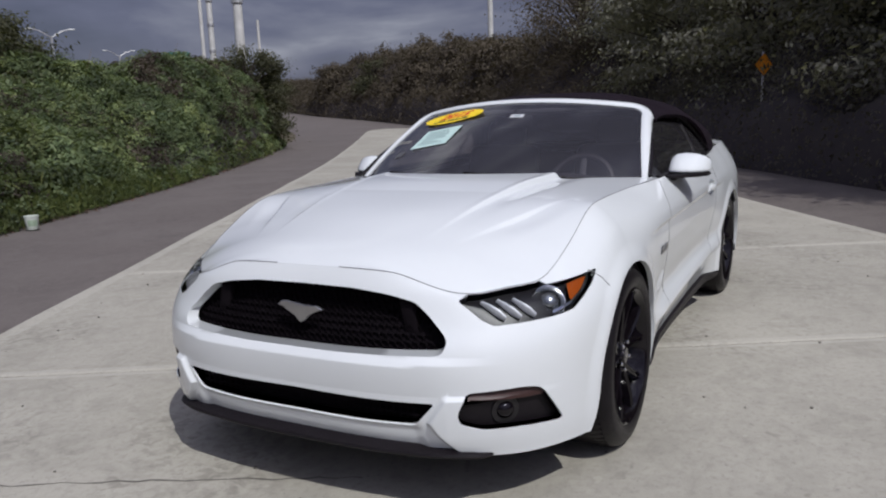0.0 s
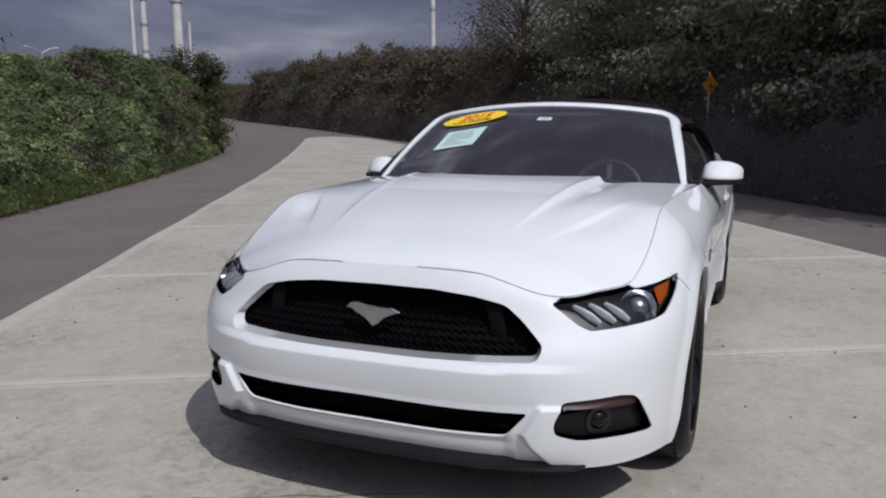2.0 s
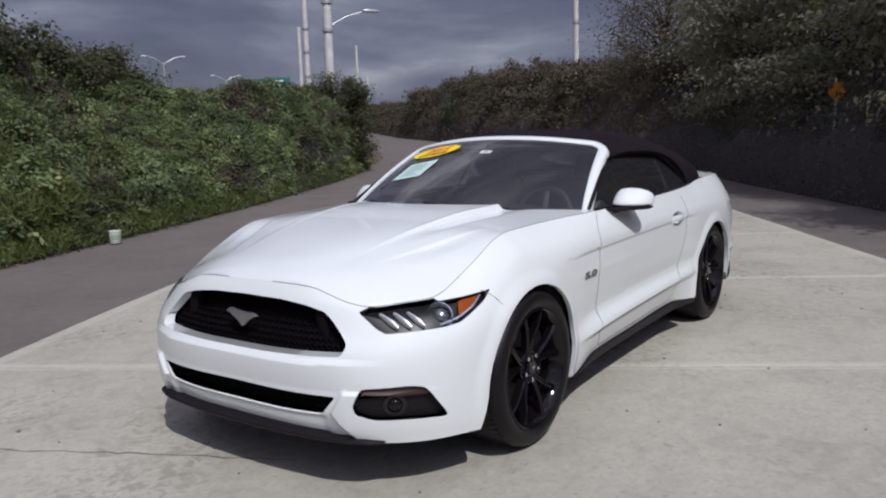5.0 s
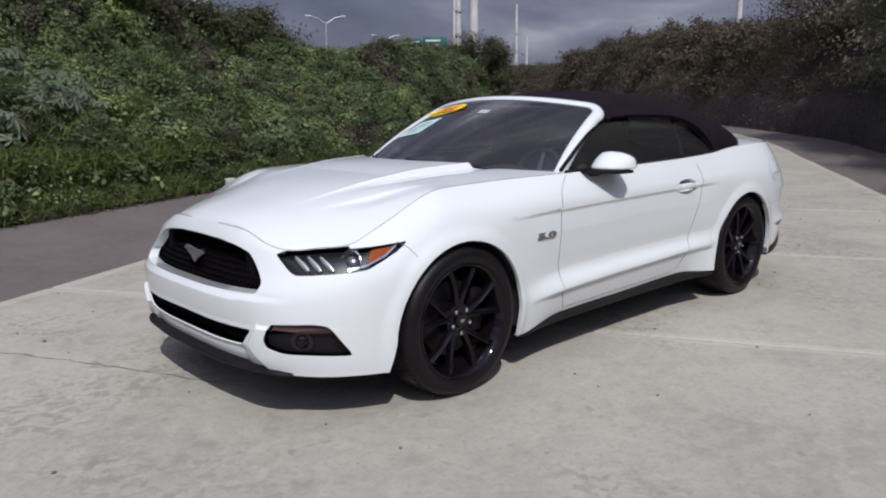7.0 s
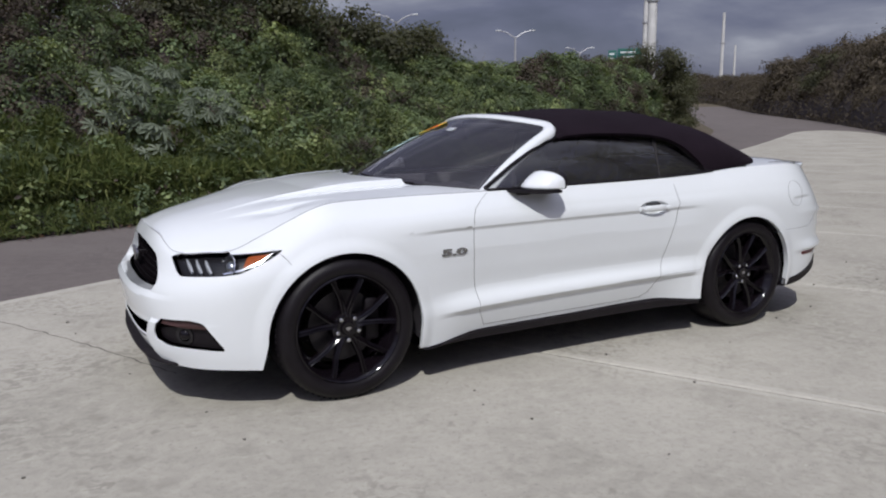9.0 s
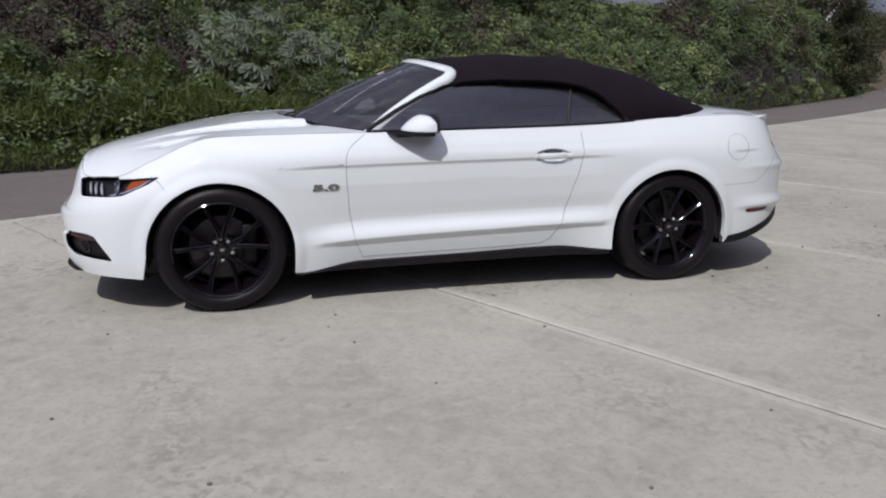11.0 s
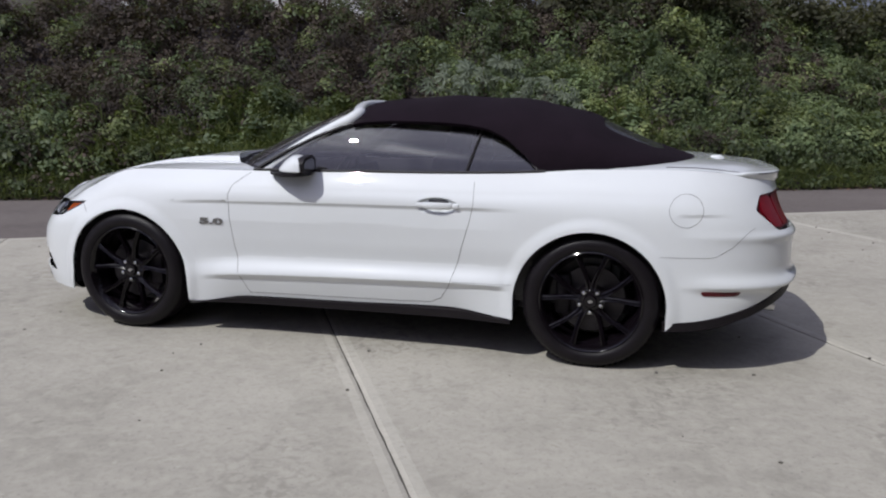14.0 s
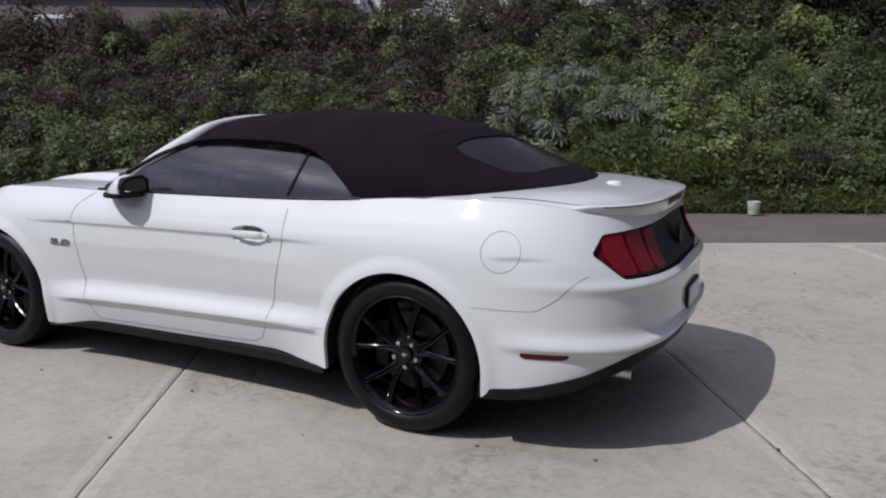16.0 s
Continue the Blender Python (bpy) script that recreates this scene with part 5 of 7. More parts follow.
def pane(name, x0, x1, mirror, lean=0.0):
    top = curve_at((-0.53, -0.37, -0.22, -0.06, 0.05, 0.22, 0.48, 0.66, 0.78, 0.88, 0.97, 1.06), (0.975, 1.08, 1.155, 1.219, 1.248, 1.26, 1.258, 1.247, 1.226, 1.182, 1.109, 1.0), np.linspace(x0, x1, 50))
    V, F = [], []
    for i, x in enumerate(np.linspace(x0, x1, 50)):
        for j in range(9):
            z = belt_z(x) - 0.02 + (top[i] - belt_z(x) + 0.025) * j / 8
            V.append(pane_at(x + lean * (z - 0.98), z))
    for i in range(49):
        for j in range(8):
            a = i * 9 + j
            F.append((a, a + 9, a + 10, a + 1))
    if mirror:
        V, F = [(x, -y, z) for x, y, z in V], [f[::-1] for f in F]
    ob = hang(name, mesh_from(name, V, F, TINTED), car, "dark tinted window glass")
    return ob


def windows(mirror):
    pane("side_window", -0.53, 0.665, mirror, 0.25)
    pane("quarter_window", 0.68, 1.055, mirror, 0.12)
    q = 1 if mirror else -1
    bm = bmesh.new()
    a, b = Vector(pane_at(0.672, 0.98, 0.004)), Vector(pane_at(0.745, 1.24, 0.004))
    bm_tube(bm, flip_pts([a, b], mirror), 0.009, 6, 0.6)
    part("window_seal", bm, BLACK_PLASTIC, car, "black seal between the windows")
    bm = bmesh.new()
    pts = [(x, -float(curve_at(SIDE_X, ROW_W[6], x)) + 0.002, float(belt_z(x)) + 0.003) for x in np.linspace(-0.55, 1.1, 40)]
    bm_tube(bm, flip_pts(pts, mirror), 0.008, 6)
    part("belt_seal", bm, BLACK_PLASTIC, car, "black belt seal")
    # black frame edge along the rail
    bm = bmesh.new()
    pts = [pane_at(x, z, -0.002) for x, z in ((-0.54, 0.98), (-0.37, 1.082), (-0.22, 1.157), (-0.06, 1.221), (0.05, 1.25), (0.22, 1.262), (0.48, 1.26), (0.66, 1.249), (0.8, 1.225), (0.9, 1.175), (0.98, 1.105), (1.07, 1.0))]
    bm_tube(bm, flip_pts(pts, mirror), 0.011, 6)
    part("rail_seal", bm, BLACK_PLASTIC, car, "black rail seal")


both(windows)


# ---- windshield ----
def screen(y, t):
    """The windshield: t is 0 at the cowl and 1 at the header."""
    y, t = np.broadcast_arrays(np.asarray(y, float), np.asarray(t, float))
    half = 0.79 + (0.665 - 0.79) * t
    yy = y * half
    x0, x1 = -0.955 + 0.66 * yy**2, -0.135 + 0.29 * yy**2
    z0, z1 = 0.985 - 0.035 * yy**2, 1.352 - 0.13 * yy**2
    bow = 0.012 * np.sin(math.pi * t)
    return np.stack([x0 + (x1 - x0) * t - bow * 0.5, yy, z0 + (z1 - z0) * t + bow], -1)


def windshield_parts():
    sk = Skin(screen, np.linspace(-1, 1, 49), np.linspace(0, 1, 25), flip=True)
    V, F, N = sk.sheet([0])
    ob = hang("windshield", mesh_from("windshield", V, F, WINDSHIELD, normals=N), car, "clear windshield glass")
    ob.visible_shadow = False
    # painted frame: two pillars and the header
    bm, lining = bmesh.new(), bmesh.new()
    path = [(-1.0, t) for t in np.linspace(-0.02, 0.9, 20)] + [(-1 + 0.1 * (1 - math.cos(a)), 0.9 + 0.1 * math.sin(a)) for a in np.linspace(0.2, math.pi / 2, 7)]
    path += [(y, 1.0) for y in np.linspace(-0.85, 0.85, 31)]
    path += [(-a, b) for a, b in path[:27][::-1]]
    rings, inner = [], []
    for i, (y, t) in enumerate(path):
        p = Vector(screen(y, t))
        a, b = Vector(screen(*path[max(i - 1, 0)])), Vector(screen(*path[min(i + 1, len(path) - 1)]))
        d = (b - a).normalized()
        eps = 0.02
        n = Vector(np.cross(screen(y + eps, t) - screen(y - eps, t), screen(y, t + eps) - screen(y, t - eps))).normalized()
        if n.z < 0:
            n = -n
        out = d.cross(n).normalized()
        if out.dot(p - Vector((-0.45, 0, 1.15))) < 0:
            out = -out
        w = 0.048 if t < 0.9 else 0.055
        prof = ((-0.014, 0.004), (-0.006, 0.011), (0.012, 0.014), (w * 0.7, 0.008), (w, -0.012), (w * 0.9, -0.035), (0.0, -0.03))
        rings.append([bm.verts.new(p + out * o + n * h) for o, h in prof])
        inner.append([lining.verts.new(p + out * o + n * h) for o, h in ((w * 0.9 + 0.004, -0.033), (w * 0.9, -0.039), (0.0, -0.034), (-0.018, -0.003))])
    for p, q in zip(rings, rings[1:]):
        for k in range(len(p)):
            bm.faces.new((p[k], p[(k + 1) % len(p)], q[(k + 1) % len(p)], q[k]))
    for p, q in zip(inner, inner[1:]):
        for k in range(3):
            lining.faces.new((p[k], p[k + 1], q[k + 1], q[k]))
    frame_ob = part("windshield_frame", bm, PAINT, car, "white windshield frame", sharp=60)
    part("pillar_lining", lining, BLACK_PLASTIC, frame_ob, "black inner lining of the pillars")
    # black band at the cowl and wipers
    bm = bmesh.new()
    rings = []
    for y in np.linspace(-1, 1, 41):
        p = screen(y, -0.005)
        q = -1.0 + 0.69 * p[1] ** 2
        hz = float(hood(hood_s[-1], min(abs(p[1]) / 0.86, 0.98))[2])
        rings.append([bm.verts.new(v) for v in ((q + 0.008, p[1], hz - 0.03), (q + 0.03, p[1], p[2] - 0.022), tuple(screen(y, 0.0) + (-0.008, 0, -0.012)), tuple(screen(y, 0.03) + (0, 0, 0.003)), tuple(screen(y, 0.03) + (0.02, 0, -0.04)))])
    for p, q in zip(rings, rings[1:]):
        for k in range(4):
            bm.faces.new((p[k], p[k + 1], q[k + 1], q[k]))
    part("cowl_panel", bm, BLACK_PLASTIC, car, "black cowl below the windshield")
    for y0, y1 in ((-0.62, -0.02), (0.08, 0.62)):
        bm = bmesh.new()
        pts = [Vector(screen(y, 0.012 + 0.01 * k)) + Vector((-0.01, 0, 0.013)) for k, y in enumerate(np.linspace(y0, y1, 6))]
        bm_tube(bm, pts, 0.006, 6)
        part("wiper", bm, BLACK_PLASTIC, car, "black wiper arm")
    return ob


windshield = windshield_parts()


def on_screen(y, t, lift=-0.006):
    """The place and the plane of a sticker on the glass."""
    p = Vector(screen(y, t))
    e = 0.02
    r = Vector(screen(y + e, t) - screen(y - e, t)).normalized()
    u = Vector(screen(y, t + e) - screen(y, t - e)).normalized()
    n = r.cross(u).normalized()
    if n.x > 0:
        n = -n
    r = u.cross(n).normalized()
    m = Matrix.Identity(4)
    for i in range(3):
        m[i][0], m[i][1], m[i][2], m[i][3] = r[i], u[i], n[i], p[i] + n[i] * lift
    return m


def lettering(name, text, size, m, mat, parent, depth=0.0008, shear=0.0, bold=0.0):
    cu = bpy.data.curves.new(name, "FONT")
    cu.body, cu.size, cu.align_x, cu.align_y, cu.extrude, cu.shear, cu.offset = text, size, "CENTER", "CENTER", depth, shear, bold
    ob = bpy.data.objects.new(name, cu)
    scene.collection.objects.link(ob)
    me = bpy.data.meshes.new_from_object(ob.evaluated_get(bpy.context.evaluated_depsgraph_get()))
    bpy.data.objects.remove(ob)
    bpy.data.curves.remove(cu)
    me.materials.clear()
    me.materials.append(mat)
    return hang(name, me, parent, "", m)


def stickers():
    m = on_screen(0.54, 0.83, 0.004)
    bm = bmesh.new()
    bm_prism(bm, [(0.2 * math.cos(a), 0.08 * math.sin(a), 0) for a in np.linspace(0, 2 * math.pi, 48, endpoint=False)], (0, 0, 0.001))
    year = part("price_sticker", bm, STICKER_YELLOW, windshield, "oval yellow sticker with red figures")
    year.matrix_basis = m
    lettering("figures", "2015", 0.098, Matrix.Translation((0.0, 0.014, 0.0018)), STICKER_RED, year, shear=0.3, bold=0.0022)
    lettering("words", "LOW MILEAGE", 0.036, Matrix.Translation((0.0, -0.044, 0.0018)), STICKER_DARK, year, bold=0.0008)
    m = on_screen(0.5, 0.52, 0.003)
    bm = bmesh.new()
    bm_box(bm, (0.24, 0.21, 0.001), None)
    sheet = part("window_sheet", bm, PAPER, windshield, "pale green paper sheet")
    sheet.matrix_basis = m
    rnd = random.Random(5)
    for k in range(9):
        bm = bmesh.new()
        w = rnd.uniform(0.09, 0.17)
        bm_box(bm, (w, 0.006, 0.0006), Matrix.Translation((-0.09 + w / 2, 0.075 - 0.018 * k, 0.001)))
        part("print_bar", bm, PAPER_PRINT, sheet)
    m = on_screen(-0.08, 0.775, 0.003)
    bm = bmesh.new()
    bm_box(bm, (0.075, 0.042, 0.001), None)
    s = part("inspection_sticker", bm, LAMP_BAR, windshield, "small white inspection sticker")
    s.matrix_basis = m
    bm = bmesh.new()
    bm_box(bm, (0.035, 0.012, 0.0006), Matrix.Translation((0, 0, 0.001)))
    part("print_bar", bm, PAPER_PRINT, s)
    m = on_screen(0.74, 0.3, 0.003)
    bm = bmesh.new()
    bm_box(bm, (0.06, 0.05, 0.001), None)
    s = part("toll_sticker", bm, GREY_TRIM, windshield, "small dull permit sticker")
    s.matrix_basis = m


stickers()


# ---- mirrors, handles, badges ----
def outside_mirror(mirror):
    q = 1 if mirror else -1
    # wedge-shaped housing, flat below: cross-sections from the root outward
    outline = rounded([(0.0, 0.0), (0.3, 0.64), (0.6, 1.02), (0.9, 0.95), (1.0, 0.0)], 0.3, 5)
    bm = bmesh.new()
    secs = []
    for y, x0, x1, z0, z1 in ((0.858, -0.335, -0.235, 0.993, 1.04), (0.868, -0.36, -0.21, 0.986, 1.068), (0.89, -0.378, -0.194, 0.984, 1.084), (0.93, -0.38, -0.187, 0.983, 1.089), (0.98, -0.35, -0.182, 0.983, 1.083), (1.015, -0.31, -0.18, 0.985, 1.07), (1.036, -0.262, -0.182, 0.989, 1.054), (1.045, -0.22, -0.186, 0.994, 1.034)):
        secs.append([bm.verts.new((x0 + (x1 - x0) * a, q * y, z0 + (z1 - z0) * b)) for a, b in outline])
    n = len(outline)
    for p, r in zip(secs, secs[1:]):
        for k in range(n):
            bm.faces.new((p[k], p[(k + 1) % n], r[(k + 1) % n], r[k]))
    bm.faces.new(secs[0]), bm.faces.new(secs[-1])
    head = part("outside_mirror", bm, PAINT, car, "white wedge-shaped mirror housing with black foot", sharp=50)
    bm = bmesh.new()
    plan = rounded([(-0.44, 0.845), (-0.42, 0.92), (-0.35, 1.0), (-0.285, 1.038), (-0.195, 1.045), (-0.176, 0.95), (-0.19, 0.87), (-0.27, 0.84)], 0.02, 3)
    bm_prism(bm, [(x, q * y, 0.966) for x, y in plan], (0, 0, 0.0165))
    bmesh.ops.bevel(bm, geom=[e for e in bm.edges if abs(e.verts[0].co.z - e.verts[1].co.z) < 1e-4], offset=0.004, segments=2, affect="EDGES")
    bm_box(bm, (0.08, 0.09, 0.022), Matrix.Translation((-0.345, q * 0.86, 0.964)) @ Matrix.Rotation(radians(-6 * q), 4, "X"), 0.007, 2)
    part("mirror_foot", bm, BLACK_PLASTIC, head, "black mirror foot")
    bm = bmesh.new()
    bm_prism(bm, [(0, q * y, z) for y, z in rounded([(0.862, 0.985), (1.036, 0.987), (1.04, 1.046), (1.008, 1.074), (0.91, 1.088), (0.862, 1.064)], 0.015, 3)], (0.038, 0, 0), Matrix.Translation((-0.208, 0, 0)))
    part("mirror_bezel", bm, BLACK_PLASTIC, head)
    bm = bmesh.new()
    bm_prism(bm, [(0, q * y, z) for y, z in rounded([(0.882, 0.999), (1.018, 1.002), (1.02, 1.04), (0.99, 1.06), (0.914, 1.07), (0.882, 1.052)], 0.012, 3)], (0.003, 0, 0), Matrix.Translation((-0.1715, 0, 0)))
    part("mirror_face", bm, MIRROR_GLASS, head, "mirror glass")
    head.location, head.scale = (0, 0, 0.069), (1, 1, 0.92)


both(outside_mirror)


def door_handle(mirror):
    q = 1 if mirror else -1
    bm = bmesh.new()
    rings = []
    for x in np.linspace(0.432, 0.662, 22):
        t = (x - 0.432) / 0.23
        lift = 0.034 * math.sin(math.pi * min(max(t, 0.0), 1.0)) ** 0.6 + 0.001
        c, m = body_at((0, 2), (x, 0.822), 0.7, 4.2)
        h = 0.017 * (0.75 + 0.25 * math.sin(math.pi * t))
        ring = []
        for k in range(12):
            a = 2 * math.pi * k / 12
            pnt = c + m * (lift + 0.007 * math.sin(a)) + np.array((0, 0, h * math.cos(a)))
            ring.append(bm.verts.new((pnt[0], pnt[1] * (-1 if mirror else 1), pnt[2])))
        rings.append(ring)
    for a, b in zip(rings, rings[1:]):
        for k in range(12):
            bm.faces.new((a[k], a[(k + 1) % 12], b[(k + 1) % 12], b[k]))
    bm.faces.new(rings[0]), bm.faces.new(rings[-1])
    part("door_handle", bm, PAINT, car, "white pull handle")
    # grey bar laid in the dish to draw the shaded slot above the handle
    bm = bmesh.new()
    c, m = body_at((0, 2), (0.55, 0.845), 0.7, 4.5)
    bm_box(bm, (0.11, 0.006, 0.016), Matrix.Translation((c[0], c[1] * (-1 if mirror else 1), c[2])), 0.002)
    part("handle_shadow_gap", bm, GREY_TRIM, car, "grey bar standing in for the shaded slot behind the handle")


both(door_handle)


def badge(mirror):
    p, n = body_at((0, 2), (-0.79, 0.678), 0.2, 3.5)
    p, n = Vector(flip_pts([p], mirror)[0]), Vector(flip_pts([n], mirror)[0])
    r = Vector((1, 0, 0)) if not mirror else Vector((-1, 0, 0))
    up = n.cross(r).normalized()
    r = up.cross(n).normalized()
    m = Matrix.Identity(4)
    for i in range(3):
        m[i][0], m[i][1], m[i][2], m[i][3] = r[i] * 2.6, up[i], n[i], p[i] + n[i] * 0.002
    lettering("engine_badge", "5.0", 0.046, m, BADGE, car, 0.003, bold=0.0022)["label"] = "raised chrome figures"


both(badge)


# ---- cabin ----
def cabin():
    bm = bmesh.new()
    bm_box(bm, (2.3, 1.5, 0.06), Matrix.Translation((0.35, 0, 0.32)), 0.01)
    for q in (-1, 1):
        bm_box(bm, (2.2, 0.04, 0.62), Matrix.Translation((0.35, q * 0.76, 0.64)), 0.01)
    bm_box(bm, (0.04, 1.5, 0.66), Matrix.Translation((1.48, 0, 0.66)), 0.01)
    part("cabin_tub", bm, GREY_TRIM, car, "dark cabin lining")
    bm = bmesh.new()
    rings = []
    for y in np.linspace(-0.74, 0.74, 25):
        hump = 0.035 * math.exp(-(((y + 0.37) / 0.17) ** 2))
        rings.append([bm.verts.new((x, y, z)) for x, z in ((-0.86 + 0.5 * y * y, 0.93), (-0.62, 0.955), (-0.45, 0.95 + hump), (-0.36, 0.92 + hump), (-0.33, 0.83), (-0.38, 0.7), (-0.42, 0.55))])
    for p, q in zip(rings, rings[1:]):
        for k in range(6):
            bm.faces.new((p[k], p[k + 1], q[k + 1], q[k]))
    part("dashboard", bm, LEATHER, car, "black dashboard")
    bm = bmesh.new()
    c = Matrix.Translation((-0.2, -0.37, 0.89)) @ Matrix.Rotation(radians(-66), 4, "Y")
    for k in range(40):
        a0, a1 = 2 * math.pi * k / 40, 2 * math.pi * (k + 1) / 40
        for j in range(8):
            b0, b1 = 2 * math.pi * j / 8, 2 * math.pi * (j + 1) / 8
            bm.faces.new([bm.verts.new(c @ Vector(((0.175 + 0.016 * math.cos(b)) * math.cos(a), (0.175 + 0.016 * math.cos(b)) * math.sin(a), 0.016 * math.sin(b)))) for a, b in ((a0, b0), (a1, b0), (a1, b1), (a0, b1))])
    bmesh.ops.remove_doubles(bm, verts=bm.verts, dist=0.0005)
    wheel_rim = part("steering_wheel", bm, LEATHER, car, "black leather steering wheel")
    bm = bmesh.new()
    bm_cyl(bm, 0.06, 0.05, c @ Vector((0, 0, -0.02)), c @ Vector((0, 0, 0.02)), 24)
    for a in (0, math.pi, -math.pi / 2):
        e = c @ Vector((0.17 * math.sin(a + math.pi / 2) * 1.0, 0.17 * math.cos(a + math.pi / 2), 0))
        bm_tube(bm, [c @ Vector((0, 0, 0)), e], [0.02, 0.014], 8, 0.5)
    part("wheel_spokes", bm, GREY_TRIM, wheel_rim, "dark wheel spokes")
    for y in (-0.37, 0.37):
        bm = bmesh.new()
        bm_box(bm, (0.52, 0.5, 0.17), Matrix.Translation((0.12, y, 0.5)) @ Matrix.Rotation(radians(-8), 4, "Y"), 0.06, 3)
        seat = part("front_seat", bm, LEATHER, car, "black leather front seat")
        bm = bmesh.new()
        bm_box(bm, (0.16, 0.48, 0.6), Matrix.Translation((0.43, y, 0.8)) @ Matrix.Rotation(radians(18), 4, "Y"), 0.06, 3)
        part("backrest", bm, LEATHER, seat)
        bm = bmesh.new()
        bm_box(bm, (0.11, 0.26, 0.19), Matrix.Translation((0.54, y, 1.15)) @ Matrix.Rotation(radians(14), 4, "Y"), 0.045, 3)
        part("headrest", bm, LEATHER, seat)
        bm = bmesh.new()
        bm_box(bm, (0.16, 0.44, 0.42), Matrix.Translation((1.2, y * 0.9, 0.8)) @ Matrix.Rotation(radians(22), 4, "Y"), 0.06, 3)
        part("rear_seat_back", bm, LEATHER, car)
    bm = bmesh.new()
    bm_box(bm, (0.025, 0.22, 0.065), Matrix.Translation((-0.24, 0, 1.25)), 0.012, 3)
    bm_cyl(bm, 0.008, 0.008, (-0.24, 0, 1.27), (-0.2, 0, 1.315), 8)
    part("cabin_mirror", bm, BLACK_PLASTIC, car, "black rear-view mirror")
    bm = bmesh.new()
    bm_box(bm, (0.14, 0.98, 0.03), Matrix.Translation((0.04, 0, 1.3)), 0.01)
    part("header_lining", bm, GREY_TRIM, car)


cabin()


# ---- greenery ----
def leaf_mesh(name, C, N, size, mat, rng, fold=0.25, slim=0.55):
    """Many small folded leaves in one mesh: places C, facing N."""
    n = len(C)
    N = N / np.maximum(np.linalg.norm(N, axis=1, keepdims=True), 1e-9)
    r = rng.normal(size=(n, 3))
    a = np.cross(N, r)
    a /= np.maximum(np.linalg.norm(a, axis=1, keepdims=True), 1e-9)
    b = np.cross(N, a)
    s = size[:, None]
    tip, root = C + a * s * 0.5, C - a * s * 0.5
    mid = C + N * s * fold * 0.0
    l, q = mid + b * s * slim * 0.5 + N * s * fold * 0.4, mid - b * s * slim * 0.5 + N * s * fold * 0.4
    V = np.stack([root, l, tip, q], 1).reshape(-1, 3)
    idx = np.arange(n)[:, None] * 4
    F = np.stack([idx + (0, 2, 1), idx + (0, 3, 2)], 1).reshape(-1)
    me = bpy.data.meshes.new(name)
    me.vertices.add(len(V))
    me.vertices.foreach_set("co", V.astype(np.float32).ravel())
    me.loops.add(len(F))
    me.loops.foreach_set("vertex_index", F.astype(np.int32))
    me.polygons.add(len(F) // 3)
    me.polygons.foreach_set("loop_start", np.arange(0, len(F), 3, dtype=np.int32))
    me.polygons.foreach_set("loop_total", np.full(len(F) // 3, 3, np.int32))
    me.materials.append(mat)
    me.update(calc_edges=True)
    return me


def wave(x, y, seed, scale):
    """Smooth rolling noise from a few sines."""
    r = np.random.RandomState(seed)
    out = 0
    for k in range(7):
        a, f, p = r.uniform(0, 2 * math.pi), r.uniform(0.6, 1.7) / scale, r.uniform(0, 2 * math.pi)
        out = out + np.sin((x * math.cos(a) + y * math.sin(a)) * f * 2 * math.pi + p)
    return out / 3.7


LEAF = material("leaf_green", (0.136, 0.178, 0.08), 0.5, col2=(0.052, 0.073, 0.041), scale=1.5, island=0.4, spec=0.25, back=0.25, patch=0.5)
LEAF_DRY = material("leaf_dry", (0.084, 0.068, 0.05), 0.7, col2=(0.041, 0.032, 0.029), scale=1.3, island=0.36, spec=0.2, back=0.15, patch=0.55)
LEAF_LIGHT = material("leaf_light", (0.17, 0.208, 0.085), 0.5, col2=(0.118, 0.148, 0.064), scale=0.8, island=0.4, spec=0.25, back=0.25, patch=0.45)
LEAF_DARK = material("leaf_dark", (0.215, 0.213, 0.172), 0.6, col2=(0.125, 0.119, 0.108), scale=0.6, island=0.22, spec=0.15, back=0.35)
# darker copy of LEAF_DARK: the thicket's shade is put into its colour
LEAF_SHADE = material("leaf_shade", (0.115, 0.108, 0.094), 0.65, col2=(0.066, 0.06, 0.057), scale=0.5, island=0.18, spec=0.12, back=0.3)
LEAF_TREE = material("leaf_tree", (0.078, 0.082, 0.044), 0.6, col2=(0.045, 0.045, 0.03), scale=0.8, island=0.4, spec=0.2, back=0.3)
LEAF_BROWN = material("leaf_brown_green", (0.12, 0.1, 0.075), 0.75, col2=(0.066, 0.055, 0.046), scale=0.35, island=0.14, spec=0.08, back=0.2)
GRASS = material("grass", (0.105, 0.135, 0.042), 0.6, col2=(0.065, 0.085, 0.03), scale=0.9, island=0.5, spec=0.2, back=0.25)
# ground seen between leaves; the shade of the gaps is in its dark colour
UNDER = material("shaded_undergrowth", (0.052, 0.043, 0.042), 0.95, col2=(0.034, 0.026, 0.032), scale=2.5)
SILVER = material("silver_leaf", (0.14, 0.165, 0.115), 0.6, col2=(0.085, 0.105, 0.07), scale=3, island=0.25, random_by="object", spec=0.3, back=0.15)
LITTER = material("fallen_leaf", (0.16, 0.1, 0.065), 0.8, col2=(0.08, 0.05, 0.04), scale=2, island=0.4, spec=0.2)
BARK = material("bark", (0.09, 0.075, 0.06), 0.95, var=0.5, scale=9, bump=0.8, bump_scale=25)
TWIG = material("dry_twig", (0.16, 0.125, 0.09), 0.9, var=0.4, scale=9)


def bank_front(u):
    return curve_at((-40, -5, 4, 12, 26, 34), (7.55, 7.05, 6.2, 6.05, 6.3, 7.2), u)


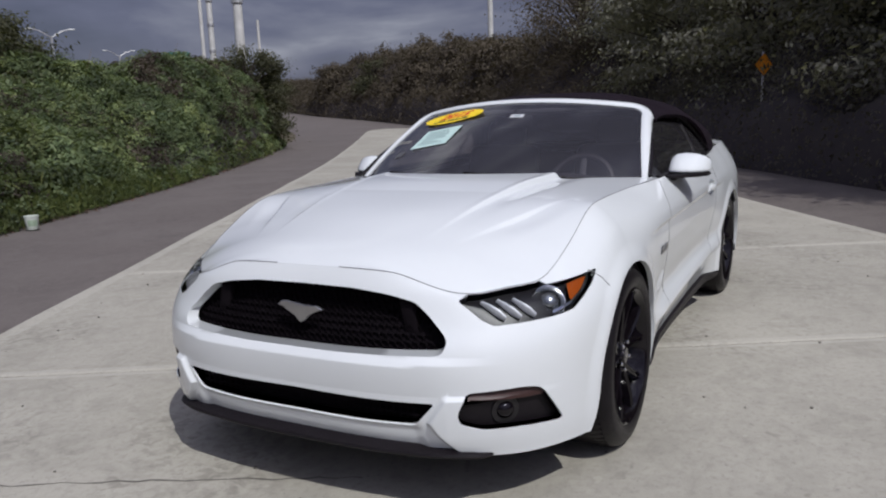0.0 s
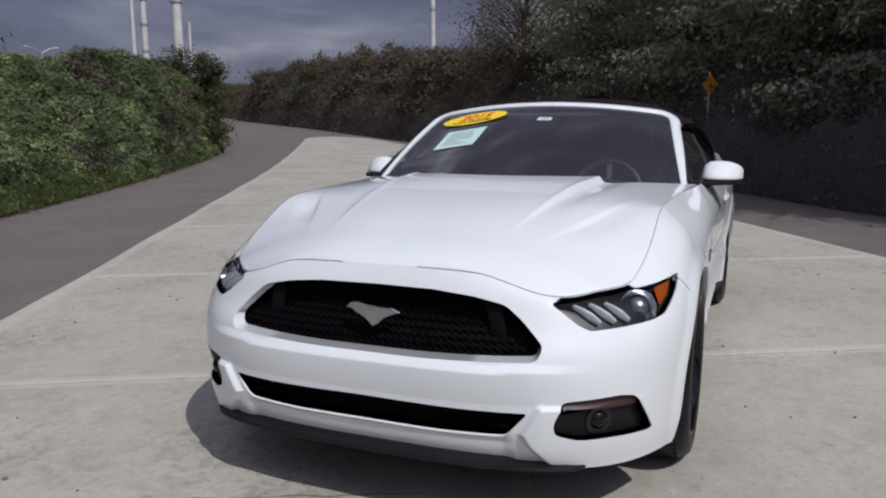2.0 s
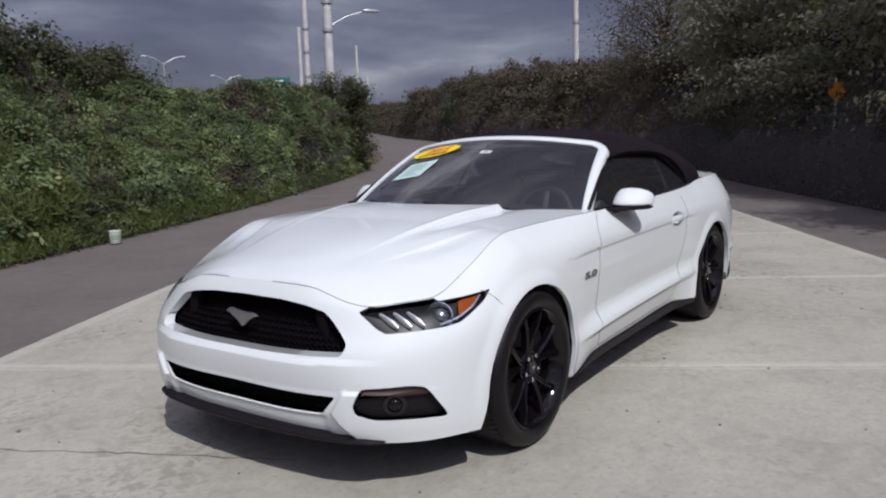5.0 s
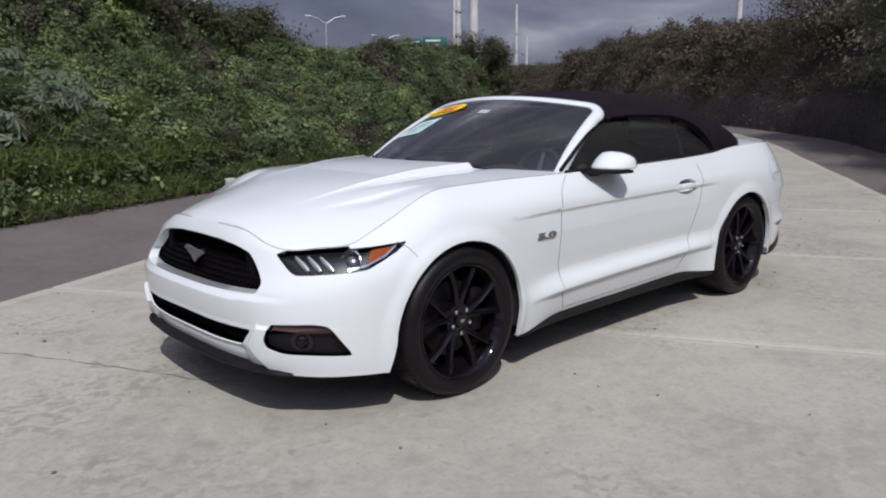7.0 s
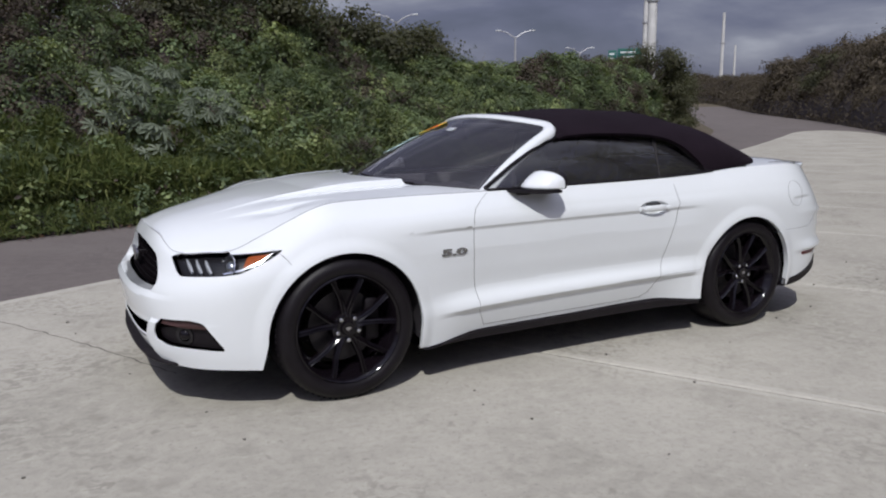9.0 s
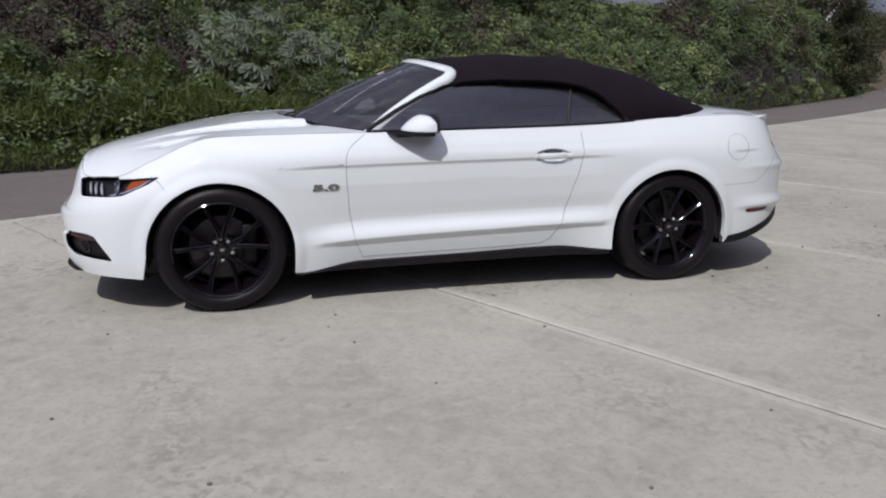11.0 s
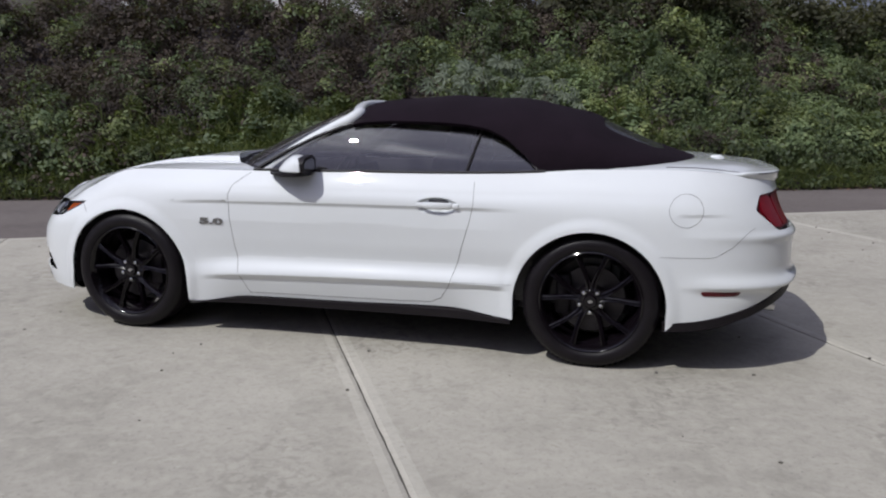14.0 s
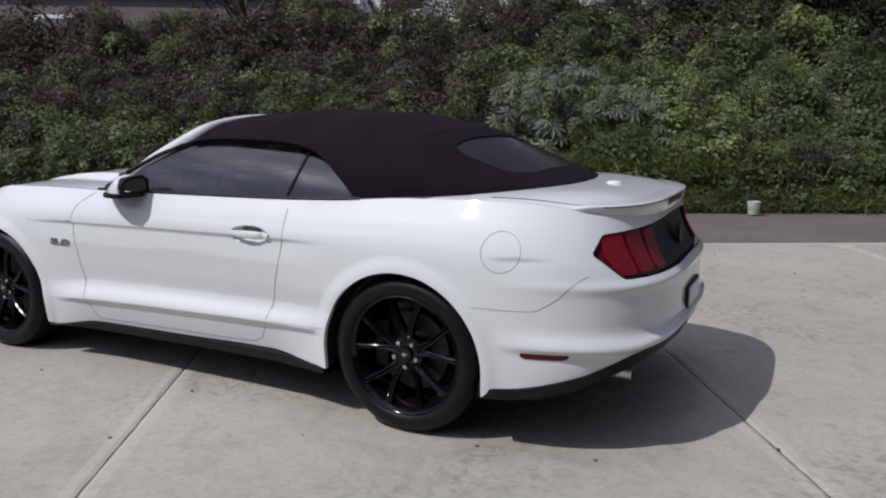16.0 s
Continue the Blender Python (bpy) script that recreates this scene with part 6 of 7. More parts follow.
def bank_height(u, d):
    """Height of the growth on the bank, d metres behind its front."""
    slope = curve_at((0, 0.25, 0.9, 2.2, 3.4, 4.4, 5.4, 7.0, 9.0), (0.0, 0.42, 0.72, 1.3, 2.05, 2.95, 3.4, 3.6, 3.6), d)
    steep = curve_at((0, 0.2, 0.7, 1.5, 2.6, 4.4, 5.4, 7.0, 9.0), (0.0, 1.0, 2.0, 2.8, 3.3, 3.55, 3.6, 3.6, 3.6), d)
    k = smooth_step(11.5, 20, u)
    ridge = curve_at((-8, 3, 5.5, 7.5, 10, 12, 16, 18, 28), (0.8, 0.96, 0.97, 1.08, 1.1, 0.92, 0.9, 0.74, 0.74), u)
    h = (slope * (1 - k) + steep * k) * (1 + (ridge - 1) * smooth_step(1.5, 4.0, d)) * smooth_step(28.8, 26.0, u)
    rough = (0.3 * wave(u, d, 3, 2.6) + 0.26 * wave(u, d, 4, 1.1) + 0.2 * wave(u, d, 5, 0.5)) * (1 - 0.35 * smooth_step(9, 14, u))
    tall = (0.15 + 0.25 * smooth_step(6, 10, u) * smooth_step(15, 12, u)) * smooth_step(3.5, 5.0, d) * np.maximum(wave(u, d * 0.3, 8, 3.2), 0)
    return h + (rough + tall) * smooth_step(0.05, 1.2, d) * np.clip(h, 0, 1)


def bank():
    rng = np.random.RandomState(11)
    us, ds = np.linspace(-34, 33, 240), np.concatenate([np.linspace(0, 2.5, 22), np.linspace(2.7, 9.5, 34)])
    U, D = np.meshgrid(us, ds, indexing="ij")
    Z = bank_height(U, D) - 0.42 * smooth_step(0.0, 0.7, D) + rise(U) - 0.04
    V = uv_array(U, bank_front(U) + D, Z).reshape(-1, 3)
    n = len(ds)
    F = [(i * n + j, (i + 1) * n + j, (i + 1) * n + j + 1, i * n + j + 1) for i in range(len(us) - 1) for j in range(n - 1)]
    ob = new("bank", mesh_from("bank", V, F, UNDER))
    tagged(ob, "earth bank coloured dark like the shade between creepers", "bank", kind="structure")

    def scatter(count, u0, u1, d0, d1, pick, depth):
        u, d = rng.uniform(u0, u1, count), d0 + (d1 - d0) * rng.uniform(0, 1, count) ** 1.1
        keep = pick(u, d, rng.uniform(0, 1, count))
        u, d = u[keep], d[keep]
        e = 0.06
        z = bank_height(u, d)
        gu, gd = (bank_height(u + e, d) - z) / e, (bank_height(u, d + e) - z) / e
        nrm = np.stack([-gu, -gd, np.ones_like(u)], -1)
        nrm /= np.linalg.norm(nrm, axis=1, keepdims=True)
        off = rng.normal(-0.03, depth, len(u))
        c = np.stack([u, bank_front(u) + d, z + rise(u)], -1) + nrm * off[:, None]
        face = nrm + rng.normal(0, 0.55, nrm.shape)
        return uv_array(c[:, 0], c[:, 1], c[:, 2]), uv_array(face[:, 0], face[:, 1], face[:, 2])

    dry = lambda u, d: wave(u, d, 21, 4.5) * 0.6 + wave(u, d, 22, 1.6) * 0.4 + 1.4 * smooth_step(5.2, -0.8, u) * smooth_step(0.8, 2.0, d) + 0.45 * smooth_step(13, 18, u) + 0.75 * smooth_step(3.0, 4.4, d) * smooth_step(14, 8, u) - 0.35
    gap = lambda u, d: wave(u, d * 0.8, 51, 0.45) * 0.6 + wave(u, d, 52, 1.3) * 0.5
    lush = lambda u, d: wave(u, d, 31, 2.2)
    # a thin carpet of leaves, and over it bushy plants, each with a leaf size and a kind of its own
    carpet = {}
    for kind, count, pick, s0, s1 in (
        ("green", 150000, lambda u, d, r: (dry(u, d) < 0.3 + 1.5 * (r - 0.5)) & (gap(u, d) > 1.2 * r - 1.0), 0.035, 0.1),
        ("pale", 30000, lambda u, d, r: (dry(u, d) < 0.3) & (lush(u, d) > 0.15 + 0.6 * (r - 0.5)), 0.04, 0.09),
        ("dry", 190000, lambda u, d, r: (dry(u, d) > 0.1 + 0.8 * (r - 0.5)) & (gap(u, d) > 1.2 * r - 1.0), 0.04, 0.1),
    ):
        near = scatter(int(count * 0.8), -12, 16, 0.0, 7.0, pick, 0.1)
        farp = scatter(int(count * 0.45), 15, 32, 0.0, 7.0, pick, 0.1)
        back = scatter(int(count * 0.12), -33, -11, 0.0, 7.0, pick, 0.1)
        C, N = np.concatenate([near[0], farp[0], back[0]]), np.concatenate([near[1], farp[1], back[1]])
        size = rng.uniform(s0, s1, len(C)) * np.concatenate([np.full(len(near[0]), 1.0), np.full(len(farp[0]), 1.25), np.full(len(back[0]), 1.6)])
        carpet[kind] = [(C, N, size)]

    def plants(count, u0, u1, per, grow):
        """Bushy plants: leaves over the outer half of small rounded clumps."""
        u, d = rng.uniform(u0, u1, count), 7.0 * rng.uniform(0, 1, count) ** 1.1
        e = 0.15
        z = bank_height(u, d)
        nrm = np.stack([-(bank_height(u + e, d) - z) / e, -(bank_height(u, d + e) - z) / e, np.ones_like(u)], -1)
        nrm /= np.linalg.norm(nrm, axis=1, keepdims=True)
        r = rng.uniform(0.13, 0.34, count) * grow * (0.55 + 0.45 * smooth_step(0.1, 0.9, d))
        c = np.stack([u, bank_front(u) + d, z + rise(u)], -1) + nrm * rng.uniform(-0.16, 0.12, count)[:, None] * (0.4 + 0.6 * smooth_step(0.1, 0.8, d))[:, None]
        leaf = np.exp(rng.uniform(math.log(0.04), math.log(0.125), count)) * grow
        many = np.clip(per * (r / 0.24) ** 2 * (0.07 * grow / leaf) ** 1.7, 12, 420).astype(int)
        dryness, young = dry(u, d) + rng.normal(0, 0.3, count), lush(u, d) + rng.normal(0, 0.4, count)
        kinds = np.where((dryness > 0.32) & (rng.uniform(0, 1, count) > 0.28), 2, np.where(young > 0.6, 1, 0))
        leaf = np.where(kinds == 2, np.minimum(leaf, 0.075 * grow), leaf)
        for k, kind in enumerate(("green", "pale", "dry")):
            own = np.repeat(np.flatnonzero(kinds == k), many[kinds == k])
            n = len(own)
            way = rng.normal(size=(n, 3)) + nrm[own] * 0.9 + (0, -0.25, 0.25)
            way /= np.linalg.norm(way, axis=1, keepdims=True)
            at = c[own] + way * (r[own] * (1.05 - 0.5 * rng.uniform(0, 1, n) ** 2))[:, None]
            face = way * 0.8 + (0, -0.15, 0.45) + rng.normal(0, 0.38, (n, 3))
            carpet[kind].append((uv_array(*at.T), uv_array(*face.T), leaf[own] * rng.uniform(0.65, 1.3, n)))

    plants(4600, -12, 16, 95, 1.0)
    plants(2100, 15, 32, 70, 1.25)
    plants(900, -33, -11, 40, 1.6)
    for kind, name, mat, text in (("green", "creeper_leaves", LEAF, "green creeper leaves covering the bank"), ("pale", "pale_creeper_leaves", LEAF_LIGHT, "yellow-green young creeper leaves"), ("dry", "dry_brush", LEAF_DRY, "brownish dry brush on the bank")):
        C, N, size = (np.concatenate(q) for q in zip(*carpet[kind]))
        tagged(new(name, leaf_mesh(name, C, N, size, mat, rng)), text, "creeper", kind="stuff")
    # grass along the foot
    cnt = 42000
    u, d = rng.uniform(-14, 30, cnt), np.abs(rng.normal(0.15, 0.4, cnt))
    keep = (u < 13) | ((d < 0.22) & (rng.uniform(0, 1, cnt) < 0.35))
    u, d = u[keep], d[keep]
    cnt = len(u)
    z = bank_height(u, d) * 0.6
    c = uv_array(u, bank_front(u) + d - 0.12, z + rise(u) + 0.03)
    side = rng.normal(size=(cnt, 3)) * (1, 1, 0.25)
    # a grassy slope on the lower bank, thinning out to both ends
    more = 30000
    u2, d2 = rng.normal(1.6, 2.0, more), rng.uniform(0.25, 1.75, more)
    top2 = bank_height(u2, d2) + rng.uniform(-0.05, 0.2, more)
    c = np.concatenate([c, uv_array(u2, bank_front(u2) + d2 - 0.1, top2 + rise(u2))])
    side = np.concatenate([side, rng.normal(size=(more, 3)) * (1, 1, 0.35)])
    long = np.concatenate([rng.uniform(0.1, 0.26, cnt), rng.uniform(0.16, 0.36, more)])
    ob = new("grass_edge", leaf_mesh("grass_edge", c, side, long, GRASS, rng, 0.1, 0.09))
    tagged(ob, "rank grass along the foot of the bank", "grass", kind="stuff")
    # fallen leaves along the edge of the lane
    cnt = 2600
    u = rng.uniform(-10, 26, cnt)
    c = uv_array(u, bank_front(u) + 0.1 - np.abs(rng.normal(0, 0.16, cnt)), rise(u) - 0.014 + rng.uniform(0, 0.012, cnt))
    ob = new("leaf_litter", leaf_mesh("leaf_litter", c, rng.normal(0, 0.25, (cnt, 3)) + (0, 0, 1), rng.uniform(0.03, 0.08, cnt), LITTER, rng, 0.2, 0.6))
    tagged(ob, "brown fallen leaves along the edge of the lane", "leaf litter", kind="stuff")
    # thin dry stems standing out of the growth
    bm = bmesh.new()
    for _ in range(240):
        u, d = rng.uniform(-10, 26), rng.uniform(0.6, 6)
        b0 = uv(u, float(bank_front(u)) + d, float(bank_height(np.array(u), np.array(d))) + float(rise(u)) - 0.1)
        top = b0 + Vector((rng.normal(0, 0.25), rng.normal(0, 0.25), rng.uniform(0.25, 0.8)))
        bm_tube(bm, [b0, b0.lerp(top, 0.5) + Vector((rng.normal(0, 0.04), rng.normal(0, 0.04), 0)), top], [0.006, 0.005, 0.002], 3)
    ob = part("dry_stems", bm, TWIG, None)
    tagged(ob, "thin dry stems among the creepers", "twigs", kind="stuff")


bank()


def star_leaf():
    """A palmate leaf with eight drooping lobes."""
    bm = bmesh.new()
    c = bm.verts.new((0, 0, 0))
    for k in range(8):
        a = 2 * math.pi * (k + 0.5) / 8.6 + 0.2
        d, s = Vector((math.cos(a), math.sin(a), 0)), Vector((-math.sin(a), math.cos(a), 0))
        L = 0.17 if k not in (0, 7) else 0.12
        rim = [bm.verts.new(d * L * f + s * L * w + Vector((0, 0, -0.35 * L * f * f))) for f, w in ((0.36, 0.1), (0.68, 0.15), (1.0, 0.0), (0.68, -0.15), (0.36, -0.1))]
        ridge = bm.verts.new(d * L * 0.65 + Vector((0, 0, -0.35 * L * 0.42 - 0.012)))
        ring = [c] + rim
        for i in range(len(ring)):
            bm.faces.new((ring[i], ring[(i + 1) % len(ring)], ridge))
    me = bpy.data.meshes.new("leaf")
    bm.to_mesh(me)
    bm.free()
    me.materials.append(SILVER)
    return me


STAR = star_leaf()


def silver_shrub(u0, d0, width, height, count, seed):
    rnd = random.Random(seed)
    root = uv(u0, float(bank_front(u0)) + d0, float(bank_height(np.array(u0), np.array(d0))) - 1.15)
    ob = thing("silver_shrub", "tall shrub with silver-grey star-shaped leaves on the bank", "shrub", Matrix.Translation(root), "silver shrubs")
    for k in range(7):
        bm = bmesh.new()
        top = Vector(((k / 6 - 0.5) * width * 0.8, rnd.uniform(-0.5, 0.1), height * rnd.uniform(0.6, 0.95)))
        bm_tube(bm, [(rnd.uniform(-0.1, 0.1), 0, 0), top * 0.5 + Vector((0, 0, 0.15)), top], [0.025, 0.018, 0.008], 6)
        part("stem", bm, TWIG, ob)
    for k in range(count):
        a = rnd.uniform(-1, 1)
        x = a * width / 2
        z = rnd.uniform(0.0, 1.0) * height * (1 - 0.3 * a * a)
        y = -0.85 + 0.72 * (z / height) + rnd.uniform(-0.3, 0.12) - 0.3
        tilt = Euler((radians(rnd.uniform(15, 70)), radians(rnd.uniform(-30, 30)), rnd.uniform(0, 6.3)))
        m = Matrix.Translation(uv(x, y, z)) @ Matrix.Rotation(TH, 4, "Z") @ Matrix.Rotation(radians(rnd.uniform(20, 60)), 4, "X") @ Matrix.Rotation(rnd.uniform(0, 6.3), 4, "Z") @ Matrix.Scale(rnd.uniform(0.8, 1.3), 4)
        hang("leaf", STAR, ob, "", m)


silver_shrub(3.55, 2.3, 2.9, 1.72, 105, 1)
silver_shrub(9.3, 3.8, 1.1, 0.7, 20, 2)

# hedge and woods on the shaded side, curving away to the left in the distance
WOOD_U = (-26, 2, 6, 14, 21, 27, 33, 38, 42, 48, 54, 63, 73, 82, 87, 88, 86)
WOOD_V = (-13.5, -9.0, -6.1, -6.1, -6.1, -4.9, -2.9, -1.3, 0.1, 2.1, 4.6, 9.1, 13.4, 17.0, 21, 28, 40)
WOOD_H = (3.0, 3.4, 3.6, 3.8, 3.9, 3.9, 3.9, 4.1, 4.3, 4.5, 4.5, 3.9, 2.3, 2.4, 2.5, 2.6, 2.6)


def woods():
    rng = np.random.RandomState(17)
    path = np.array([(u, v) for u, v in zip(WOOD_U, WOOD_V)], float)
    s = np.concatenate([[0], np.cumsum(np.hypot(*np.diff(path, axis=0).T))])
    at = lambda t: np.stack([curve_at(s, path[:, 0], t), curve_at(s, path[:, 1], t)], -1)

    def place(t, d):
        p, q = at(t - 0.3), at(t + 0.3)
        tan = (q - p) / np.linalg.norm(q - p, axis=-1, keepdims=True)
        out = np.stack([tan[..., 1], -tan[..., 0]], -1)
        c = at(t)
        return c[..., 0] + out[..., 0] * d, c[..., 1] + out[..., 1] * d

    def height(t, d):
        top = curve_at(s, WOOD_H, t)
        prof = curve_at((0, 0.3, 0.9, 1.8, 3.0, 4.5, 7.0), (0.0, 0.38, 0.56, 0.86, 0.98, 1.0, 0.92), d)
        return top * prof * (1 + 0.14 * wave(t, d, 41, 4.0) + 0.14 * smooth_step(45, 60, t) * wave(t, d * 0.6, 44, 2.4) + 0.09 * wave(t, d, 42, 1.5)) + 0.1 * wave(t, d, 43, 0.7) * smooth_step(0.1, 0.8, d)

    ts, ds = np.linspace(0.5, s[-1] - 0.5, 260), np.concatenate([np.linspace(0, 3, 18), np.linspace(3.4, 8, 10)])
    T, D = np.meshgrid(ts, ds, indexing="ij")
    U, W = place(T, D)
    Z = height(T, D) - 0.4 * smooth_step(0, 0.6, D) + rise(U) - 0.05
    n = len(ds)
    F = [(i * n + j, i * n + j + 1, (i + 1) * n + j + 1, (i + 1) * n + j) for i in range(len(ts) - 1) for j in range(n - 1)]
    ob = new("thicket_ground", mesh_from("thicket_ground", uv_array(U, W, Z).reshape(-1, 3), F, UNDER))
    tagged(ob, "dark sheet standing in for shade inside the thicket", "thicket", kind="structure")
    cnt = 330000
    t, d = rng.uniform(0.5, s[-1] - 0.5, cnt), 6.5 * rng.uniform(0, 1, cnt) ** 1.25
    u, v = place(t, d)
    z = height(t, d)
    e = 0.1
    gt, gd = (height(t + e, d) - z) / e, (height(t, d + e) - z) / e
    u1, v1 = place(t + e, d)
    u2, v2 = place(t, d + e)
    a, b = np.stack([u1 - u, v1 - v, gt * e], -1), np.stack([u2 - u, v2 - v, gd * e], -1)
    nrm = np.cross(b, a)
    nrm /= np.linalg.norm(nrm, axis=1, keepdims=True)
    nrm *= np.sign(nrm[:, 2:3] + 1e-9)
    c = np.stack([u, v, z + rise(u)], -1) + nrm * rng.normal(0.0, 0.2, cnt)[:, None]
    face = nrm + rng.normal(0, 0.6, nrm.shape)
    size = rng.uniform(0.055, 0.13, cnt) * (0.95 + 0.75 * smooth_step(25, 60, u))
    for name, mat, sel, text in (("thicket_leaves", LEAF_SHADE, u < 24, "thicket leaves with their shade put into a dark colour"), ("far_thicket_leaves", LEAF_BROWN, u >= 24, "brownish far thicket along the bend")):
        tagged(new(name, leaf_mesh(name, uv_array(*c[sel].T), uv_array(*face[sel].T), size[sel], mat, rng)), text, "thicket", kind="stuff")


woods()


def tree(u, v, height, radius, seed, leaf, mat, text, low=0.3, count=9000, lean=(0, 0), knots=40, flat=0.62):
    """A tree with tapered trunk, limbs and a ragged crown of leaf clumps."""
    rnd, rng = random.Random(seed), np.random.RandomState(seed)
    z0 = float(rise(u)) - 0.05
    ob = thing("tree", text, "tree", Matrix.Translation(uv(u, v, z0)), "roadside trees")
    bm = bmesh.new()
    top = Vector((lean[0], lean[1], height * 0.85))
    bm_tube(bm, [(0, 0, 0), top * 0.3 + Vector((rnd.uniform(-0.2, 0.2), 0.1, 0)), top * 0.65, top], [0.05 * radius + 0.04, 0.04 * radius + 0.03, 0.05, 0.015], 8)
    clumps = []
    for k in range(knots):
        a, h = rnd.uniform(0, 6.3), rnd.uniform(low, 1.0)
        r = radius * math.sqrt(max(0.08, 1 - ((h - 0.55) / 0.62) ** 2)) * rnd.uniform(0.55, 1.05)
        p = top * h * 0.9 + Vector((math.cos(a) * r, math.sin(a) * r, height * 0.12 * h + rnd.uniform(-0.3, 0.3)))
        q = top * max(h - 0.18, 0.12)
        bm_tube(bm, [q, q.lerp(p, 0.5) + Vector((0, 0, 0.25)), p], [0.045, 0.028, 0.01], 5)
        clumps.append((p, rnd.uniform(0.32, 0.55) * radius * 0.85))
    part("trunk", bm, BARK, ob, "grey-brown trunk with limbs")
    C, N = [], []
    per = count // len(clumps)
    for p, r in clumps:
        d = rng.normal(size=(per, 3))
        d /= np.linalg.norm(d, axis=1, keepdims=True)
        rad = r * np.abs(rng.normal(0.62, 0.34, per))
        C.append(np.array(p) + d * rad[:, None] * (1.15, 1.15, flat) - np.array((0, 0, 0.25)) * (rad[:, None] / radius) ** 2 * radius)
        N.append(d * (1, 1, 0.6) + (0, 0, 0.7) + rng.normal(0, 0.5, (per, 3)))
    C, N = np.concatenate(C), np.concatenate(N)
    me = leaf_mesh("crown", C, N, rng.uniform(leaf * 0.6, leaf * 1.3, len(C)), mat, rng, 0.2, 0.5)
    hang("crown", me, ob, "ragged leafy crown")


for k, (u, v, h, r) in enumerate(((10.5, -10.0, 8.0, 2.8), (15.0, -9.2, 9.0, 3.0), (20.5, -9.0, 9.2, 3.2), (25.4, -9.6, 9.0, 2.7), (6.0, -11.0, 8.0, 3.0), (3.4, -9.4, 8.0, 2.8), (-0.5, -11.2, 8.0, 3.0), (8.4, -9.0, 8.2, 2.4))):
    tree(u, v, h, r, 60 + k, 0.14, LEAF_DARK, "tall dark tree with ragged feathery crown", 0.22, 46000, knots=110, flat=0.3)
tree(30.6, -6.9, 8.7, 2.9, 71, 0.11, LEAF_BROWN, "thin brownish tree with feathery open crown", 0.3, 21000, knots=150, flat=0.9)
for k, (u, v, h, r) in enumerate(((26.8, 7.4, 4.2, 1.5), (28.4, 7.9, 4.0, 1.5), (32.0, 8.6, 3.6, 1.6), (38.5, 10.4, 3.6, 1.7))):
    tree(u, v, h, r, 80 + k, 0.11, LEAF_TREE, "small dark tree at the end of the bank", 0.05, 26000, knots=60)
for k, (u, v, h, r) in enumerate(((13.2, 11.4, 4.6, 1.5), (15.2, 11.6, 4.7, 1.5), (11.6, 12.3, 4.6, 1.4), (17.6, 12.2, 4.6, 0.9), (9.4, 11.3, 5.2, 1.35), (7.4, 11.5, 5.0, 1.3), (5.8, 11.8, 4.7, 1.2))):
    tree(u, v, h, r, 90 + k, 0.12, LEAF_TREE, "small dark bushy tree on top of the bank", 0.45, 11000)
for k, (u, v, h, r) in enumerate(((49.5, -0.6, 5.3, 2.6), (57, 2.6, 5.2, 2.5), (43.5, -3.0, 5.2, 2.5), (37, -4.6, 5.1, 2.5), (64, 7.0, 4.6, 2.4))):
    tree(u, v, h, r, 110 + k, 0.2, LEAF_TREE if k == 1 else LEAF_BROWN, "broad dark green far bush along the bend" if k == 1 else "broad brownish far bush along the bend", 0.2, 16000, knots=60)
for k, (u, v, h, r) in enumerate(((-2.6, 12.3, 5.2, 1.6), (0.4, 12.8, 4.6, 1.2), (-6.4, 12.6, 3.9, 1.3))):
    tree(u, v, h, r, 130 + k, 0.11, LEAF_DRY, "half-bare dry tree on top of the bank", 0.35, 5000, knots=46)


# ---- poles, signs, houses and small things ----
POLE = material("concrete_pole", (0.62, 0.61, 0.59), 0.8, var=0.25, scale=3, bump=0.2, bump_scale=40)
LAMP_METAL = material("galvanised", (0.5, 0.5, 0.51), 0.5, metal=0.6, var=0.2, scale=6)
SIGN_GREEN = material("sign_green", (0.01, 0.11, 0.09), 0.5, var=0.1, scale=2)
SIGN_WHITE = material("sign_white", (0.7, 0.72, 0.72), 0.5, var=0.1, scale=2)
SIGN_ORANGE = material("sign_orange", (0.9, 0.32, 0.02), 0.5, var=0.25, scale=4)
BUCKET = material("bucket_plastic", (0.62, 0.66, 0.6), 0.5, var=0.2, scale=12)
BUCKET_MARK = material("bucket_label", (0.36, 0.46, 0.34), 0.5, var=0.3, scale=20)
WALL_WHITE = material("white_render", (0.8, 0.79, 0.79), 0.9, var=0.2, scale=0.8)
WALL_DULL = material("dull_render", (0.2, 0.17, 0.175), 0.9, var=0.25, scale=1.2)
PANE_DARK = material("dark_pane", (0.2, 0.2, 0.21), 0.2, var=0.3, scale=2)


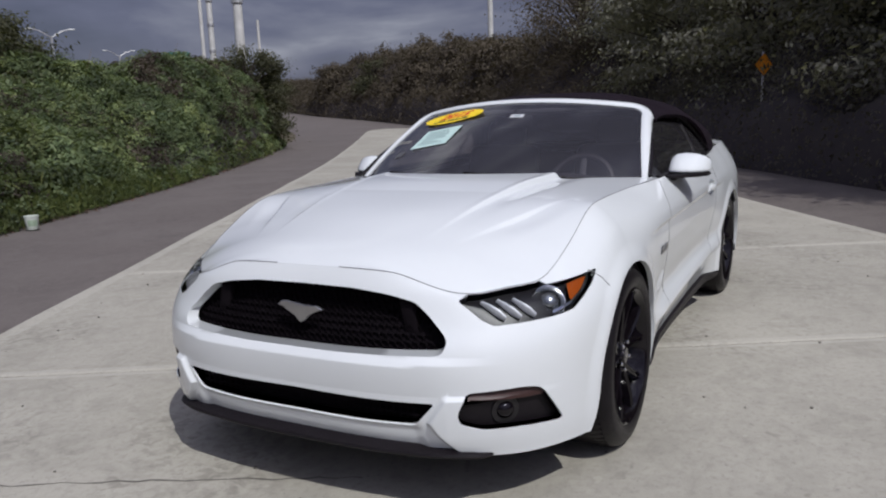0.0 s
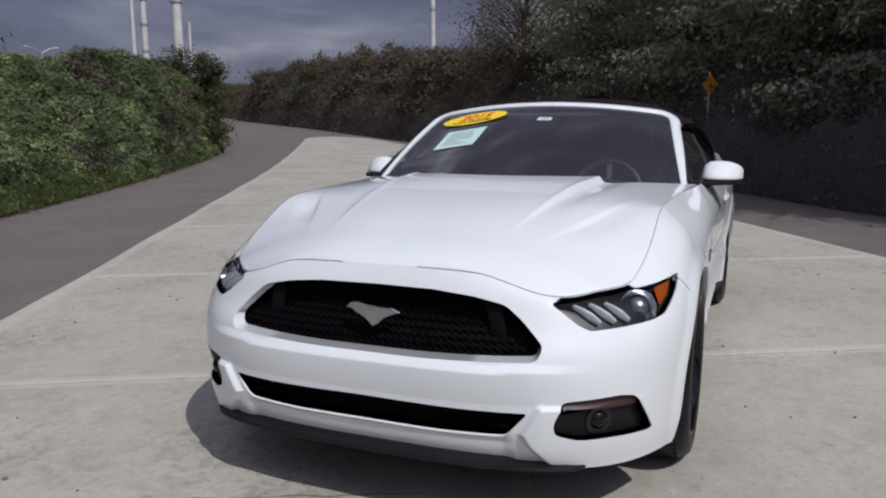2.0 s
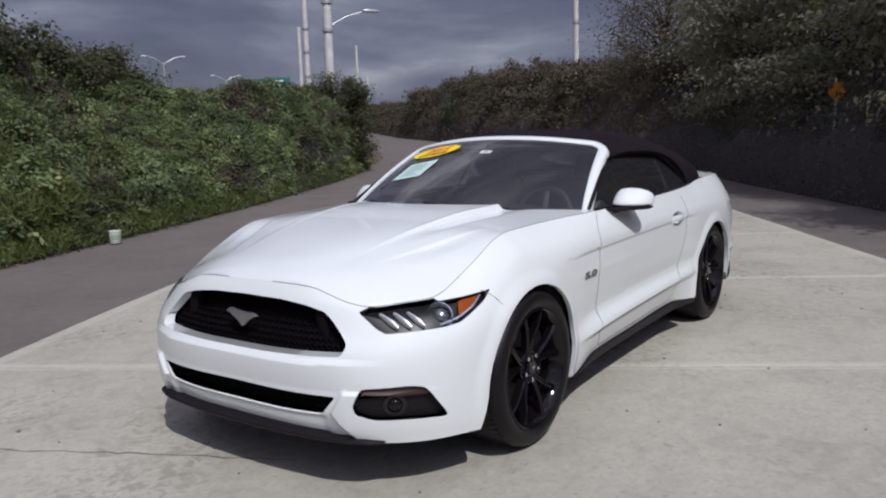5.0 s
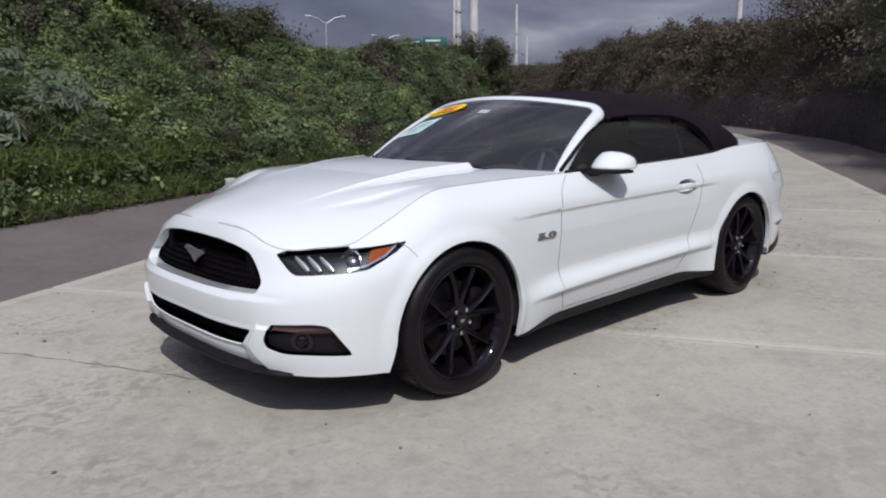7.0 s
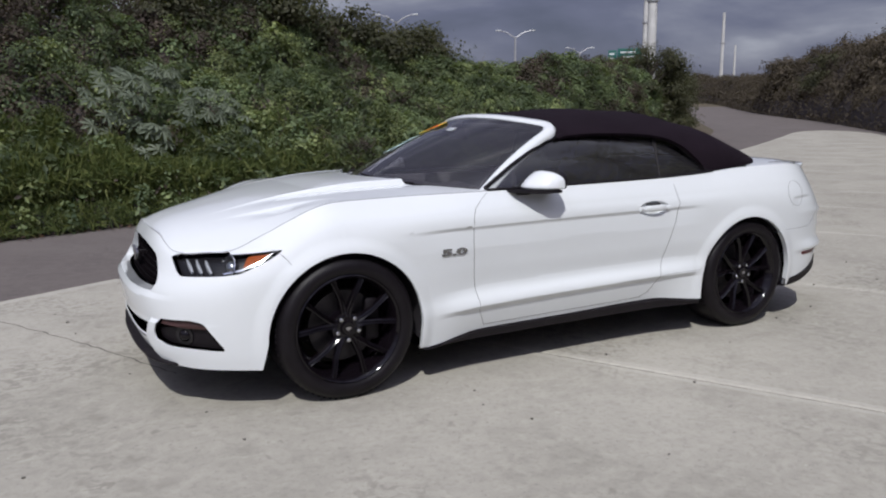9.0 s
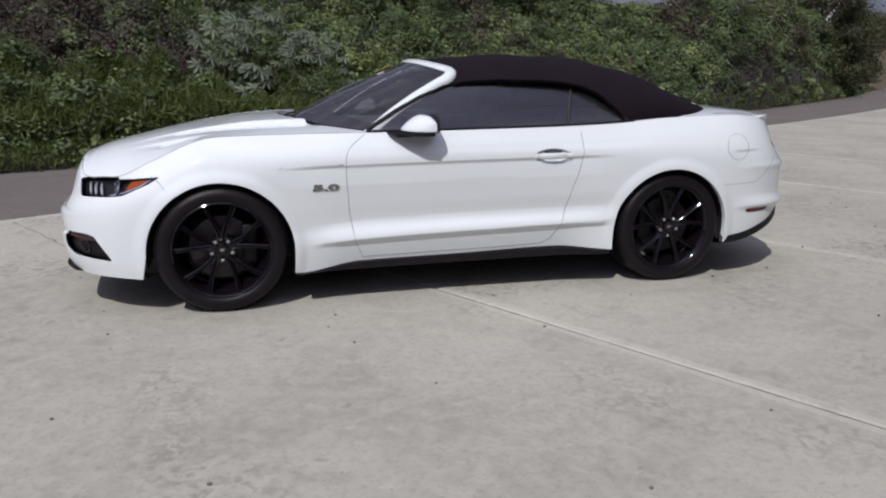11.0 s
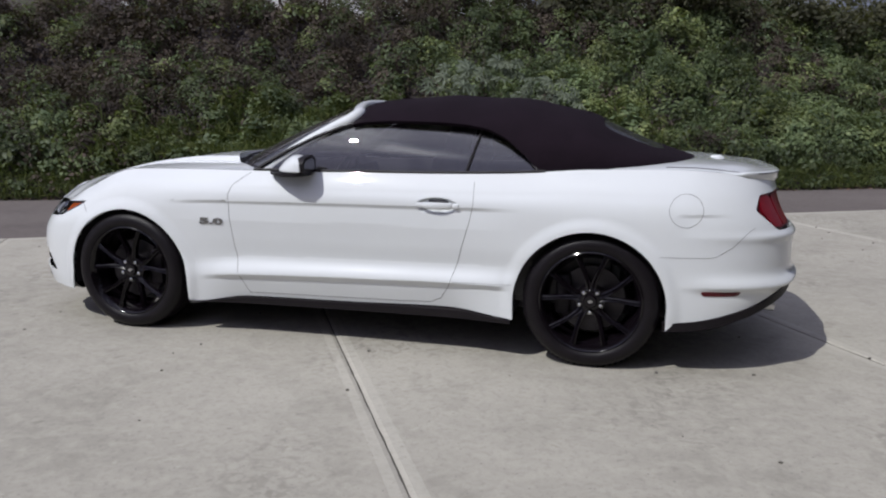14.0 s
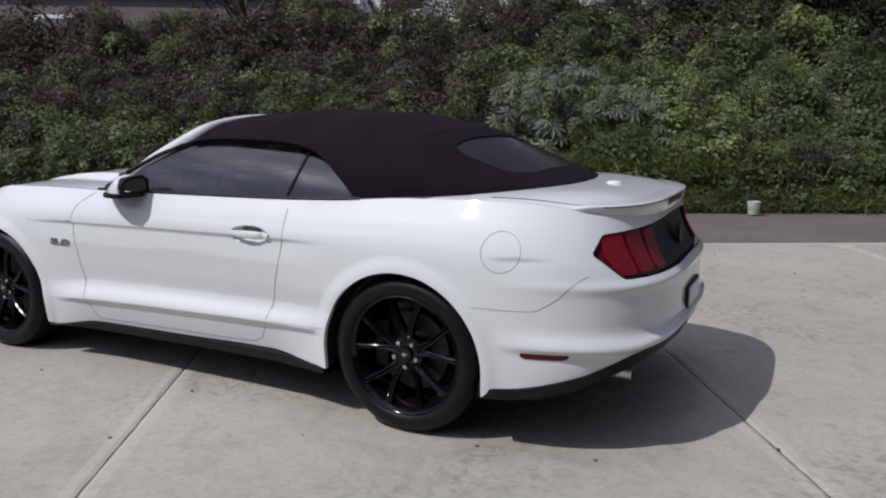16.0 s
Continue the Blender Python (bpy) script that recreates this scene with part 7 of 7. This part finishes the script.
def utility_pole(x, y, base, top, r, bands, lamp=None):
    ob = thing("utility_pole", "pale concrete utility pole behind the greenery", "pole", Matrix.Translation((x, y, base)), "utility poles")
    bm = bmesh.new()
    h = top - base
    bm_cyl(bm, r, r * 0.7, (0, 0, 0), (0, 0, h), 14)
    part("shaft", bm, POLE, ob)
    for z in bands:
        bm = bmesh.new()
        bm_cyl(bm, r * 1.12, r * 1.12, (0, 0, z - base), (0, 0, z - base + 0.14), 14)
        part("steel_band", bm, LAMP_METAL, ob, "dark steel band")
    if lamp:
        z, dx, dy = lamp
        bm = bmesh.new()
        bm_tube(bm, [(0, 0, z - base), (dx * 0.5, dy * 0.5, z - base + 0.5), (dx, dy, z - base + 0.75)], [0.04, 0.033, 0.028], 8)
        arm = part("lamp_arm", bm, LAMP_METAL, ob)
        bm = bmesh.new()
        bm_box(bm, (0.75, 0.25, 0.13), Matrix.Translation((dx * 1.12, dy * 1.12, z - base + 0.76)) @ Matrix.Rotation(math.atan2(dy, dx), 4, "Z"), 0.05)
        part("lamp_head", bm, LAMP_METAL, arm)
    return ob


utility_pole(35.4, 15.9, 0.6, 14.0, 0.16, (7.5,))
utility_pole(21.1, 21.1, 0.0, 13.0, 0.22, (6.2, 7.4, 8.8), (6.4, 1.5, -0.95))
utility_pole(30.9, 32.1, 0.3, 15.0, 0.19, (5.5, 7.0, 8.4))
utility_pole(38.5, 40.3, 0.3, 10.2, 0.17, ())
utility_pole(83.8, 73.9, 4.0, 15.7, 0.26, (9.0, 11.5))
utility_pole(94.0, 80.6, 4.2, 12.2, 0.2, ())


def highway_lamp(x, y, top):
    ob = thing("highway_lamp", "double-armed grey highway lamp beyond the bank", "street lamp", Matrix.Translation((x, y, 0)), "highway lamps")
    bm = bmesh.new()
    bm_cyl(bm, 0.14, 0.08, (0, 0, 0), (0, 0, top - 0.5), 10)
    part("post", bm, LAMP_METAL, ob)
    for q in (-1, 1):
        bm = bmesh.new()
        bm_tube(bm, [(0, 0, top - 0.6), (q * 0.7 * math.cos(0.5), -q * 0.7 * math.sin(0.5), top - 0.15), (q * 1.25 * math.cos(0.5), -q * 1.25 * math.sin(0.5), top)], [0.05, 0.04, 0.03], 6)
        arm = part("arm", bm, LAMP_METAL, ob)
        bm = bmesh.new()
        bm_box(bm, (0.4, 0.2, 0.09), Matrix.Translation((q * 1.4 * math.cos(0.5), -q * 1.4 * math.sin(0.5), top)) @ Matrix.Rotation(-0.5, 4, "Z"), 0.04)
        part("lamp_head", bm, SIGN_WHITE, arm)


highway_lamp(32.3, 48.6, 8.3)
highway_lamp(*(Vector((-3.7, -3.29)) + Vector((0.628, 0.774)) * 88), 9.0)
highway_lamp(*(Vector((0.12, -5.13)) + Vector((0.371, 0.922)) * 58), 8.9)


def road_sign(dx, dy, dist, w, h, z):
    x, y = -3.7 + dx * dist, -3.29 + dy * dist
    ob = thing("gantry_sign", "green highway sign on a gantry beyond the bank", "road sign", Matrix.Translation((x, y, 0)) @ Matrix.Rotation(math.atan2(dy, dx) - math.pi / 2, 4, "Z"), "gantry signs")
    bm = bmesh.new()
    bm_box(bm, (w, 0.08, h), Matrix.Translation((0, 0, z)), 0.02)
    board = part("board", bm, SIGN_GREEN, ob)
    for k in range(2):
        bm = bmesh.new()
        bm_box(bm, (w * (0.6 - 0.15 * k), 0.02, h * 0.14), Matrix.Translation((-w * 0.08, -0.052, z + h * (0.18 - 0.36 * k))))
        part("word_bar", bm, SIGN_WHITE, board)
    for q in (-1, 1):
        bm = bmesh.new()
        bm_cyl(bm, 0.1, 0.1, (q * w * 0.4, 0.12, 0), (q * w * 0.4, 0.12, z + h / 2), 8)
        part("post", bm, LAMP_METAL, ob)


road_sign(0.675, 0.733, 85, 2.6, 1.3, 7.9)
road_sign(0.659, 0.748, 88, 0.9, 1.3, 8.0)


def warning_sign():
    p = uv(12.05, -6.85, 0)
    ob = thing("warning_sign", "orange diamond warning sign half hidden by leaves", "road sign", Matrix.Translation(p) @ Matrix.Rotation(radians(-62), 4, "Z"))
    bm = bmesh.new()
    bm_cyl(bm, 0.03, 0.03, (0, 0.04, 0), (0, 0.04, 2.4), 8)
    part("post", bm, LAMP_METAL, ob)
    bm = bmesh.new()
    bm_prism(bm, [(x, 0, 2.12 + z) for x, z in rounded([(0, 0.24), (0.19, 0), (0, -0.24), (-0.19, 0)], 0.03, 3)], (0, -0.006, 0))
    part("board", bm, SIGN_ORANGE, ob)


warning_sign()


def bucket():
    at = uv(5.75, 5.85, -0.01)
    ob = thing("bucket", "dirty white plastic bucket standing at the foot of the bank", "bucket", Matrix.Translation(at) @ Matrix.Scale(0.62, 4))
    bm = bmesh.new()
    bm_revolve(bm, [(0.0, 0.0), (0.115, 0.0), (0.12, 0.008), (0.142, 0.27), (0.15, 0.275), (0.15, 0.3), (0.142, 0.3), (0.137, 0.285), (0.112, 0.02), (0.0, 0.02)], 28, "z")
    part("body", bm, BUCKET, ob)
    bm = bmesh.new()
    rings = []
    for a in np.linspace(radians(200), radians(290), 14):
        rings.append([bm.verts.new(((r + 0.0015) * math.cos(a), (r + 0.0015) * math.sin(a), z)) for r, z in ((0.126, 0.08), (0.137, 0.21))])
    for p, q in zip(rings, rings[1:]):
        bm.faces.new((p[0], q[0], q[1], p[1]))
    part("label_patch", bm, BUCKET_MARK, ob, "faded green print")
    bm = bmesh.new()
    bm_tube(bm, [(0.148 * math.cos(a), 0.148 * math.sin(a) * 0.4 + 0.1, 0.29 - 0.12 * math.sin(a)) for a in np.linspace(0, math.pi, 14)], 0.003, 5)
    part("wire_handle", bm, LAMP_METAL, ob)


bucket()


def house(u0, u1, v, z1, band, wall, step, seed, text):
    """A long low rendered house behind the bank, with its openings cut as recessed windows."""
    rnd = random.Random(seed)
    ob = thing("house", text, "house", Matrix.Translation(uv((u0 + u1) / 2, v, 0)) @ Matrix.Rotation(TH, 4, "Z"), "houses behind the bank")
    w = u1 - u0
    bm = bmesh.new()
    bm_box(bm, (w, 6, z1), Matrix.Translation((0, 3, z1 / 2)), 0.03)
    part("wall", bm, wall, ob)
    bm = bmesh.new()
    bm_box(bm, (w + 0.2, 6.2, band), Matrix.Translation((0, 3.0, z1 + band / 2)), 0.04)
    part("roof", bm, WALL_WHITE, ob, "flat roof with a deep white edge")
    k = 0
    x = -w / 2 + 1.2
    while x < w / 2 - 1.0:
        bm = bmesh.new()
        bm_box(bm, (1.3, 0.12, 1.1), Matrix.Translation((x, -0.02, z1 - 1.05)), 0.02)
        win = part("window", bm, SIGN_WHITE, ob)
        bm = bmesh.new()
        bm_box(bm, (1.1, 0.05, 0.9), Matrix.Translation((x, -0.07, z1 - 1.05)), 0.01)
        part("pane", bm, PANE_DARK, win)
        x += rnd.uniform(step, step * 1.3)


house(-22.0, -0.9, 19.0, 4.64, 1.1, WALL_DULL, 5.0, 1, "long low house with dull walls and deep white roof edge")
house(-0.4, 8.6, 19.4, 6.4, 0.3, WALL_WHITE, 3.4, 2, "low white house half hidden above the bank")


def pebbles():
    rng = np.random.RandomState(9)
    bm = bmesh.new()
    for _ in range(150):
        p = uv(rng.uniform(-5, 6), rng.uniform(-3.7, 3.3))
        r = rng.uniform(0.004, 0.012)
        bmesh.ops.create_icosphere(bm, subdivisions=1, radius=r, matrix=Matrix.Translation((p.x, p.y, r * 0.4)) @ Matrix.Diagonal((1.0, rng.uniform(0.6, 1.2), 0.6, 1)))
    ob = part("grit", bm, CRACK, None)
    tagged(ob, "scattered grit and crumbs on the concrete", "grit", kind="stuff")


pebbles()
